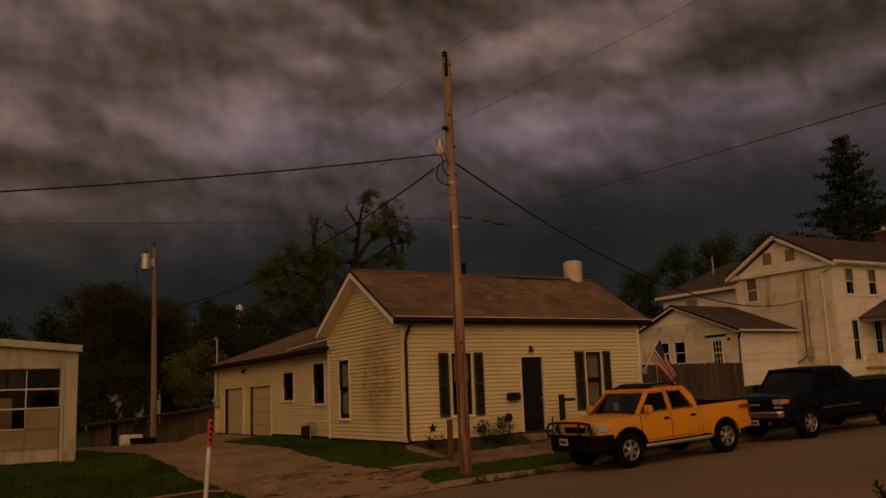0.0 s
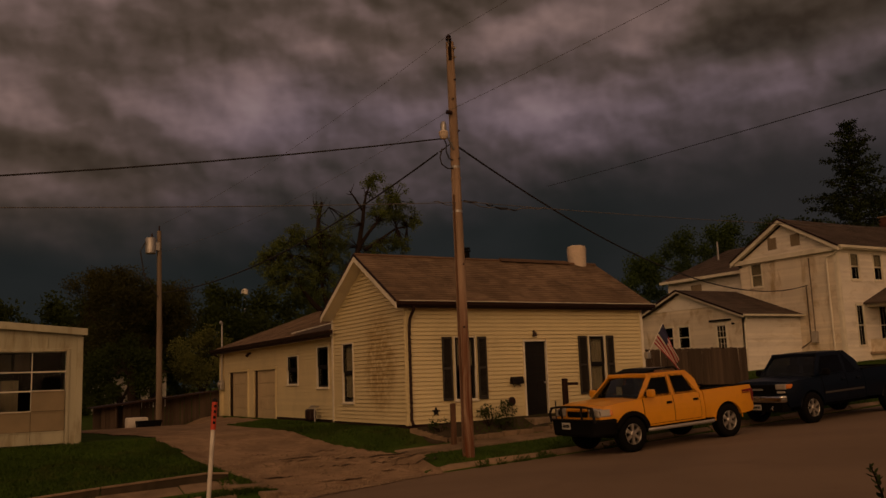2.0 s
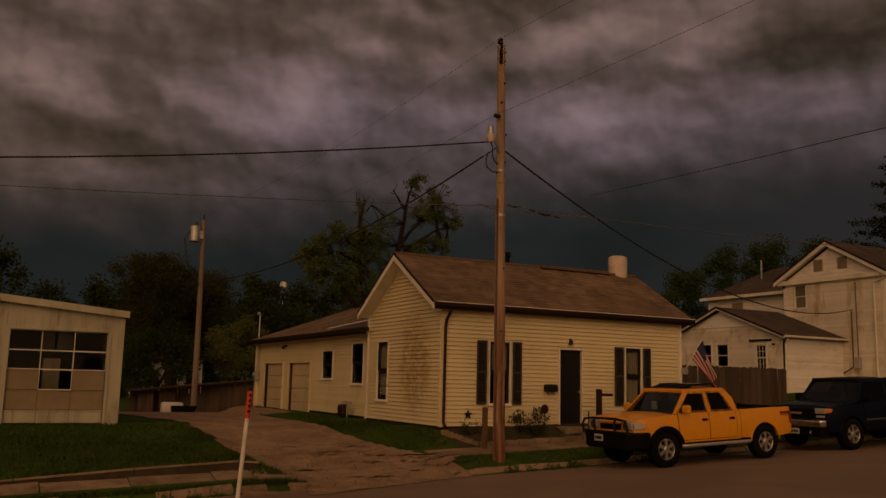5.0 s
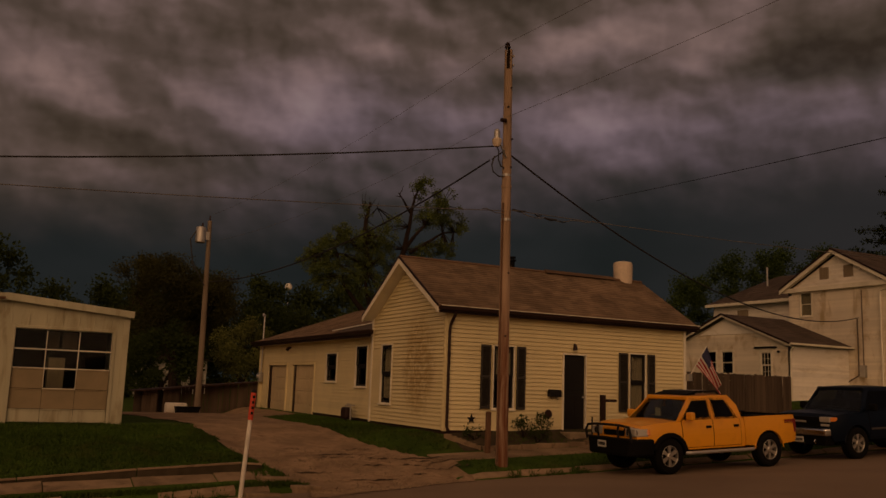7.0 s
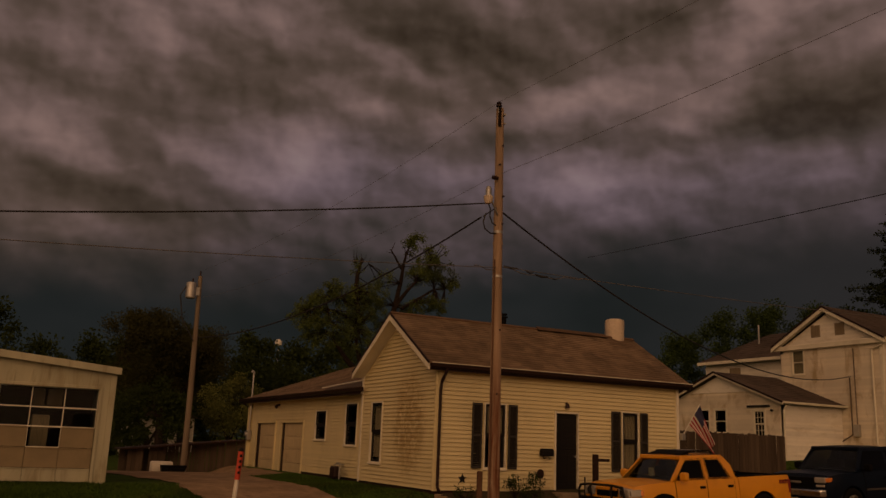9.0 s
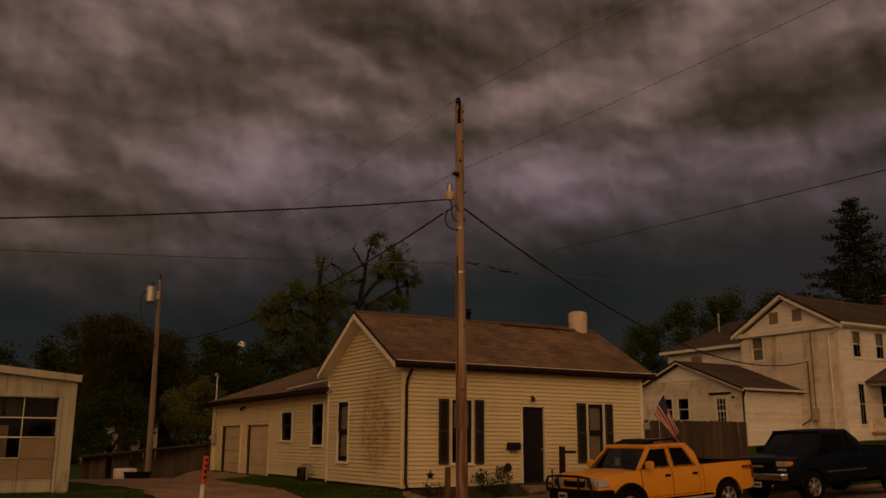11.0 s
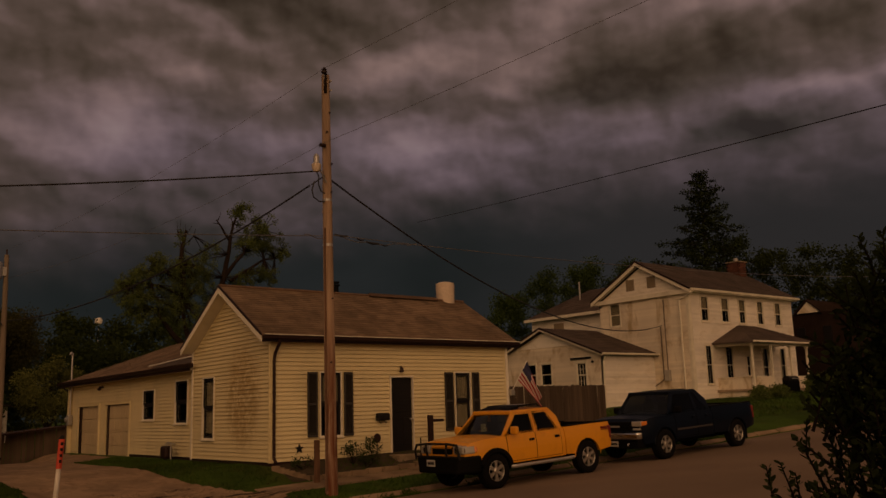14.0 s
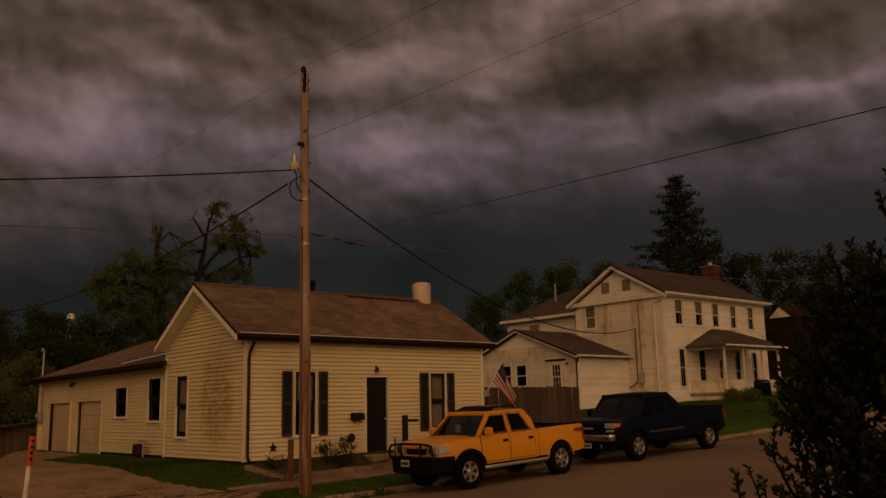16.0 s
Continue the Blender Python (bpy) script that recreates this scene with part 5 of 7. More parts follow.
def pickup(name, at, label, S):
    t = thing(name, at, label, "pickup truck", "pickups parked at the kerb")
    W, L, r, xf, xr, rk = S["W"], S["L"], S["r"], S["xf"], S["xr"], S["rocker"]
    body, trim = S["paint"], S["trim"]
    belt, roof, cab = S["belt"], S["roof"], S["cab"]

    def form(bm):
        for v in bm.verts:
            x, y, z = v.co
            k = 1 - S["nose"] * max(0.0, (0.62 - x) / 0.62) ** 2 - 0.05 * max(0.0, (x - L + 0.35) / 0.35) ** 2
            k *= 1 - 0.055 * max(0.0, (z - 0.86) / 0.35) ** 1.5 - 0.07 * max(0.0, (0.66 - z) / 0.3) ** 1.5
            v.co.y = y * k
            if x < cab[0] + 0.1 and z > S["hood"] - 0.12:
                v.co.z += 0.045 * (1 - (y / (W / 2)) ** 2) - 0.02
        return bm

    def arch(cx, a0, a1, n=12, grow=0.07):
        return [(cx + (r + grow) * math.cos(a0 + (a1 - a0) * i / n), r * 0.98 + (r + grow) * math.sin(a0 + (a1 - a0) * i / n)) for i in range(n + 1)]

    xs = [0.08, 0.16, 0.26, 0.38, 0.5, 0.62, 0.8, 1.0]
    zs = [0.6, 0.72, 0.84, 0.95, 1.02]
    # front clip and cab side up to the belt line
    dip = math.asin((rk - r * 0.98) / (r + 0.07))
    ring = [(0.10, 0.50), (0.03, 0.62), (0.02, 0.80), (0.05, S["hood"] - 0.14), (0.16, S["hood"] - 0.03), (0.55, S["hood"] + 0.02), (cab[0], belt), (cab[3] + 0.05, belt), (cab[3] + 0.05, rk)]
    ring += arch(xf, dip, math.pi - dip)[0:] + [(0.14, 0.46)]
    bm = prismed(ring, -W / 2, W / 2, "y")
    cut(bm, xs, [-W * 0.42, -W * 0.33, -W * 0.2, 0, W * 0.2, W * 0.33, W * 0.42], zs)
    shell = part("body", form(bm), body, t, smooth=True)
    part("wheel_well", boxed(xf - r - 0.05, xf + r + 0.06, -W / 2 + 0.26, W / 2 - 0.26, 0.35, 0.86), PLASTIC, shell)
    # load bed
    bx0 = cab[3] + 0.07
    for s in (-1, 1):
        ring = [(bx0, rk), (bx0, S["bed"]), (L - 0.02, S["bed"]), (L, S["bed"] - 0.05), (L, 0.62), (L - 0.06, 0.56)] + arch(xr, dip, math.pi - dip)
        ring = [(bx0, rk + 0.02)] + [p for p in ring[1:]]
        bm = prismed(ring, s * (W / 2 - 0.07), s * W / 2, "y")
        cut(bm, [L - 0.3, L - 0.2, L - 0.1], [], zs)
        sd = part("bed_side", form(bm), body, t, smooth=True)
        part("rail_cap", form(boxed(bx0, L - 0.01, s * (W / 2 - 0.09), s * (W / 2 + 0.015), S["bed"] - 0.005, S["bed"] + 0.03, bevel=0.01)), PLASTIC, sd)
        # flare over the wheel
        for cx, own in ((xr, sd), (xf, shell)):
            pts = arch(cx, 0.1, math.pi - 0.1, 14, 0.075)
            fl = tubed([(p[0], s * (W / 2 - 0.01) * (1 - S["nose"] * max(0.0, (0.62 - p[0]) / 0.62) ** 2), p[1]) for p in pts], 0.012, 6)
            part("arch_lip", fl, body if cx == xr else trim, own)
            if trim is PLASTIC and cx == xf:
                band = prismed(arch(cx, 0.12, math.pi - 0.35, 16, 0.125) + arch(cx, 0.12, math.pi - 0.35, 16, 0.03)[::-1], s * (W / 2 - 0.12), s * (W / 2 + 0.045), "y")
                part("wheel_flare", form(band), trim, own, "black plastic wheel flare")
        lamp = part("tail_lamp", boxed(L - 0.09, L + 0.012, s * (W / 2 - 0.15), s * (W / 2 - 0.03), 0.78, S["bed"] - 0.1, bevel=0.015), REDLENS, t)
    part("tailgate", boxed(L - 0.09, L - 0.02, -W / 2 + 0.14, W / 2 - 0.14, 0.6, S["bed"], bevel=0.015), body, t)
    part("bed_floor", boxed(bx0, L - 0.08, -W / 2 + 0.08, W / 2 - 0.08, 0.66, 0.7), PLASTIC, t)
    for s in (-1, 1):
        part("bed_liner", boxed(bx0 + 0.05, L - 0.1, s * (W / 2 - 0.125), s * (W / 2 - 0.1), 0.66, S["bed"] + 0.012), PLASTIC, t)
    part("bed_liner", boxed(L - 0.12, L - 0.095, -W / 2 + 0.13, W / 2 - 0.13, 0.66, S["bed"] + 0.008), PLASTIC, t)
    part("bed_front", boxed(bx0, bx0 + 0.05, -W / 2 + 0.08, W / 2 - 0.08, 0.6, S["bed"]), body, t)
    part("frame", boxed(0.5, L - 0.2, -0.45, 0.45, 0.34, 0.5, bevel=0.02), PLASTIC, t)
    part("wheel_well", boxed(xr - r - 0.05, xr + r + 0.05, -W / 2 + 0.30, W / 2 - 0.30, 0.4, 0.9), PLASTIC, t)
    # doors
    yb = W / 2

    def half(z):
        return yb * 0.955 - S["tumble"] * (z - belt)

    c0, c1, c2, c3 = cab
    for s in (-1, 1):
        for (d0, d1) in S["doors"]:
            ring = [(d0, rk + 0.05), (d0, belt - 0.005), (d1, belt - 0.005), (d1, rk + 0.05)]
            bm = prismed(ring, s * (yb - 0.03), s * (yb + 0.007), "y")
            cut(bm, [], [], zs)
            dd = part("door", form(bm), body, t)
            seam = prismed([(d0 - 0.016, rk + 0.04), (d0 - 0.016, belt - 0.01), (d1 + 0.012, belt - 0.01), (d1 + 0.012, rk + 0.04)], s * (yb - 0.03), s * (yb + 0.003), "y")
            cut(seam, [], [], zs)
            part("door_gap", form(seam), PLASTIC, dd)
            part("handle", boxed(d1 - 0.22, d1 - 0.07, s * (yb * 0.985 - 0.0), s * (yb + 0.03), belt - 0.19, belt - 0.135, bevel=0.012), S["handle"], dd)
        # pillars and roof rail
        def bar(poly, own, mt=body, inn=0.05, nm="pillar"):
            bm = bmesh.new()
            a = [bm.verts.new((x, s * half(z), z)) for x, z in poly]
            b = [bm.verts.new((x, s * (half(z) - inn), z)) for x, z in poly]
            bm.faces.new(a)
            bm.faces.new(b[::-1])
            for i in range(len(poly)):
                j = (i + 1) % len(poly)
                bm.faces.new((a[i], b[i], b[j], a[j]))
            return part(nm, bm, mt, own)

        rt = roof - 0.05
        bar([(c0, belt - 0.01), (c0 + 0.14, belt - 0.01), (c1 + 0.12, rt), (c1 - 0.01, rt)], t)
        mid = S["mid"]
        bar([(mid - 0.085, belt - 0.01), (mid + 0.085, belt - 0.01), (mid + 0.07, rt), (mid - 0.07, rt)], t)
        bar([(c0 + 0.05, belt - 0.01), (c3 - 0.04, belt - 0.01), (c3 - 0.06, belt + 0.045), (c0 + 0.11, belt + 0.045)], t, nm="window_ledge")
        bar([(c3 - 0.20, belt - 0.01), (c3, belt - 0.01), (c3 - 0.06, belt + 0.3), (c2, rt), (c2 - 0.20, rt)], t)
        bar([(c1 - 0.01, rt - 0.085), (c2, rt - 0.085), (c2 - 0.02, rt + 0.02), (c1 + 0.05, rt + 0.02)], t, nm="roof_rail")
        g = bar([(c0 + 0.1, belt), (mid - 0.045, belt), (mid - 0.03, rt - 0.04), (c1 + 0.08, rt - 0.04)], t, DARKGLASS, 0.008, "side_window")
        g.visible_shadow = False
        g = bar([(mid + 0.045, belt), (c3 - 0.12, belt), (c2 - 0.15, rt - 0.04), (mid + 0.03, rt - 0.04)], t, DARKGLASS, 0.008, "side_window")
        g.visible_shadow = False
        mr = part("mirror", boxed(c0 + 0.18, c0 + 0.30, s * (yb + 0.02), s * (yb + 0.24), belt + 0.0, belt + 0.19, bevel=0.045), S["mirror"], t)
        part("stalk", tubed([(c0 + 0.24, s * (yb - 0.08), belt + 0.02), (c0 + 0.24, s * (yb + 0.06), belt + 0.06)], 0.025, 8), PLASTIC, mr)
    # roof
    bm = bmesh.new()
    nx, ny = 9, 9
    grid = []
    for i in range(nx):
        x = c1 - 0.02 + (c2 - c1 + 0.03) * i / (nx - 1)
        row = []
        for j in range(ny):
            v = -1 + 2 * j / (ny - 1)
            z = roof - 0.045 * abs(v) ** 3 - 0.02 * (2 * i / (nx - 1) - 1) ** 4
            row.append(bm.verts.new((x, v * half(roof - 0.04), z)))
        grid.append(row)
    for a, b in zip(grid, grid[1:]):
        for j in range(ny - 1):
            bm.faces.new((a[j], b[j], b[j + 1], a[j + 1]))
    bmesh.ops.solidify(bm, geom=bm.faces[:], thickness=0.04)
    part("roof", bm, body, t, smooth=True)

    def screen(xa, za, xb, zb, nm, mt):
        bm = bmesh.new()
        rows = []
        for i in range(7):
            v = -1 + i / 3
            bow = 0.06 * (1 - v * v) * (-1 if xb > xa else 1)
            rows.append([bm.verts.new((xa + bow + o, v * (half(za) - 0.04), za)) for o in (0, 0.006)] + [bm.verts.new((xb + bow + o, v * (half(zb) - 0.04), zb)) for o in (0, 0.006)])
        for a, b in zip(rows, rows[1:]):
            bm.faces.new((a[0], b[0], b[2], a[2]))
            bm.faces.new((a[1], a[3], b[3], b[1]))
        g = part(nm, bm, mt, t, smooth=True)
        g.visible_shadow = False

    screen(c0 - 0.02, belt - 0.01, c1 + 0.0, roof - 0.10, "windscreen", SCREENGLASS)
    screen(c3 - 0.03, belt, c2 - 0.02, roof - 0.06, "rear_window", DARKGLASS)
    part("header_rail", boxed(c1 - 0.075, c1 + 0.05, -half(roof) - 0.005, half(roof) + 0.005, roof - 0.125, roof - 0.025, bevel=0.03), body, t)
    part("dashboard", boxed(c0 + 0.1, c0 + 0.5, -yb + 0.2, yb - 0.2, belt - 0.02, belt + 0.06, bevel=0.03), PLASTIC, t)
    for sx in S["seats"]:
        for s in (-1, 1):
            bm = boxed(sx, sx + 0.16, s * 0.38 - 0.24, s * 0.38 + 0.24, belt - 0.1, belt + 0.26, bevel=0.05)
            box(bm, sx + 0.05, sx + 0.13, s * 0.38 - 0.12, s * 0.38 + 0.12, belt + 0.26, belt + 0.42, 0.03)
            part("seat", bm, INTERIOR, t)
    part("cabin_floor", boxed(c0 + 0.12, c3 - 0.03, -yb + 0.12, yb - 0.12, belt, belt + 0.006), INTERIOR, t)
    for s, k in ((-1, -1), (1, 1)):
        wheel(t, xf, s * (W / 2 + 0.0), s, r, S["spokes"])
        wheel(t, xr, s * (W / 2 + 0.0), s, r, S["spokes"])
    return t, form


tilt = -2.75
yel, yform = pickup("pickup_truck", pose(12.86, 16.27, 0.075, 0, tilt, 0), "bright yellow crew-cab pickup with a black bull bar", dict(
    W=1.80, L=4.90, r=0.40, xf=0.86, xr=3.96, rocker=0.52, paint=YELLOW, trim=PLASTIC, belt=1.17, roof=1.735, cab=(1.14, 1.66, 2.86, 3.12), hood=1.13,
    bed=1.20, nose=0.13, tumble=0.30, doors=((1.26, 2.18), (2.20, 3.04)), handle=PLASTIC, mid=2.22, mirror=YELLOW, seats=(1.95, 2.75), spokes=6))
# bull bar, lamps and grille of the yellow truck
part("bumper", yform(cut(boxed(-0.16, 0.42, -0.945, 0.945, 0.42, 0.80, bevel=0.05), [-0.05, 0.08, 0.2, 0.3], [-0.7, -0.4, 0, 0.4, 0.7])), PLASTIC, yel, "black steel bumper")
bar_pts = [(-0.14, -0.8, 0.74), (-0.17, -0.8, 0.94), (-0.15, -0.74, 1.06), (-0.15, -0.4, 1.09), (-0.15, 0.4, 1.09), (-0.15, 0.74, 1.06), (-0.17, 0.8, 0.94), (-0.14, 0.8, 0.74)]
bb = part("bull_bar", tubed(bar_pts, 0.030, 8), BLACK, yel, "black tubular bull bar", True)
for yy in (-0.36, 0.36):
    part("upright", tubed([(-0.13, yy, 0.74), (-0.17, yy, 0.94), (-0.15, yy * 1.06, 1.09)], 0.027, 8), BLACK, bb)
part("cross_tube", tubed([(-0.165, -0.8, 0.80), (-0.17, 0, 0.80), (-0.165, 0.8, 0.80)], 0.02, 8), BLACK, bb)
for s in (-1, 1):
    hl = part("headlamp", yform(cut(boxed(-0.02, 0.30, s * 0.50, s * 0.915, 0.84, 1.045, bevel=0.04), [0.08, 0.16, 0.24])), LAMP, yel, "clear headlamp with chrome bowls")
    part("reflector", tubed([(-0.03, s * 0.58, 0.94), (-0.018, s * 0.58, 0.94)], 0.085, 14), CHROME, hl)
    part("reflector", tubed([(0.012, s * 0.755, 0.935), (0.026, s * 0.755, 0.935)], 0.07, 14), CHROME, hl)
    part("indicator", yform(cut(boxed(0.25, 0.335, s * 0.75, s * 0.922, 0.87, 1.00, bevel=0.025), [0.29])), AMBER, hl)
part("grille", boxed(-0.005, 0.08, -0.36, 0.36, 0.84, 1.01, bevel=0.02), PLASTIC, yel)
part("grille_bar", boxed(-0.025, 0.03, -0.36, 0.36, 0.97, 1.03, bevel=0.015), YELLOW, yel)
part("paper_sheet", boxed(1.42, 1.43, 0.02, 0.20, 1.22, 1.42), PALE, yel, "pale paper sheet behind the windscreen")
pl = part("number_plate", boxed(-0.18, -0.165, 0.06, 0.36, 0.58, 0.73, bevel=0.004), PLATE, yel)
for k in range(5):
    part("bar", boxed(-0.186, -0.18, 0.09 + k * 0.05, 0.125 + k * 0.05, 0.62, 0.69), PLASTIC, pl)
for s in (-1, 1):
    part("side_step", tubed([(1.32, s * 0.90, 0.45), (1.42, s * 0.95, 0.45), (3.3, s * 0.95, 0.45), (3.42, s * 0.90, 0.45)], 0.04, 8), STEEL, yel)
    part("rack_rail", tubed([(1.95, s * 0.55, 1.725), (2.0, s * 0.55, 1.80), (2.62, s * 0.55, 1.80), (2.72, s * 0.55, 1.725)], 0.02, 8), PLASTIC, yel)
for xx in (2.1, 2.36, 2.6):
    part("rack_bar", tubed([(xx, -0.55, 1.795), (xx, 0.55, 1.795)], 0.017, 8), STEEL, yel)
part("wind_deflector", prismed([(1.72, 1.715), (1.76, 1.745), (2.08, 1.815), (2.12, 1.80), (1.96, 1.73)], -0.55, 0.55, "y"), PLASTIC, yel, "smoked plastic wind deflector")
for k, (a, b) in enumerate(((4.50, 4.57), (4.59, 4.66), (4.68, 4.76))):
    part("decal", boxed(a, b, -0.906, -0.892, 1.045, 1.095), REDLENS, yel)
part("decal", boxed(4.49, 4.78, -0.908, -0.894, 1.015, 1.03), REDLENS, yel)

navy, nform = pickup("pickup_truck", pose(19.08, 16.36, 0.375, 0, tilt, 0), "dark blue extended-cab pickup with a chrome bumper", dict(
    W=1.92, L=5.32, r=0.40, xf=0.92, xr=4.36, rocker=0.48, paint=NAVY, trim=NAVY, belt=1.20, roof=1.83, cab=(1.16, 1.60, 2.72, 3.12), hood=1.16,
    bed=1.25, nose=0.09, tumble=0.30, doors=((1.42, 2.40), (2.42, 3.04)), handle=NAVY, mid=2.46, mirror=PLASTIC, seats=(1.95, 2.6), spokes=6))
part("bumper", nform(cut(boxed(-0.14, 0.16, -0.95, 0.95, 0.60, 0.79, bevel=0.05), [-0.05, 0.06], [-0.75, -0.4, 0, 0.4, 0.75])), CHROME, navy, "chrome front bumper")
part("valance", nform(cut(boxed(-0.08, 0.2, -0.92, 0.92, 0.36, 0.595, bevel=0.03), [0.05], [-0.7, 0, 0.7])), PLASTIC, navy)
for s in (-1, 1):
    hl = part("headlamp", boxed(-0.01, 0.15, s * 0.56, s * 0.88, 0.94, 1.08, bevel=0.025), LAMP, navy)
    part("indicator", boxed(0.02, 0.26, s * 0.76, s * 0.91, 0.96, 1.07, bevel=0.02), AMBER, hl)
    part("fog_lamp", boxed(0.0, 0.1, s * 0.58, s * 0.84, 0.84, 0.90, bevel=0.02), LAMP, navy)
    part("tow_hook", tubed([(-0.1, s * 0.5, 0.5), (-0.16, s * 0.5, 0.46), (-0.1, s * 0.5, 0.42)], 0.02, 8), CHROME, navy)
bm = boxed(-0.01, 0.08, -0.54, 0.54, 0.82, 1.07, bevel=0.02)
gr = part("grille", bm, PLASTIC, navy)
part("grille_bar", boxed(-0.025, 0.02, -0.52, 0.52, 0.93, 0.96, bevel=0.008), PLASTIC, gr)
part("badge", boxed(-0.035, -0.02, -0.17, 0.17, 0.92, 0.97, bevel=0.008), STEEL, gr)
pl = part("number_plate", boxed(-0.155, -0.14, -0.16, 0.14, 0.42, 0.56, bevel=0.004), PLATE, navy)
for k in range(5):
    part("bar", boxed(-0.161, -0.155, -0.13 + k * 0.05, -0.095 + k * 0.05, 0.46, 0.52), PLASTIC, pl)
for s in (-1, 1):
    part("side_moulding", boxed(1.45, 3.1, s * 0.945, s * 0.975, 0.72, 0.77, bevel=0.008), TRIMGREY, navy)
    part("mud_flap", boxed(4.83, 4.86, s * 0.72, s * 0.93, 0.2, 0.6), PLASTIC, navy)
part("toolbox", boxed(3.35, 3.8, -0.85, 0.85, 1.1, 1.28, bevel=0.02), PLASTIC, navy)

# ---- utility poles, lamp and lines ----
PB, PT = Vector((10.79, 17.8, 0.05)), Vector((10.70, 17.8, 10.2))
pole = thing("utility_pole", (PB.x, PB.y, 0.1), "tall reddish-brown wooden utility pole beside the sidewalk", "utility pole", "utility poles")
at_z = lambda z: PB + (PT - PB) * ((z - PB.z) / (PT.z - PB.z))
part("shaft", tubed([at_z(z) for z in (-0.3, 0.2, 1, 2.5, 5, 7.5, 10.2)], [0.152, 0.148, 0.142, 0.134, 0.122, 0.110, 0.098], 16), POLE_WOOD, pole, smooth=True)
bm = tubed([at_z(0.2) + Vector((-0.15, -0.06, 0)), at_z(6.3) + Vector((-0.12, -0.06, 0))], 0.022, 6)
part("ground_conduit", bm, RUSTWOOD, pole, "rusty ground wire moulding")
for z, o in ((9.2, 0.03), (8.7, -0.05), (7.9, 0.07), (7.2, 0.05), (4.6, 0.02), (3.1, -0.04)):
    c = at_z(z)
    part("bolt", tubed([c + Vector((o, -0.14, 0)), c + Vector((o, -0.08, 0))], 0.022, 8), DARKBROWN, pole)
part("split_top", boxed(PT.x - 0.09, PT.x - 0.02, PT.y - 0.115, PT.y - 0.06, PT.z - 0.5, PT.z + 0.01, bevel=0.01), BARK, pole, "dark weathered strip at the pole top")
top = at_z(10.2)
bm = tubed([top + Vector((-0.08, -0.08, -0.15)), top + Vector((-0.08, -0.08, 0.10))], 0.018, 6)
part("top_pin", bm, STEEL, pole)
bm = tubed([top + Vector((-0.08, -0.08, o)) for o in (0.02, 0.06, 0.065, 0.115, 0.12, 0.16)], [0.075, 0.075, 0.04, 0.07, 0.035, 0.03], 12)
part("insulator", bm, DARKBROWN, pole)
part("bolt", tubed([top + Vector((0.06, -0.16, -0.18)), top + Vector((0.06, 0.1, -0.18))], 0.03, 8), STEEL, pole)
part("bolt", tubed([top + Vector((0.06, -0.16, -0.42)), top + Vector((0.06, 0.1, -0.42))], 0.025, 8), STEEL, pole)
z8 = at_z(8.34)
bm = tubed([z8 + Vector((-0.24, -0.1, 0)), z8 + Vector((-0.10, -0.1, 0))], 0.05, 10)
part("insulator", bm, DARKBROWN, pole)
# lamp on its bracket
lz = at_z(7.47)
arm = part("lamp_bracket", tubed([lz + Vector((-0.08, -0.1, -0.05)), lz + Vector((-0.28, -0.16, 0.22)), lz + Vector((-0.36, -0.18, 0.36))], 0.022, 8), STEEL, pole)
lp = lz + Vector((-0.40, -0.18, 0.36))
bm = tubed([lp + Vector((0, 0, 0.0)), lp + Vector((0, 0, 0.16)), lp + Vector((0, 0, 0.22)), lp + Vector((0, 0, 0.24))], [0.075, 0.075, 0.05, 0.02], 12)
part("lamp_head", bm, STEEL, arm)
bm = tubed([lp + Vector((0, 0, 0.0)), lp + Vector((0, 0, -0.03)), lp + Vector((0, 0, -0.13)), lp + Vector((0, 0, -0.2))], [0.08, 0.12, 0.105, 0.07], 14)
part("refractor", bm, CHIM, arm, "ribbed glass refractor", True)
for z in (7.35, 7.0, 6.72, 5.9, 1.4, 3.2):
    c = at_z(z)
    part("band", tubed([c + Vector((0, 0, -0.03)), c + Vector((0, 0, 0.03))], 0.143 if z < 3 else 0.118 if z > 6.8 else 0.126, 14), STEEL if z in (7.0, 5.9) else POLE_WOOD, pole)
loops = [[(-0.42, 7.66), (-0.32, 7.67), (-0.26, 7.56), (-0.27, 7.36), (-0.2, 7.2), (-0.1, 7.16)], [(-0.45, 7.33), (-0.28, 7.46), (-0.1, 7.6)], [(-0.38, 7.42), (-0.45, 7.2), (-0.41, 7.03), (-0.25, 6.94), (-0.1, 6.95)]]
for run in loops:
    part("drip_loop", tubed([at_z(z) + Vector((o, -0.05, 0)) for o, z in run], 0.017, 6), CABLE, pole)
for x0, x1, dz, rad in ((0.14, 0.52, 0.10, 0.030), (0.78, 0.98, 0.05, 0.022), (1.05, 1.42, 0.0, 0.034), (1.5, 1.7, -0.02, 0.02)):
    c = at_z(6.06) + Vector((0, -0.08, dz))
    part("splice", tubed([c + Vector((x0, 0, 0.01)), c + Vector(((x0 + x1) / 2, 0, -0.02)), c + Vector((x1, 0, 0))], [rad * 0.6, rad, rad * 0.6], 8), CABLE, pole, "black cable splice case")
slack = [at_z(6.06) + Vector((0.1 + 0.25 * q, -0.08, 0.08 - 0.10 * math.sin(q * 0.34) + 0.03 * math.sin(q * 1.9))) for q in range(11)]
part("slack_line", tubed(slack, 0.010, 6), BAREWIRE, pole)
tail = [at_z(6.0) + Vector((-0.1 - 0.12 * q, -0.08, 0.02 * q + 0.02 * math.sin(q * 2.1))) for q in range(6)]
part("slack_line", tubed(tail, 0.010, 6), BAREWIRE, pole)

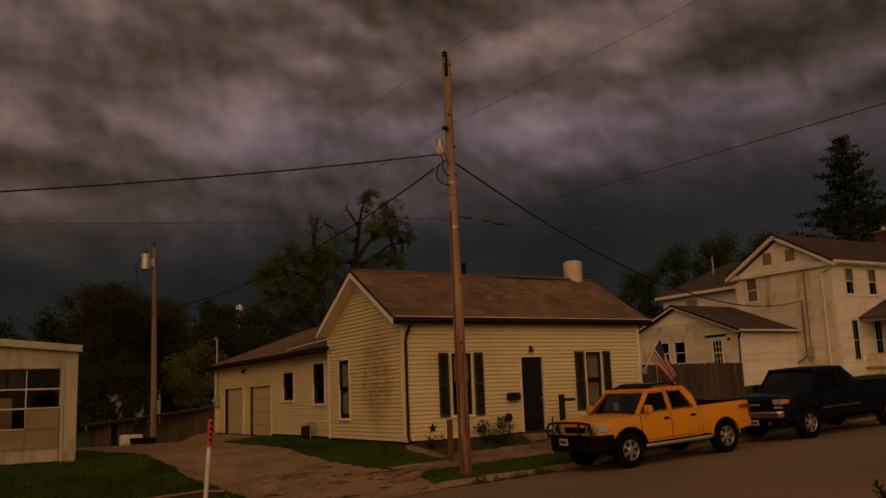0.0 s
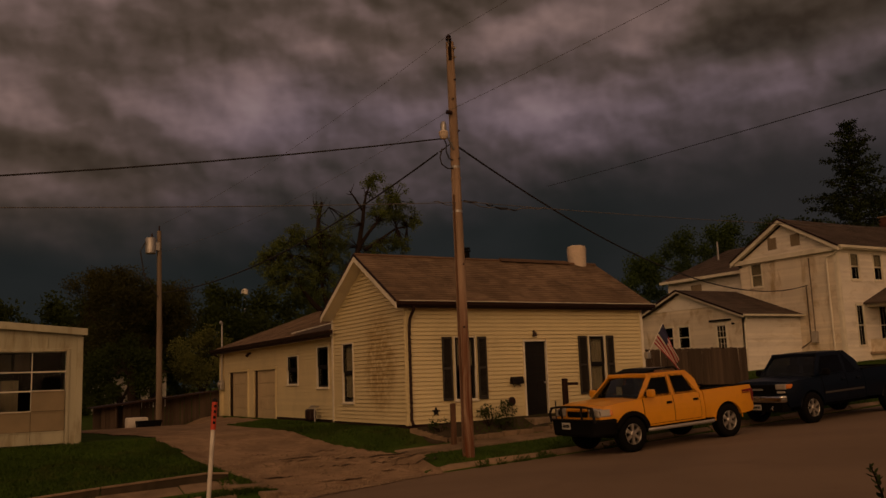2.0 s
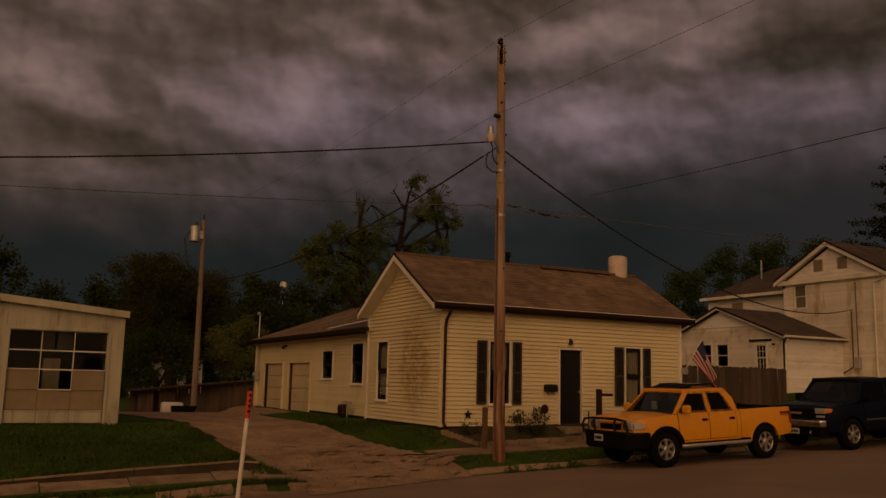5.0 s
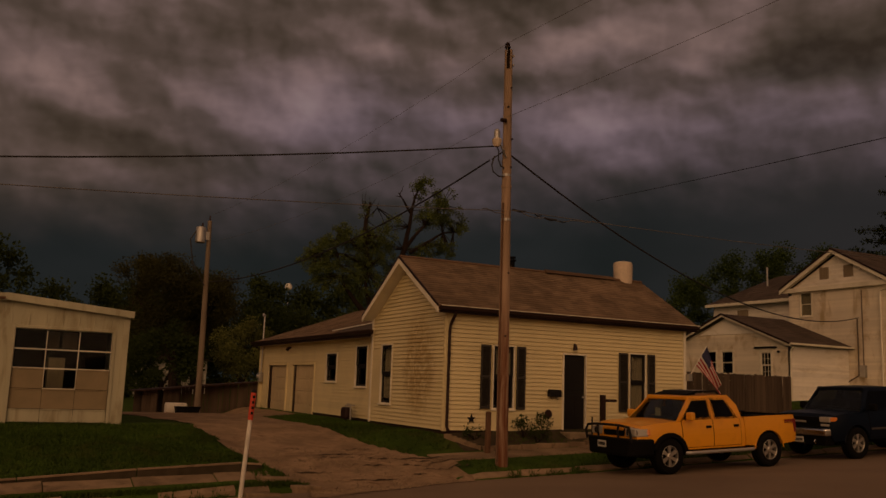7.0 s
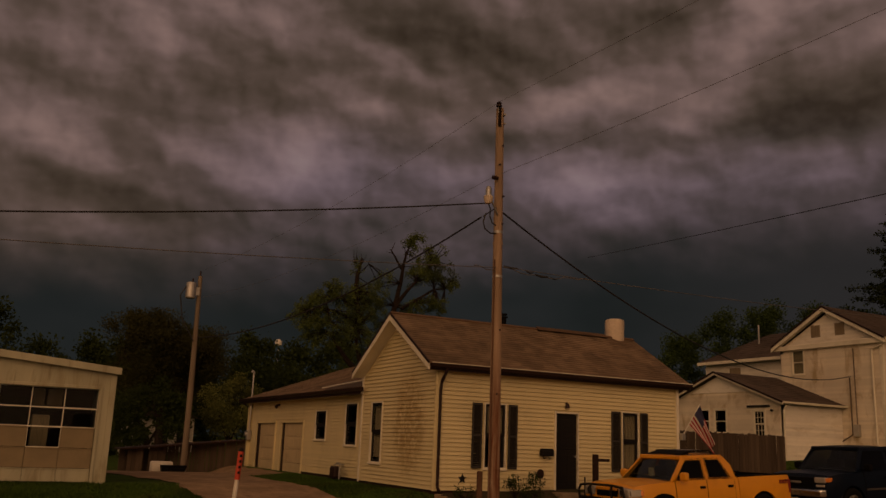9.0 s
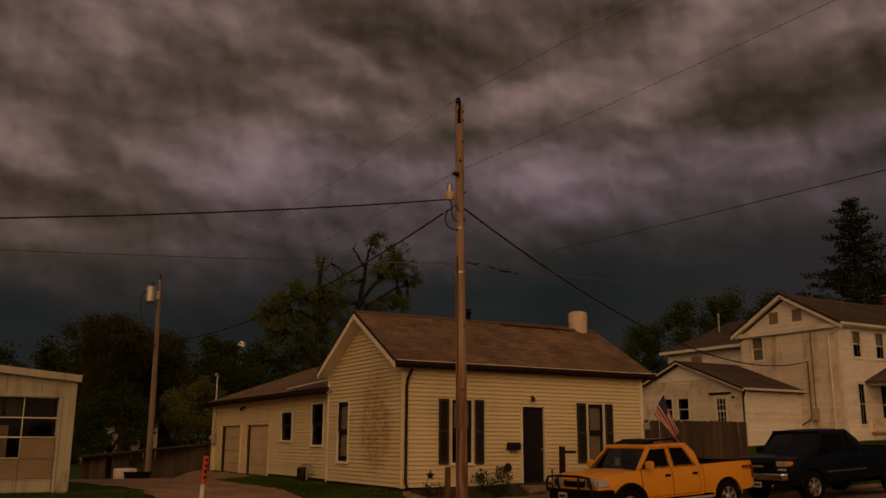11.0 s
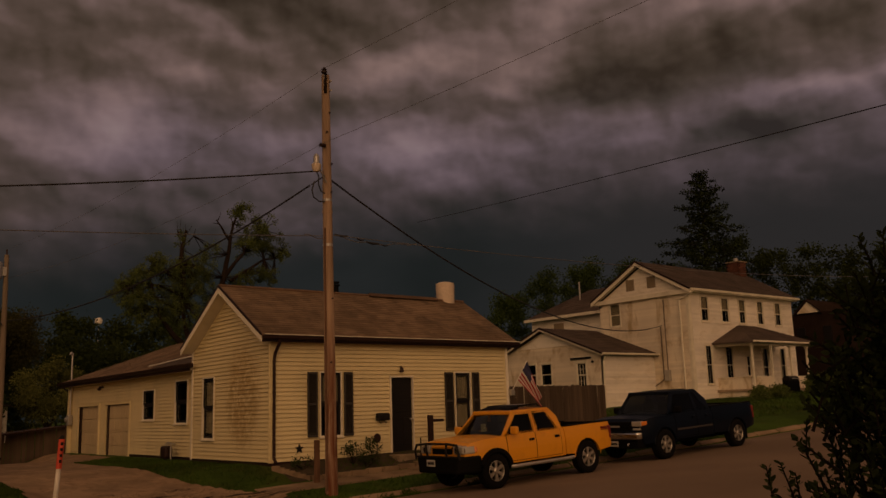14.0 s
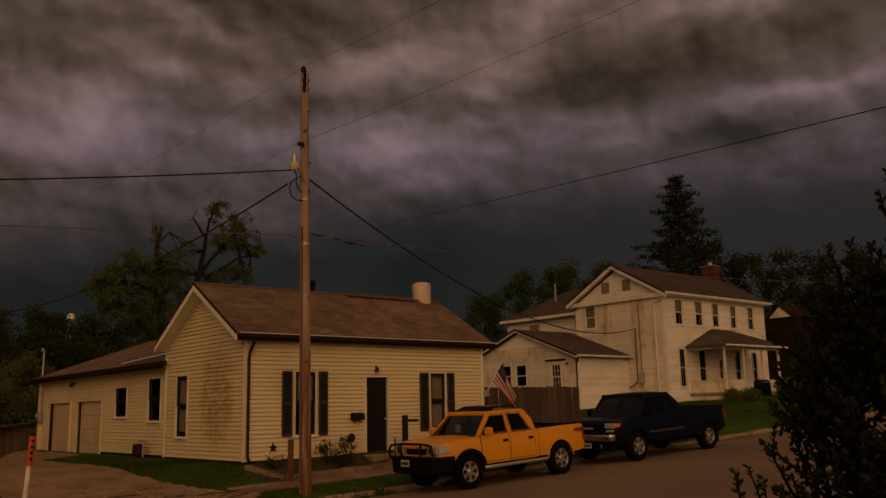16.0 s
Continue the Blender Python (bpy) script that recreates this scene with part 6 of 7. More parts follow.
P2 = Vector((7.85, 37.3, 0.1))
pole2 = thing("utility_pole", P2, "grey wooden utility pole with a transformer can", "utility pole", "utility poles")
part("shaft", tubed([P2 + Vector((0.0, 0, -0.3)), P2 + Vector((-0.02, 0, 4)), P2 + Vector((-0.08, 0, 8.4))], [0.13, 0.115, 0.085], 12), GREYWOOD, pole2, smooth=True)
part("top_pin", tubed([P2 + Vector((-0.08, 0, 8.3)), P2 + Vector((-0.08, 0, 8.62))], 0.03, 8), DARKBROWN, pole2)
tc = P2 + Vector((-0.44, -0.1, 7.40))
bm = tubed([tc, tc + Vector((0, 0, 0.03)), tc + Vector((0, 0, 0.62)), tc + Vector((0, 0, 0.68))], [0.18, 0.215, 0.215, 0.18], 16)
tf = part("transformer", bm, STEEL, pole2, "grey transformer can", True)
part("bushing", tubed([tc + Vector((0.05, 0, 0.68)), tc + Vector((0.05, 0, 0.86))], [0.05, 0.03], 8), DARKBROWN, tf)
part("bracket", boxed(tc.x + 0.18, tc.x + 0.36, tc.y - 0.04, tc.y + 0.06, tc.z + 0.15, tc.z + 0.5), STEEL, tf)
part("drop_cable", tubed([tc + Vector((-0.2, -0.05, 0.5)), tc + Vector((-0.42, -0.05, 0.1)), tc + Vector((-0.25, -0.05, -0.9)), tc + Vector((0.3, -0.05, -1.8))], 0.025, 6), CABLE, pole2)


def line(name, a, b, sag, rad, material, label, n=28):
    a, b = Vector(a), Vector(b)
    pts = [a.lerp(b, i / n) - Vector((0, 0, 4 * sag * (i / n) * (1 - i / n))) for i in range(n + 1)]
    inv_at = thing(name, a, label, "overhead wire")
    part("wire", tubed(pts, rad, 6), material, inv_at)


k = at_z(7.45)
line("street_cable", at_z(7.66) + Vector((-0.42, -0.05, 0.0)), (-42, 17.0, 5.0), 2.15, 0.017, CABLE, "thick black cable strung along the street")
line("service_drop", k + Vector((0.1, -0.05, 0.05)), (HX0 - 0.12, 30.45, 6.15), 1.5, 0.024, CABLE, "black service cable sagging to the white house")
line("rear_cable", k + Vector((-0.45, 0.05, -0.12)), P2 + Vector((0.1, 0, 5.8)), 0.68, 0.022, CABLE, "black cable sagging to the rear pole")
line("primary_wire", top + Vector((-0.08, -0.08, 0.15)), P2 + Vector((0.06, 0, 8.7)), 0.35, 0.004, BAREWIRE, "thin bare wire between the pole tops")
line("primary_wire", top + Vector((-0.08, -0.08, 0.15)), (12.2, -18.0, 11.0), 0.5, 0.0045, BAREWIRE, "thin bare wire crossing over the street")
line("neutral_wire", z8 + Vector((-0.18, -0.1, 0.04)), P2 + Vector((0.06, 0, 7.5)), 0.4, 0.004, BAREWIRE, "thin bare wire below the top wire")
line("neutral_wire", z8 + Vector((-0.18, -0.1, 0.04)), (14.6, -16.0, 11.2), 0.5, 0.0045, BAREWIRE, "thin bare wire crossing over the street")
line("phone_line", at_z(6.10) + Vector((-0.1, -0.1, 0)), (-42, 17.4, 4.9), 0.94, 0.009, BAREWIRE, "thin pale line strung along the street")
line("phone_line", at_z(6.14) + Vector((0.1, -0.1, 0)), (62, 18.2, 9.6), 0.92, 0.009, BAREWIRE, "thin pale line strung along the street")
line("distant_cable", (23.1, -0.9, 9.25), (50.0, 66.2, 19.93), 0.15, 0.020, CABLE, "dark cable passing high over the lots")

# ---- street-side shed ----
SY, SX0, SX1 = 24.0, -2.9, 3.13
shed = thing("shed_garage", (0.2, 26, 0.6), "low pale metal garage with a partly glazed roll door", "garage")
sw = Wall((0, SY), (1, 0), (0, -1))
sh = [(0.50, 2.77, 0.62, 2.93), (-0.95, 0.04, 0.5, 2.0)]
s1 = wall_body("wall", sw, SX0, SX1, 0.3, 3.22, sh, 0.15, SHEDWALL, shed)
part("wall", boxed(SX1 - 0.15, SX1, SY + 0.15, 31, 0.3, 3.22), SHEDWALL, shed)
part("wall", boxed(SX0, SX0 + 0.15, SY + 0.15, 31, 0.3, 3.22), SHEDWALL, shed)
part("wall", boxed(SX0 + 0.15, SX1 - 0.15, 30.85, 31, 0.3, 3.22), SHEDWALL, shed)
part("floor_slab", boxed(SX0 + 0.15, SX1 - 0.15, SY + 0.15, 30.85, 0.45, 0.6), INTERIOR, shed)
part("inner_shelf", boxed(1.35, 1.75, SY + 0.8, SY + 1.3, 0.6, 2.25, bevel=0.02), CURTAIN, shed)
part("hung_sheet", boxed(1.27, 1.55, SY + 0.5, SY + 0.53, 2.46, 2.9, bevel=0.01), OLD_WOOD, shed, "dull sheet hung inside the glass")
part("hung_sheet", boxed(1.62, 1.97, SY + 0.5, SY + 0.53, 2.48, 2.9, bevel=0.01), OLD_WOOD, shed, "dull sheet hung inside the glass")
part("inner_wall", boxed(SX0 + 0.2, SX1 - 0.2, SY + 2.6, SY + 2.7, 0.6, 3.2), INTERIOR, shed)
rp = [(SX0 - 0.1, 3.34), (0.25, 3.62), (SX1 + 0.1, 3.36), (SX1 + 0.1, 3.47), (0.25, 3.74), (SX0 - 0.1, 3.45)]
part("roof", prismed(rp, SY - 0.12, 31.1, "y"), SHEDWALL, shed)
part("fascia", prismed([(a, b - 0.03) for a, b in rp[:3]] + [(SX1 + 0.11, 3.5), (0.25, 3.77), (SX0 - 0.11, 3.48)], SY - 0.17, SY - 0.122, "y"), SHEDWALL, shed, "dented white roof trim")
part("gable_fill", prismed([(SX0, 3.22), (SX1, 3.22), (SX1, 3.35), (0.25, 3.6), (SX0, 3.35)], SY, SY + 0.12, "y"), SHEDWALL, shed)
for k in range(16):
    xx = SX0 + 0.2 + k * 0.385
    z0 = 3.0 if 0.4 < xx < 2.9 else (2.1 if -1.0 < xx < 0.1 else 0.45)
    part("rib", sw.box(bmesh.new(), xx, xx + 0.03, 0.0, 0.022, z0, 3.3, 0.006), SHEDWALL, shed)
part("corner_post", boxed(SX1 - 0.12, SX1 + 0.03, SY - 0.03, SY + 0.1, 0.3, 3.3, bevel=0.01), SHEDWALL, shed)
bm = bmesh.new()
sw.box(bm, 0.40, 0.50, -0.1, 0.03, 0.5, 3.03, 0.01)
sw.box(bm, 2.77, 2.85, -0.1, 0.03, 0.5, 3.01, 0.01)
sw.box(bm, 0.50, 2.77, -0.1, 0.028, 2.93, 3.01, 0.01)
rd = part("roll_door", bm, SHEDWALL, shed, "sectional door with glass panes and tan panels")
zr, ur = [0.64, 0.97, 1.46, 1.96, 2.43, 2.93], [0.50, 1.23, 1.99, 2.77]
for j, z in enumerate(zr[:-1]):
    z2 = zr[j + 1]
    for i, u in enumerate(ur[:-1]):
        u2 = ur[i + 1]
        if j >= 3 or (j == 2 and i == 1):
            g = part("pane", sw.box(bmesh.new(), u + 0.02, u2 - 0.02, -0.075, -0.068, z + 0.02, z2 - 0.02), GLASS, rd)
            g.visible_shadow = False
            bm = bmesh.new()
            sw.box(bm, u, u + 0.010, -0.09, -0.05, z, z2)
            sw.box(bm, u2 - 0.010, u2, -0.09, -0.05, z, z2)
            sw.box(bm, u + 0.010, u2 - 0.010, -0.09, -0.05, z, z + 0.018)
            sw.box(bm, u + 0.010, u2 - 0.010, -0.09, -0.05, z2 - 0.012, z2)
            part("pane_frame", bm, WHITE, rd)
        else:
            bm = sw.box(bmesh.new(), u + 0.004, u2 - 0.004, -0.09, -0.06, z + 0.006, z2 - 0.006, 0.006)
            sw.box(bm, u + 0.004, u2 - 0.004, -0.085, -0.045, z2 - 0.03, z2 - 0.004, 0.004)
            part("door_panel", bm, SHEDWALL if j == 0 else SHEDPANEL, rd)
bm = bmesh.new()
sw.box(bm, 0.04, 0.09, -0.1, 0.03, 0.5, 2.05, 0.008)
sw.box(bm, -1.0, 0.04, -0.1, 0.028, 2.0, 2.05, 0.008)
pd = part("side_door", bm, DARKBROWN, shed)
part("door_leaf", sw.box(bmesh.new(), -0.95, 0.035, -0.08, -0.04, 0.55, 1.99, 0.006), WHITE, pd)
part("beacon", boxed(-0.02, 0.2, SY - 0.22, SY - 0.172, 3.60, 3.66, bevel=0.01), RUSTWOOD, shed)

# ---- fences ----
def fence(name, a, b, z0, z1, n, material, label, seed=2, base=None):
    rnd = random.Random(seed)
    a, b = Vector((*a, 0)), Vector((*b, 0))
    f = thing(name, (a.x, a.y, z0), label, "fence")
    d = (b - a) / n
    ang = math.atan2(d.y, d.x)
    for i in range(n):
        c = a + d * (i + 0.5)
        lo = base(c.x, c.y) if base else z0
        hi = z1(i / n) if callable(z1) else z1
        wdt = d.length * 0.5 - rnd.uniform(0.004, 0.012)
        h = hi - lo + rnd.uniform(-0.03, 0.03)
        bm = bmesh.new()
        prism(bm, [(-wdt, 0), (wdt, 0), (wdt, h - 0.03), (wdt - 0.03, h), (-wdt + 0.03, h), (-wdt, h - 0.03)], -0.012, 0.012, "y")
        bm.transform(Matrix.Translation((c.x, c.y, lo)) @ Matrix.Rotation(ang + rnd.uniform(-0.04, 0.04), 4, "Z") @ Matrix.Rotation(rnd.uniform(-0.012, 0.012), 4, "Y"))
        part("board", bm, material, f)
    for k in range(0, n + 1, max(1, n // 4)):
        c = a + d * k
        lo = base(c.x, c.y) if base else z0
        hi = z1(min(1, k / n)) if callable(z1) else z1
        part("post", boxed(-0.05, 0.05, 0.02, 0.12, -0.2, hi - lo - 0.05, bevel=0.01, m=Matrix.Translation((c.x, c.y, lo)) @ Matrix.Rotation(ang, 4, "Z")), material, f)
    return f


fence("board_fence", (19.6, 24.0), (27.4, 24.0), 1.0, 2.72, 52, OLD_WOOD, "tall grey weathered board fence between the houses", 2, height)
fence("board_fence", (7.4, 39.4), (10.8, 38.6), 0.2, lambda t: 1.5 + 0.3 * t, 22, OLD_WOOD, "old grey board fence behind the driveway", 3)

# lean-to with a rusty sheet roof
lean = thing("lean_to", (6.4, 39.4, 0.2), "ramshackle low wooden lean-to with a sheet roof", "lean-to")
for k in range(9):
    x0 = 5.85 + k * 0.17
    if 3 <= k <= 4:
        continue
    part("board", boxed(x0, x0 + 0.16, 38.75, 38.79, 0.1, 1.22 + 0.03 * k, bevel=0.006), OLD_WOOD, lean)
part("roof_sheet", prismed([(5.5, 1.20), (10.6, 1.72), (10.6, 1.77), (5.5, 1.26)], 38.4, 40.2, "y"), DARKBROWN, lean)
part("post", boxed(6.35, 6.45, 38.7, 38.8, 0.1, 1.3), OLD_WOOD, lean)
part("rear_board", boxed(5.7, 7.4, 40.0, 40.05, 0.0, 1.25), OLD_WOOD, lean)

tank = thing("plastic_tank", (6.5, 35.4, height(6.5, 35.4)), "white plastic tub lying beside the driveway", "tub")
hz = height(6.5, 35.4)
bm = boxed(6.22, 7.0, 35.1, 35.6, hz, hz + 0.50, bevel=0.06)
part("tub", bm, PALE, tank, smooth=True)
cart = thing("yard_cart", (7.1, 35.0, hz), "low black yard cart beside the white tub", "cart")
part("tray", prismed([(6.55, hz + 0.1), (7.35, hz + 0.1), (7.45, hz + 0.38), (6.5, hz + 0.38)], 34.7, 35.05, "y"), PLASTIC, cart)
for xx in (6.75, 7.2):
    bm = lathe(bmesh.new(), [(0.02, 0), (0.13, 0), (0.14, 0.02), (0.14, 0.06), (0.13, 0.08), (0.02, 0.08)], 14)
    bm.transform(Matrix.Translation((xx, 34.6, hz + 0.14)))
    part("wheel", bm, RUBBER, cart)

# ---- small things by the street ----
marker = thing("marker_post", (4.27, 16.15, -0.12), "leaning white marker post with a red top", "marker post")
A, B = Vector((4.27, 16.15, -0.5)), Vector((4.41, 16.15, 1.70))
part("white_tube", tubed([A, A.lerp(B, 0.75)], 0.04, 12), PALE, marker)
part("red_sleeve", tubed([A.lerp(B, 0.745), A.lerp(B, 0.97)], 0.048, 12), RED, marker, "red sleeve")
part("cap", tubed([A.lerp(B, 0.97), A.lerp(B, 0.99), B], [0.045, 0.04, 0.022], 12), BLACK, marker)
for k in range(4):
    c = A.lerp(B, 0.79 + 0.045 * k)
    part("bar", boxed(c.x - 0.022, c.x + 0.022, c.y - 0.053, c.y - 0.047, c.z, c.z + 0.05), BLACK, marker)

post = thing("timber_stump", (10.75, 19.2, 0.4), "short weathered timber post in the flower bed", "post")
part("timber", boxed(11.06, 11.18, 18.97, 19.08, 0.2, 1.30, bevel=0.02), RUSTWOOD, post)

sign = thing("hanging_post", (14.93, 19.45, 0.55), "dark wooden post with a short side arm", "post")
part("upright", boxed(14.90, 15.03, 19.40, 19.52, 0.3, 1.80, bevel=0.012), DARKBROWN, sign)
part("arm", boxed(15.03, 15.42, 19.43, 19.49, 1.61, 1.69, bevel=0.008), DARKBROWN, sign)
rail = thing("hand_rail", (14.6, 19.6, 0.5), "thin dark handrail post by the doorstep", "handrail")
part("upright", tubed([(14.72, 19.6, 0.3), (14.72, 19.6, 1.2)], 0.02, 8), BLACK, rail)

# flower bed with its edging
draped("flower_bed", frange(10.7, 17.6, 0.2), frange(19.42, 20.38, 0.12), 0.035, SOIL, label="dark soil of the flower bed", category="flower bed", rough=0.04)
edging = thing("bed_edging", (13, 19.4, 0.4), "low stone edging of the flower bed", "edging", kind="structure")
rnd = random.Random(31)
x = 11.2
while x < 16.6:
    e = x + rnd.uniform(0.3, 0.55)
    h0 = height((x + e) / 2, 19.4)
    part("stone", boxed(x + 0.01, e - 0.01, 19.34 + rnd.uniform(-0.02, 0.02), 19.48, h0 - 0.1, h0 + 0.13 + rnd.uniform(0, 0.04), bevel=0.02), WALK_OLD, edging)
    x = e
for i in range(7):
    p0 = Vector((10.6, 20.15, 0)).lerp(Vector((11.2, 19.4, 0)), i / 7)
    h0 = height(p0.x, p0.y)
    part("stone", boxed(-0.1, 0.1, -0.05, 0.05, -0.1, 0.12, bevel=0.015, m=Matrix.Translation((p0.x, p0.y, h0)) @ Matrix.Rotation(radians(-51), 4, "Z")), WALK_OLD, edging)

# gas meter on the wing
gm = thing("gas_meter", (10.4, 26.8, 0.62), "small grey gas meter with pipes by the wall", "gas meter")
bm = boxed(10.34, 10.60, 26.85, 27.28, 0.72, 1.10, bevel=0.07)
part("meter", bm, DARKBROWN, gm)
part("pipe", tubed([(10.48, 26.98, 1.05), (10.48, 26.98, 1.2), (10.48, 26.72, 1.2), (10.48, 26.72, 0.5)], 0.025, 8), STEEL, gm)
part("pipe", tubed([(10.48, 27.18, 1.05), (10.48, 27.18, 1.15), (10.8, 27.18, 1.15)], 0.025, 8), STEEL, gm)
part("bonnet", tubed([(10.45, 27.08, 0.5), (10.45, 27.08, 0.75)], 0.06, 8), DARKBROWN, gm)

# flag on a staff at the end of the cottage
staff0, staff1 = Vector((18.85, 20.3, 2.42)), Vector((19.42, 20.15, 3.38))
flag = thing("flag", staff0, "striped flag hanging limp from a slanted staff", "flag")
part("staff", tubed([staff0, staff1], 0.016, 8), PALE, flag)
part("bracket", boxed(18.76, 18.9, 20.22, 20.38, 2.3, 2.5, bevel=0.01), STEEL, flag)
hang = Vector((0.46, -0.06, -0.92))
along = staff0 - staff1
nu, nv = 26, 26
quads = {0: [], 1: [], 2: []}


def cloth(u, v):
    p = staff1 + along * (v * 0.62) * (1 - 0.45 * u) + hang * u + Vector((0.25, 0.05, -0.1)) * u * (v)
    p += Vector((0.03, 0.09, 0.0)) * math.sin(v * 9 + u * 2.5) * (0.25 + u) + Vector((0, 0, -0.12)) * u * u
    return p


for i in range(nu):
    for j in range(nv):
        u0, u1, v0, v1 = i / nu, (i + 1) / nu, j / nv, (j + 1) / nv
        kind = 2 if (u0 < 0.4 and v0 < 7 / 13) else int(v0 * 13) % 2
        quads[kind].append([cloth(u0, v0), cloth(u1, v0), cloth(u1, v1), cloth(u0, v1)])
for kind, nm, mt in ((0, "red_stripes", FLAGRED), (1, "white_stripes", FLAGWHITE), (2, "canton", FLAGBLUE)):
    bm = bmesh.new()
    for q in quads[kind]:
        bm.faces.new([bm.verts.new(p) for p in q])
    bmesh.ops.remove_doubles(bm, verts=bm.verts[:], dist=0.001)
    bmesh.ops.solidify(bm, geom=bm.faces[:], thickness=0.004)
    part(nm, bm, mt, flag)

# manhole lid in the street
mh = thing("manhole_cover", (8.12, 10.9, height(8.12, 10.9)), "round iron manhole cover set in the street", "manhole cover")
zz = height(8.12, 10.9)
part("lid", tubed([(8.12, 10.9, zz - 0.03), (8.12, 10.9, zz + 0.02)], 0.33, 24), DARKBROWN, mh)

# ---- trees, shrubs and grass ----
def leaves(rs, centres, radii, count, size, flat=0.0, droop=0.0, shell=0.55):
    """Folded leaf blades strewn through clumps. Returns vertex and face lists."""
    centres, radii = np.array(centres, float), np.array(radii, float)
    if radii.ndim == 1:
        radii = np.repeat(radii[:, None], 3, 1)
    pick = rs.choice(len(centres), count, p=(radii.prod(1) ** (2 / 3)) / (radii.prod(1) ** (2 / 3)).sum())
    d = rs.normal(size=(count, 3))
    d /= np.linalg.norm(d, axis=1)[:, None]
    rr = (shell + (1 - shell) * rs.rand(count)) * np.where(rs.rand(count) < 0.12, 1.18, 1.0)
    p = centres[pick] + d * rr[:, None] * radii[pick]
    a = rs.normal(size=(count, 3)) + d * 0.8
    a[:, 2] = a[:, 2] * (1 - flat) - droop
    a /= np.linalg.norm(a, axis=1)[:, None]
    b = np.cross(a, rs.normal(size=(count, 3)))
    b /= np.linalg.norm(b, axis=1)[:, None]
    n = np.cross(a, b)
    s = size * (0.6 + 0.8 * rs.rand(count))[:, None]
    v = np.stack([p, p + a * s * 0.5 + b * s * 0.32 + n * s * 0.08, p + a * s, p + a * s * 0.5 - b * s * 0.32 + n * s * 0.08], 1).reshape(-1, 3)
    k = np.arange(count)[:, None] * 4
    return v.tolist(), (k + np.array([[0, 1, 2, 3]])).tolist()


def limb(bm, a, b, r0, r1, rnd, bend=0.12, n=6):
    a, b = Vector(a), Vector(b)
    ln = (b - a).length
    pts, j = [], Vector((0, 0, 0))
    for i in range(n + 1):
        t = i / n
        pts.append(a.lerp(b, t) + Vector((0, 0, -bend * ln * t * (1 - t))) + j * (t * (1 - t) * 4))
        j += Vector((rnd.uniform(-1, 1), rnd.uniform(-1, 1), rnd.uniform(-0.4, 0.4))) * ln * 0.02
    tube(bm, pts, [r0 + (r1 - r0) * i / n for i in range(n + 1)], 7)


def tree(name, base, forks, clumps, count, size, leaf, label, category="tree", r0=0.3, seed=1, bare=(), twigs=True, paths=()):
    """forks: limb ends that carry the clumps; clumps: (x, y, z, r)."""
    rnd = random.Random(seed)
    rs = np.random.RandomState(seed)
    t = thing(name, base, label, category)
    bm = bmesh.new()
    base = Vector(base)
    split = base + Vector((0, 0, 0.35 * (max(c[2] for c in clumps) - base.z)))
    limb(bm, base - Vector((0, 0, 0.2)), split, r0, r0 * 0.75, rnd, 0.0)
    ends = []
    for f in forks:
        limb(bm, split - Vector((0, 0, rnd.uniform(0, 0.8))), f, r0 * 0.6, r0 * 0.18, rnd, 0.1)
        ends.append(Vector(f))
    for f in bare:
        near = min(ends, key=lambda e: (e - Vector(f)).length)
        limb(bm, near, f, r0 * 0.2, 0.02, rnd, 0.05)
    for pts, ra, rb in paths:
        n = len(pts) - 1
        for i in range(n):
            limb(bm, pts[i], pts[i + 1], ra + (rb - ra) * i / n, ra + (rb - ra) * (i + 1) / n, rnd, 0.02, 3)
        ends.extend(Vector(p) for p in pts[1:])
    if twigs:
        for c in clumps:
            near = min(ends + [split], key=lambda e: (e - Vector(c[:3])).length)
            limb(bm, near, c[:3], r0 * 0.075, 0.012, rnd, -0.1, 4)
    part("trunk", bm, BARK, t, smooth=True)
    v, f = leaves(rs, [c[:3] for c in clumps], [c[3] for c in clumps], count, size, shell=0.12)
    raw("crown", v, f, leaf, t)
    return t


def ball_clumps(rnd, centre, radii, n, r, squash=0.8):
    out = []
    for _ in range(n):
        while True:
            d = Vector((rnd.uniform(-1, 1), rnd.uniform(-1, 1), rnd.uniform(-1, 1)))
            if 0.35 < d.length < 1:
                break
        out.append((centre[0] + d.x * radii[0], centre[1] + d.y * radii[1], centre[2] + d.z * radii[2], r * rnd.uniform(0.6, 1.25)))
    return out


R = random.Random(77)
# storm-broken tree behind the cottage
CLUMPS = [(21.05, 13.17, 0.43, 0.68, 1.0), (22.59, 12.73, 0.51, 0.40, 1.0), (22.06, 11.76, 0.79, 0.68, 1.0), (23.49, 11.16, 0.62, 0.51, 0.8), (22.80, 11.71, 0.62, 0.56, 1.0),
          (21.47, 11.22, 0.51, 0.51, 0.8), (21.89, 9.57, 0.96, 0.45, 1.0), (23.10, 9.54, 0.56, 0.40, 0.7), (20.98, 9.38, 0.51, 0.51, 1.0), (16.46, 10.00, 0.68, 0.40, 0.8)]
CLUMPS += [(16.95, 9.64, 0.56, 0.45, 0.8), (15.88, 9.43, 0.56, 0.40, 0.8), (15.19, 8.98, 0.85, 0.45, 1.0), (14.86, 8.23, 0.79, 0.56, 1.0), (15.57, 8.05, 0.79, 0.51, 1.0), (16.14, 8.55, 0.56, 0.51, 0.7),
           (17.93, 9.72, 0.68, 0.56, 0.8), (17.70, 8.89, 0.90, 0.68, 1.0), (18.69, 9.20, 0.79, 0.68, 1.0)]
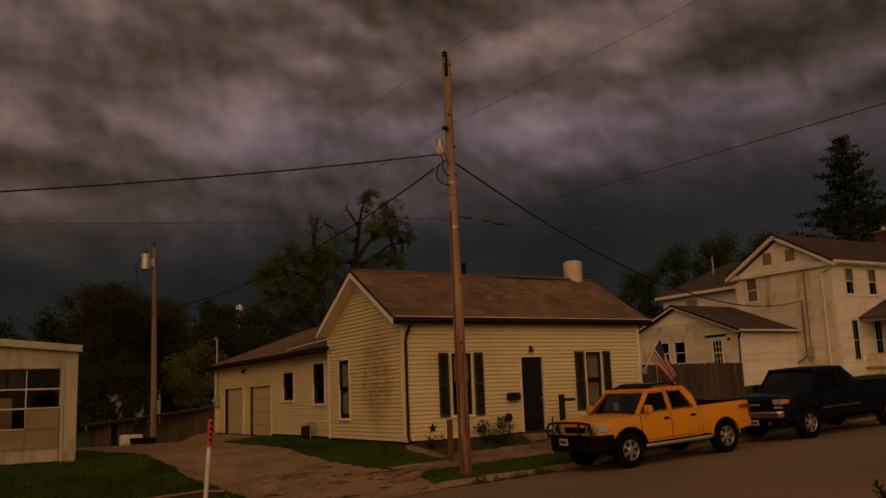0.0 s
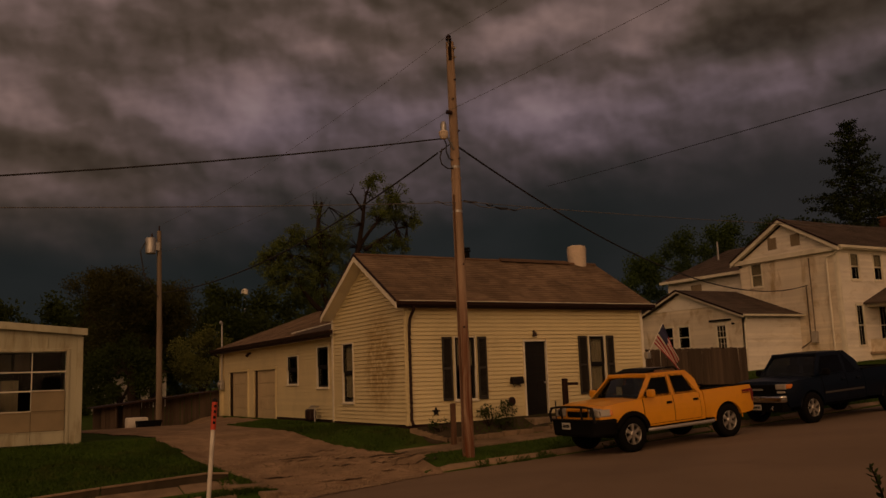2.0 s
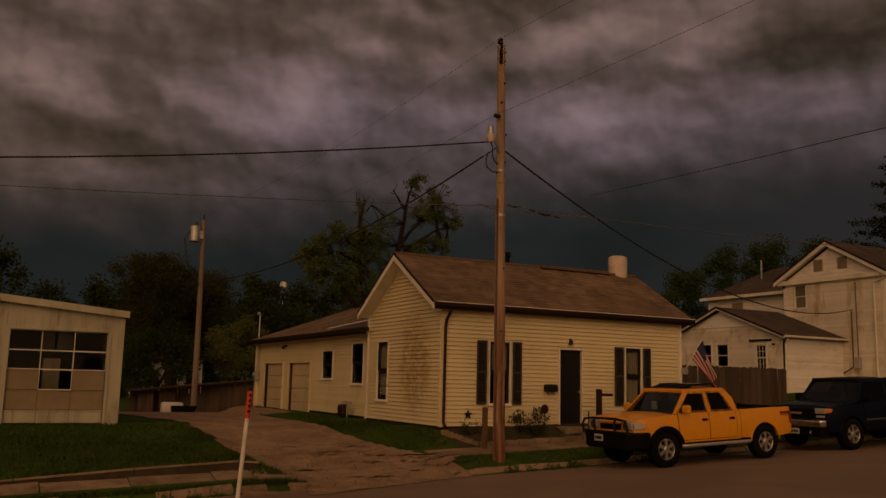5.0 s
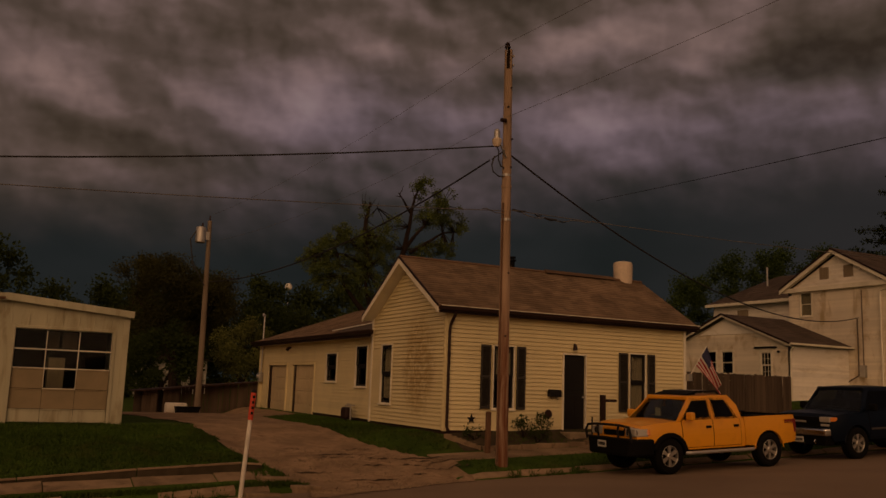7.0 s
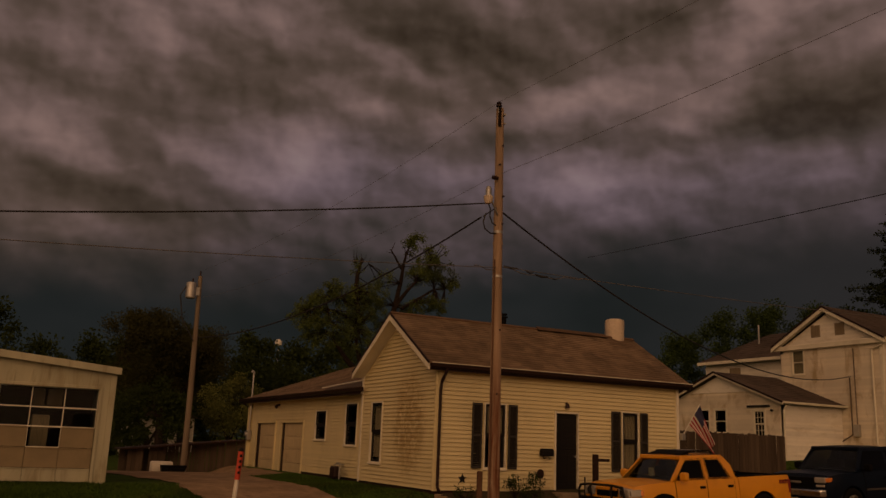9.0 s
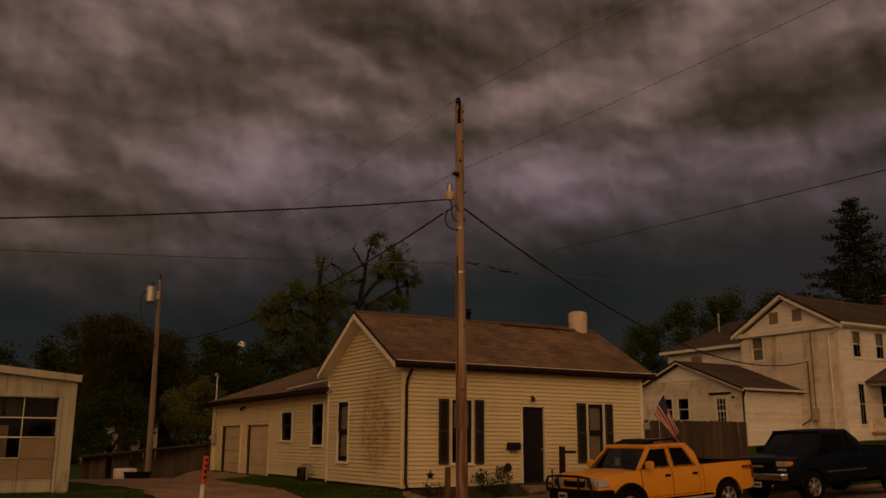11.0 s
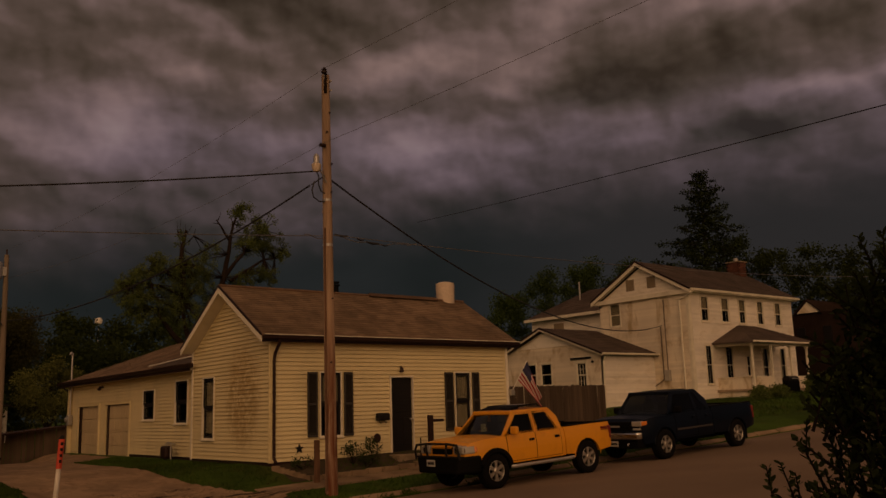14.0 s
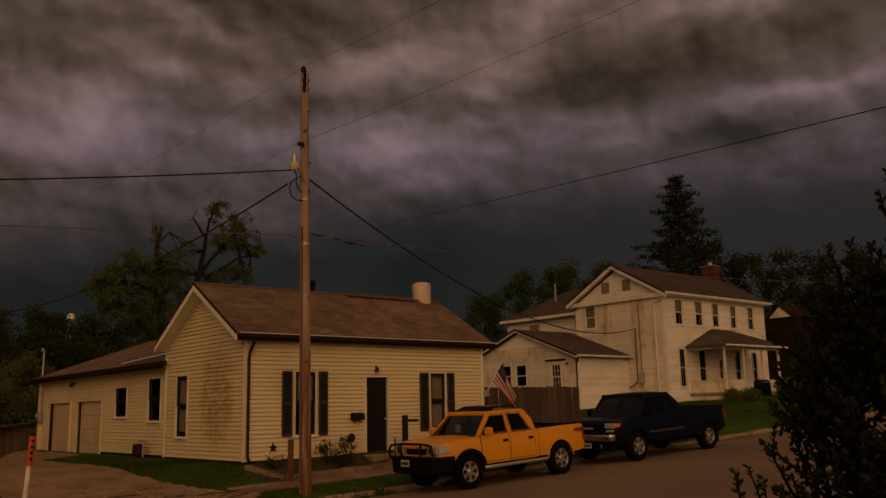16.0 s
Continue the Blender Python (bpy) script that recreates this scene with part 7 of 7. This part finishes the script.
CLUMPS += [(19.16, 10.41, 0.51, 0.56, 0.4), (19.41, 10.90, 0.40, 0.34, 0.4), (18.46, 8.25, 0.90, 0.56, 1.0), (17.23, 8.17, 0.68, 0.56, 1.0), (17.89, 11.23, 0.34, 0.68, 0.3),
           (18.80, 9.91, 0.56, 0.45, 0.6), (16.2, 7.2, 1.3, 0.6, 0.9), (18.4, 7.1, 1.2, 0.6, 0.9), (20.2, 8.3, 0.9, 0.6, 0.8)]
cl = []
for cx, cz, wx, wz, dense in CLUMPS:
    for _ in range(int(3 + 26 * wx * wz * dense / 0.4)):
        a, q = R.uniform(0, math.tau), math.sqrt(R.random())
        cl.append((cx + wx * q * math.cos(a), 44.5 + R.uniform(-0.9, 0.9), cz + wz * q * math.sin(a) * 1.05, R.uniform(0.13, 0.34)))


def rise(*pts):
    """Limb points at the tree's depth, from (x, z) pairs."""
    return [(x, 44.5 + 0.12 * math.sin(x * 5), z) for x, z in pts]


tree("storm_broken_tree", (18.6, 44.5, 0.6), [(17.9, 44.5, 8.0), (19.9, 44.5, 8.2), (16.4, 44.6, 7.6)], cl, 46000, 0.080, LEAF,
     "tall tree with snapped bare limbs and thin green foliage", r0=0.36, seed=4,
     paths=[(rise((18.04, 7.6), (17.82, 10.06), (17.84, 10.82), (18.06, 11.89)), 0.19, 0.07), (rise((17.84, 10.82), (17.53, 11.78), (17.47, 12.30)), 0.028, 0.006), (rise((17.99, 11.47), (18.31, 12.15)), 0.028, 0.006),
            (rise((18.0, 11.0), (17.7, 11.9), (17.75, 12.5)), 0.02, 0.005), (rise((18.03, 11.7), (18.0, 12.2)), 0.02, 0.005), (rise((17.85, 10.9), (18.4, 11.6), (18.5, 12.0)), 0.025, 0.008),
            (rise((19.5, 7.0), (19.72, 7.87), (20.20, 9.43), (20.50, 10.77), (20.61, 11.74), (20.73, 12.53), (21.07, 13.48)), 0.21, 0.03),
            (rise((20.53, 11.61), (20.02, 12.22), (19.66, 12.62)), 0.08, 0.025), (rise((19.73, 12.54), (19.94, 13.05)), 0.03, 0.01), (rise((19.8, 12.4), (19.5, 12.45)), 0.03, 0.01),
            (rise((20.20, 9.43), (20.83, 10.32), (21.48, 10.98), (22.46, 12.29)), 0.13, 0.03), (rise((20.6, 9.3), (21.49, 9.89), (22.61, 10.65), (23.29, 10.77), (23.83, 11.25)), 0.10, 0.02),
            (rise((17.70, 9.12), (16.96, 9.52), (16.22, 9.92)), 0.09, 0.02), (rise((17.72, 8.43), (16.50, 8.80), (15.19, 8.93)), 0.10, 0.02), (rise((17.98, 7.53), (16.39, 8.11), (16.23, 8.78), (15.88, 9.43)), 0.10, 0.02)])
# the large brownish tree by the rear pole
cl = ball_clumps(R, (9.4, 54.2, 6.0), (3.0, 2.2, 2.6), 44, 0.95) + ball_clumps(R, (8.2, 54.3, 8.1), (1.7, 1.4, 0.9), 13, 0.7) + ball_clumps(R, (11.5, 53.8, 6.6), (2.0, 1.6, 1.5), 16, 0.8)
tree("spreading_tree", (9.8, 54.2, 0.4), [(7.4, 54.6, 6.5), (9.5, 54, 7.5), (12, 53.6, 6.6), (8.6, 53.4, 5.0)], cl, 70000, 0.11, LEAF_RUST, "broad dark brownish-green tree behind the rear pole", r0=0.3, seed=5)
# pale green tree between the rear pole and the wing
cl = ball_clumps(R, (12.2, 47.4, 3.4), (1.5, 1.2, 1.5), 22, 0.55)
tree("pale_green_tree", (12.2, 47.4, 0.4), [(11.6, 47.5, 3.0), (12.8, 47.3, 3.4)], cl, 11000, 0.11, LEAF_LIGHT, "small tree with pale green leaves beside the wing", r0=0.12, seed=6)
cl = ball_clumps(R, (8.0, 47.2, 3.0), (1.8, 1.5, 1.7), 20, 0.7)
tree("dark_sapling", (8.0, 47.2, 0.3), [(7.4, 47.3, 2.6), (8.6, 47.1, 3.0)], cl, 9000, 0.14, LEAF_DARK, "dark leafy tree behind the lean-to", r0=0.14, seed=7)
# conifer beside the white house
ct = thing("conifer", (62, 42.3, 2.5), "tall dark ragged conifer behind the white house", "conifer")
bm = tubed([(62, 42.3, 2.0), (62, 42.3, 12), (62, 42.3, 20.6)], [0.4, 0.25, 0.03], 8)
cs, rr = [], []
for k in range(190):
    z = 5.5 + 15.6 * (k / 190) ** 0.9
    a = k * 2.4
    reach = (21.4 - z) ** 0.75 * 0.62 * R.choice((0.45, 0.7, 0.9, 1.0, 1.45)) * R.uniform(0.8, 1.15) + 0.12
    tip = Vector((62 + math.cos(a) * reach, 42.3 + math.sin(a) * reach, z + reach * R.uniform(-0.05, 0.25)))
    tube(bm, [(62, 42.3, z), tip], [0.05, 0.015], 5)
    for q in (0.4, 0.7, 0.95):
        c = Vector((62, 42.3, z)).lerp(tip, q)
        cs.append(tuple(c))
        rr.append((0.14 + 0.13 * reach, 0.14 + 0.13 * reach, 0.16 + 0.04 * reach))
part("trunk", bm, BARK, ct)
v, f = leaves(np.random.RandomState(9), cs, rr, 26000, 0.19, droop=0.1, shell=0.15)
raw("needles", v, f, NEEDLE, ct)


def woods(name, spots, count, size, leaf, label, seed):
    """A belt of far trees that nobody could count, one mass."""
    rnd = random.Random(seed)
    cl = []
    for x, y, top, wd in spots:
        lo = 0.5
        for k in range(46):
            t = rnd.random() ** 0.7
            z = lo + (top - lo) * t
            sp = wd * (1 - 0.55 * max(0.0, t - 0.45) / 0.55)
            a = rnd.uniform(0, math.tau)
            q = sp * math.sqrt(rnd.random())
            cl.append((x + q * math.cos(a), y + q * math.sin(a), z - 0.5, rnd.uniform(0.6, 1.35) * wd * 0.32))
    v, f = leaves(np.random.RandomState(seed), [c[:3] for c in cl], [c[3] for c in cl], count, size, shell=0.1)
    ob = raw(name, v, f, leaf, None)
    return tagged(ob, label, "woods", kind="stuff")


spots = [(-22 + i * 4.6 + R.uniform(-1.2, 1.2), 88 + R.uniform(-6, 8), 12.0 + R.uniform(-1.2, 1.0), 3.6) for i in range(20)]
woods("far_woods", spots, 110000, 0.34, LEAF_DARK, "belt of dark green woods beyond the lots", 13)
spots = [(10 + i * 3.6, 64 + R.uniform(-3, 3), 8.3 + R.uniform(-0.9, 0.9), 2.8) for i in range(13)]
woods("far_woods", spots, 70000, 0.25, LEAF_DARK, "dark green trees behind the cottage", 14)
spots = [(-9 + i * 3.2, 66 + R.uniform(-3, 3), 5.6 + R.uniform(-0.8, 0.9), 2.6) for i in range(8)]
woods("far_woods", spots, 30000, 0.29, LEAF_DARK, "dark thicket behind the lean-to", 18)
spots = [(52.5, 61, 10.2, 2.4), (54.5, 58.5, 12.4, 2.6), (57, 56.5, 14.2, 2.8), (59.5, 53.8, 15.2, 3.0), (62, 51, 14.8, 2.8), (65, 48, 14.2, 2.6), (50.5, 63, 8.4, 2.4)]
woods("far_woods", spots, 90000, 0.19, LEAF_GREEN, "green rounded trees behind the white house", 15)
spots = [(67.0, 43, 16.4, 2.2), (69, 40.5, 15.2, 2.6), (71, 38, 15.6, 2.6), (72.5, 35.5, 14.6, 2.8), (74, 32.5, 14.6, 2.8), (75, 29.5, 13.6, 2.8), (76, 26.5, 13.6, 2.8), (77, 23, 13.2, 2.8), (78, 19.5, 12.5, 2.8), (70, 42, 11, 3.0), (73, 36, 9, 3.2)]
woods("far_woods", spots, 100000, 0.23, LEAF_DARK, "dark woods up the street", 16)
spots = [(57.0, 24.6, 5.2, 1.5), (59.0, 26.5, 6.6, 1.8), (61.5, 24.0, 7.6, 2.0), (63.5, 27.5, 8.2, 2.2), (65, 22.5, 8.4, 2.2), (55.2, 26.0, 4.0, 1.1)]
woods("far_woods", spots, 18000, 0.22, LEAF_DARK, "dark leafy growth beside the white house", 19)
cl = ball_clumps(R, (24.6, 41.5, 6.6), (0.6, 0.5, 1.3), 7, 0.35)
tree("slim_tree", (24.6, 41.5, 1.0), [(24.5, 41.5, 6.5)], cl, 900, 0.16, LEAF_DARK, "slim half-bare tree top behind the cottage roof", r0=0.1, seed=8, bare=[(24.3, 41.4, 8.6), (25.1, 41.6, 7.6)])

# shrubs at the white house
for bx, by, wd in ((43.9, 24.2, 0.70), (45.6, 24.4, 0.85), (38.9, 24.2, 0.40), (40.3, 24.0, 0.45), (48.2, 24.4, 1.1)):
    bz = height(bx, by) + wd * 0.45
    sb = thing("foundation_shrub", (bx, by, height(bx, by)), "low green shrub in front of the porch", "shrub", "shrubs by the porch")
    v, f = leaves(np.random.RandomState(int(bx * 10)), [c[:3] for c in ball_clumps(R, (bx, by, bz), (wd, wd * 0.7, wd * 0.6), 9, 0.32)], [0.32] * 9, 1500, 0.11)
    part("stem", tubed([(bx, by, height(bx, by) - 0.1), (bx, by, bz)], [0.05, 0.02], 6), BARK, sb)
    raw("foliage", v, f, LEAF, sb)
grill = thing("barbecue_grill", (44.9, 26.0, 2.1), "black covered barbecue grill beside the porch steps", "grill")
bm = boxed(44.35, 45.45, 25.75, 26.2, 2.25, 2.95, bevel=0.08)
body_ = part("firebox", bm, PLASTIC, grill)
bm = tubed([(44.4, 25.98, 2.95), (45.4, 25.98, 2.95)], 0.22, 14)
part("lid", bm, BLACK, body_)
part("handle", tubed([(44.6, 25.72, 3.0), (44.65, 25.68, 3.02), (45.15, 25.68, 3.02), (45.2, 25.72, 3.0)], 0.018, 8), STEEL, body_)
for xx in (44.45, 45.35):
    for yy in (25.82, 26.12):
        part("leg", boxed(xx - 0.03, xx + 0.03, yy - 0.03, yy + 0.03, height(xx, yy) - 0.02, 2.3), PLASTIC, grill)

# the shrub near the viewer: upright leafy shoots
near = thing("near_shrub", (5.0, 1.7, height(5.0, 1.7)), "dark dense shrub with upright leafy shoots", "shrub")
rs = np.random.RandomState(23)
foot = Vector((5.05, 1.65, height(5.0, 1.7)))
stems = bmesh.new()
cen, vv, ff = [], [], []


def shoot(a, b, n, size):
    """A twig with leaves in turn on both sides."""
    a, b = Vector(a), Vector(b)
    mid = a.lerp(b, 0.5) + Vector(rs.uniform(-0.04, 0.04, 3))
    tube(stems, [a, mid, b], [0.009, 0.006, 0.003], 5, cap=False)
    d = (b - a).normalized()
    for i in range(n):
        t = 0.12 + 0.88 * (i + rs.rand() * 0.5) / n
        p = a.lerp(mid, 2 * t) if t < 0.5 else mid.lerp(b, 2 * t - 1)
        out = Vector(rs.normal(size=3)).cross(d).normalized()
        ax = (out * 0.8 + d * rs.uniform(0.3, 1.0)).normalized()
        sd = ax.cross(Vector(rs.normal(size=3))).normalized()
        s = size * rs.uniform(0.6, 1.3)
        nn = ax.cross(sd)
        k = len(vv)
        vv.extend([tuple(q) for q in (p, p + ax * s * 0.35 + sd * s * 0.24 + nn * s * 0.06, p + ax * s * 0.75 + sd * s * 0.18 + nn * s * 0.05, p + ax * s, p + ax * s * 0.75 - sd * s * 0.18 + nn * s * 0.05, p + ax * s * 0.35 - sd * s * 0.24 + nn * s * 0.06)])
        ff.append((k, k + 1, k + 2, k + 3, k + 4, k + 5))


side = Vector((0.40, -0.915, 0))
deep = Vector((0.915, 0.40, 0))
C = Vector((4.52, 2.02, 0))
for k in range(860):
    z = 1.12 + 1.46 * rs.rand() ** 0.9
    edge = (-0.42 if z < 1.62 else -0.30 if z < 2.1 else -0.20) + 0.07 * math.sin(z * 9.0) + 0.05 * math.sin(z * 23.0)
    u = edge + (1.20 - edge) * rs.rand()
    z = min(z, 2.50 + 0.08 * math.sin(u * 8.0) - 0.9 * max(0.0, -0.05 - u))
    p = C + side * u + deep * rs.uniform(-0.35, 0.45) + Vector((0, 0, z))
    dirn = Vector((rs.normal() * 0.6, rs.normal() * 0.6, 0.45 + 0.7 * rs.rand()))
    dirn = dirn - side * rs.uniform(0.0, 0.7)
    shoot(p - dirn.normalized() * 0.1, p + dirn.normalized() * rs.uniform(0.10, 0.24), rs.randint(14, 22), 0.050)
for (u, z, h) in ((0.32, 2.85, 0.35), (0.27, 2.75, 0.36), (0.22, 2.7, 0.30), (-0.62, 1.30, 0.28), (-0.55, 1.26, 0.34), (-0.48, 1.25, 0.30), (-0.40, 1.45, 0.36), (-0.33, 1.5, 0.30), (-0.25, 1.55, 0.34), (-0.14, 1.6, 0.4), (-0.7, 1.15, 0.2), (-0.06, 2.42, 0.32), (0.06, 2.45, 0.30), (0.0, 2.2, 0.3), (-0.85, 1.08, 0.3), (-0.3, 1.2, 0.3), (-0.2, 1.25, 0.35)):
    p = C + side * u + Vector((0, 0, z))
    shoot(p, p + Vector((-0.03, 0.06, h)), 34, 0.040)
for k in range(16):
    e = C + side * rs.uniform(-0.5, 1.0) + deep * rs.uniform(-0.2, 0.3) + Vector((0, 0, rs.uniform(1.2, 2.5)))
    m1 = foot.lerp(e, 0.5) + Vector((0.05, -0.05, 0.1))
    tube(stems, [foot + Vector(rs.uniform(-0.1, 0.1, 3)) * 0.8, m1, e], [0.022, 0.015, 0.006], 6)
part("branchwork", stems, TWIG, near)
raw("foliage", vv, ff, SHRUB_LEAF, near)
core = [tuple(C + side * u + deep * q + Vector((0, 0, z))) for u in (0.05, 0.25, 0.5, 0.75) for z in (1.2, 1.6, 2.0, 2.25) for q in (0.0, 0.25)]
v, f = leaves(np.random.RandomState(52), core, [0.24] * len(core), 8000, 0.045, shell=0.1)
raw("inner_foliage", v, f, SHRUB_LEAF, near)

# garden plants along the cottage
for (px, py, h, wd, n) in ((12.75, 19.95, 0.55, 0.20, 360), (13.35, 19.9, 0.62, 0.22, 400), (13.0, 19.7, 0.35, 0.3, 300), (11.3, 20.0, 0.28, 0.25, 200), (16.2, 19.9, 0.4, 0.3, 300)):
    hz = height(px, py)
    pl = thing("garden_plant", (px, py, hz), "leafy green garden plant in the flower bed", "plant", "plants along the cottage")
    bm = bmesh.new()
    cs = []
    for k in range(7):
        e = Vector((px + R.uniform(-wd, wd), py + R.uniform(-wd, wd) * 0.6, hz + h * R.uniform(0.5, 1.0)))
        tube(bm, [(px, py, hz), e], [0.01, 0.005], 5)
        cs.append(tuple(e))
    part("branchwork", bm, BARK, pl)
    v, f = leaves(np.random.RandomState(int(px * 100)), cs, [0.13] * 7, n, 0.055)
    raw("foliage", v, f, LEAF_DARK, pl)
orn = thing("garden_ornament", (13.42, 19.8, height(13.42, 19.8)), "round dark garden ornament on a rod", "ornament")
hz = height(13.42, 19.8)
part("rod", tubed([(13.42, 19.8, hz), (13.42, 19.8, 1.15)], 0.01, 6), BLACK, orn)
bm = lathe(bmesh.new(), [(0.001, -0.02), (0.10, -0.02), (0.125, 0.0), (0.10, 0.02), (0.001, 0.02)], 18)
bm.transform(Matrix.Translation((13.42, 19.8, 1.24)))
part("disc", bm, DARKBROWN, orn)
star = thing("wall_star", (11.38, FY - 0.05, 1.06), "dark metal star ornament on the wall", "ornament")
pts = [((0.13 if k % 2 == 0 else 0.055) * math.sin(k * math.pi / 5) + 11.38, (0.13 if k % 2 == 0 else 0.055) * math.cos(k * math.pi / 5) + 1.06) for k in range(10)]
part("star", prismed(pts, FY - 0.06, FY - 0.03, "y"), BLACK, star)

# ---- far things ----
tower = thing("water_tower", (116.3, 380, 0.4), "small pale water tower above the far trees", "water tower")
bm = bmesh.new()
tube(bm, [(116.3, 380, 0.2), (116.3, 380, 42.3)], [0.10, 0.08], 8)
tube(bm, [(116.3, 380, 42.2), (116.3, 380, 42.5), (116.3, 380, 43.8), (116.3, 380, 44.6), (116.3, 380, 45.0), (116.3, 380, 45.2)], [1.0, 1.45, 1.55, 1.25, 0.65, 0.1], 18)
part("tank", bm, PALE, tower, smooth=True)

far = thing("neighbour_house", (68, 36, 4), "dark brick house with a pale gable up the street", "house")
part("wall", boxed(66.2, 74, 33.2, 38.2, 3, 8.6), DARKBRICK, far)
part("gable", prismed([(35.2, 8.62), (37.1, 8.62), (36.15, 9.5)], 66.0, 66.25, "x"), WSIDING_AGED, far)
part("roof", prismed([(35.0, 8.55), (36.15, 9.55), (37.3, 8.55), (37.3, 8.7), (36.15, 9.7), (35.0, 8.7)], 65.9, 74.2, "x"), DARKBRICK, far)
for yy in (34.4, 36.6):
    part("window", boxed(66.12, 66.22, yy, yy + 0.7, 6.2, 7.5, bevel=0.02), BLACK, far)
shack = thing("distant_shed", (11.3, 64, 0.3), "pale low building glimpsed through the trees", "shed")
part("wall", boxed(9.2, 13.5, 62, 66, 0.2, 3.0), PALE, shack)
part("roof", prismed([(8.9, 3.0), (13.8, 3.0), (11.35, 4.0)], 61.7, 66.3, "y"), SHINGLE_GREY, shack)
for xx in (9.7, 11.0, 12.4):
    part("window", boxed(xx, xx + 0.8, 61.9, 62.02, 1.2, 2.3, bevel=0.02), BLACK, shack)

# grass blades on the lawns and verges
rs = np.random.RandomState(41)
verts, faces = [], []


def sward(n, x0, x1, y0, y1, hgt, keep=None):
    for _ in range(n):
        x, y = rs.uniform(x0, x1), rs.uniform(y0, y1)
        if keep and not keep(x, y):
            continue
        z = height(x, y)
        a = rs.uniform(0, math.tau)
        h = hgt * rs.uniform(0.5, 1.5)
        lx, ly = rs.normal(size=2) * h * 0.5
        wd = 0.012 + 0.01 * rs.rand()
        k = len(verts)
        verts.extend([(x - math.cos(a) * wd, y - math.sin(a) * wd, z - 0.01), (x + math.cos(a) * wd, y + math.sin(a) * wd, z - 0.01), (x + lx, y + ly, z + h)])
        faces.append((k, k + 1, k + 2))


sward(26000, -3, 5.6, 18.55, 24, 0.06, lambda x, y: not drive_in(x, y))
sward(5000, 10.0, 27, 17.38, 18.3, 0.05)
sward(5000, -4, 6.0, 17.36, 17.52, 0.09)
sward(9000, 8.3, 10.5, 19.6, 31, 0.06, lambda x, y: not drive_in(x, y))
sward(14000, 27, 52, 19.4, 28, 0.10)
sward(2500, 5.0, 6.6, 17.3, 20, 0.08, lambda x, y: not drive_in(x, y))
for kx in [rs.uniform(9.8, 16) for _ in range(16)] + [rs.uniform(-2, 5) for _ in range(8)]:
    sward(70, kx - 0.14, kx + 0.14, 17.12, 17.22, 0.08)
sward(1500, 12.0, 17.5, 19.45, 20.3, 0.08)
tagged(raw("grass_blades", verts, faces, GRASS), "short dark green grass blades of the lawns", "grass", kind="stuff")

rs = np.random.RandomState(61)
verts, faces = [], []
for _ in range(1500):
    x, y = rs.uniform(5.6, 9.6), 16.4 + 4.2 * rs.rand() ** 1.4
    if not drive_in(x, y):
        continue
    z, s = height(x, y) + 0.03, rs.uniform(0.012, 0.045)
    k = len(verts)
    a0 = rs.uniform(0, math.tau)
    verts.extend([(x + s * math.cos(a0 + q * math.tau / 5) * rs.uniform(0.7, 1.2), y + s * math.sin(a0 + q * math.tau / 5) * rs.uniform(0.7, 1.2), z - 0.008) for q in range(5)])
    verts.append((x, y, z + s * rs.uniform(0.4, 0.8)))
    faces.extend([(k + q, k + (q + 1) % 5, k + 5) for q in range(5)])
tagged(raw("loose_stones", verts, faces, WALK_OLD), "loose broken stones on the driveway mouth", "stones", kind="stuff")
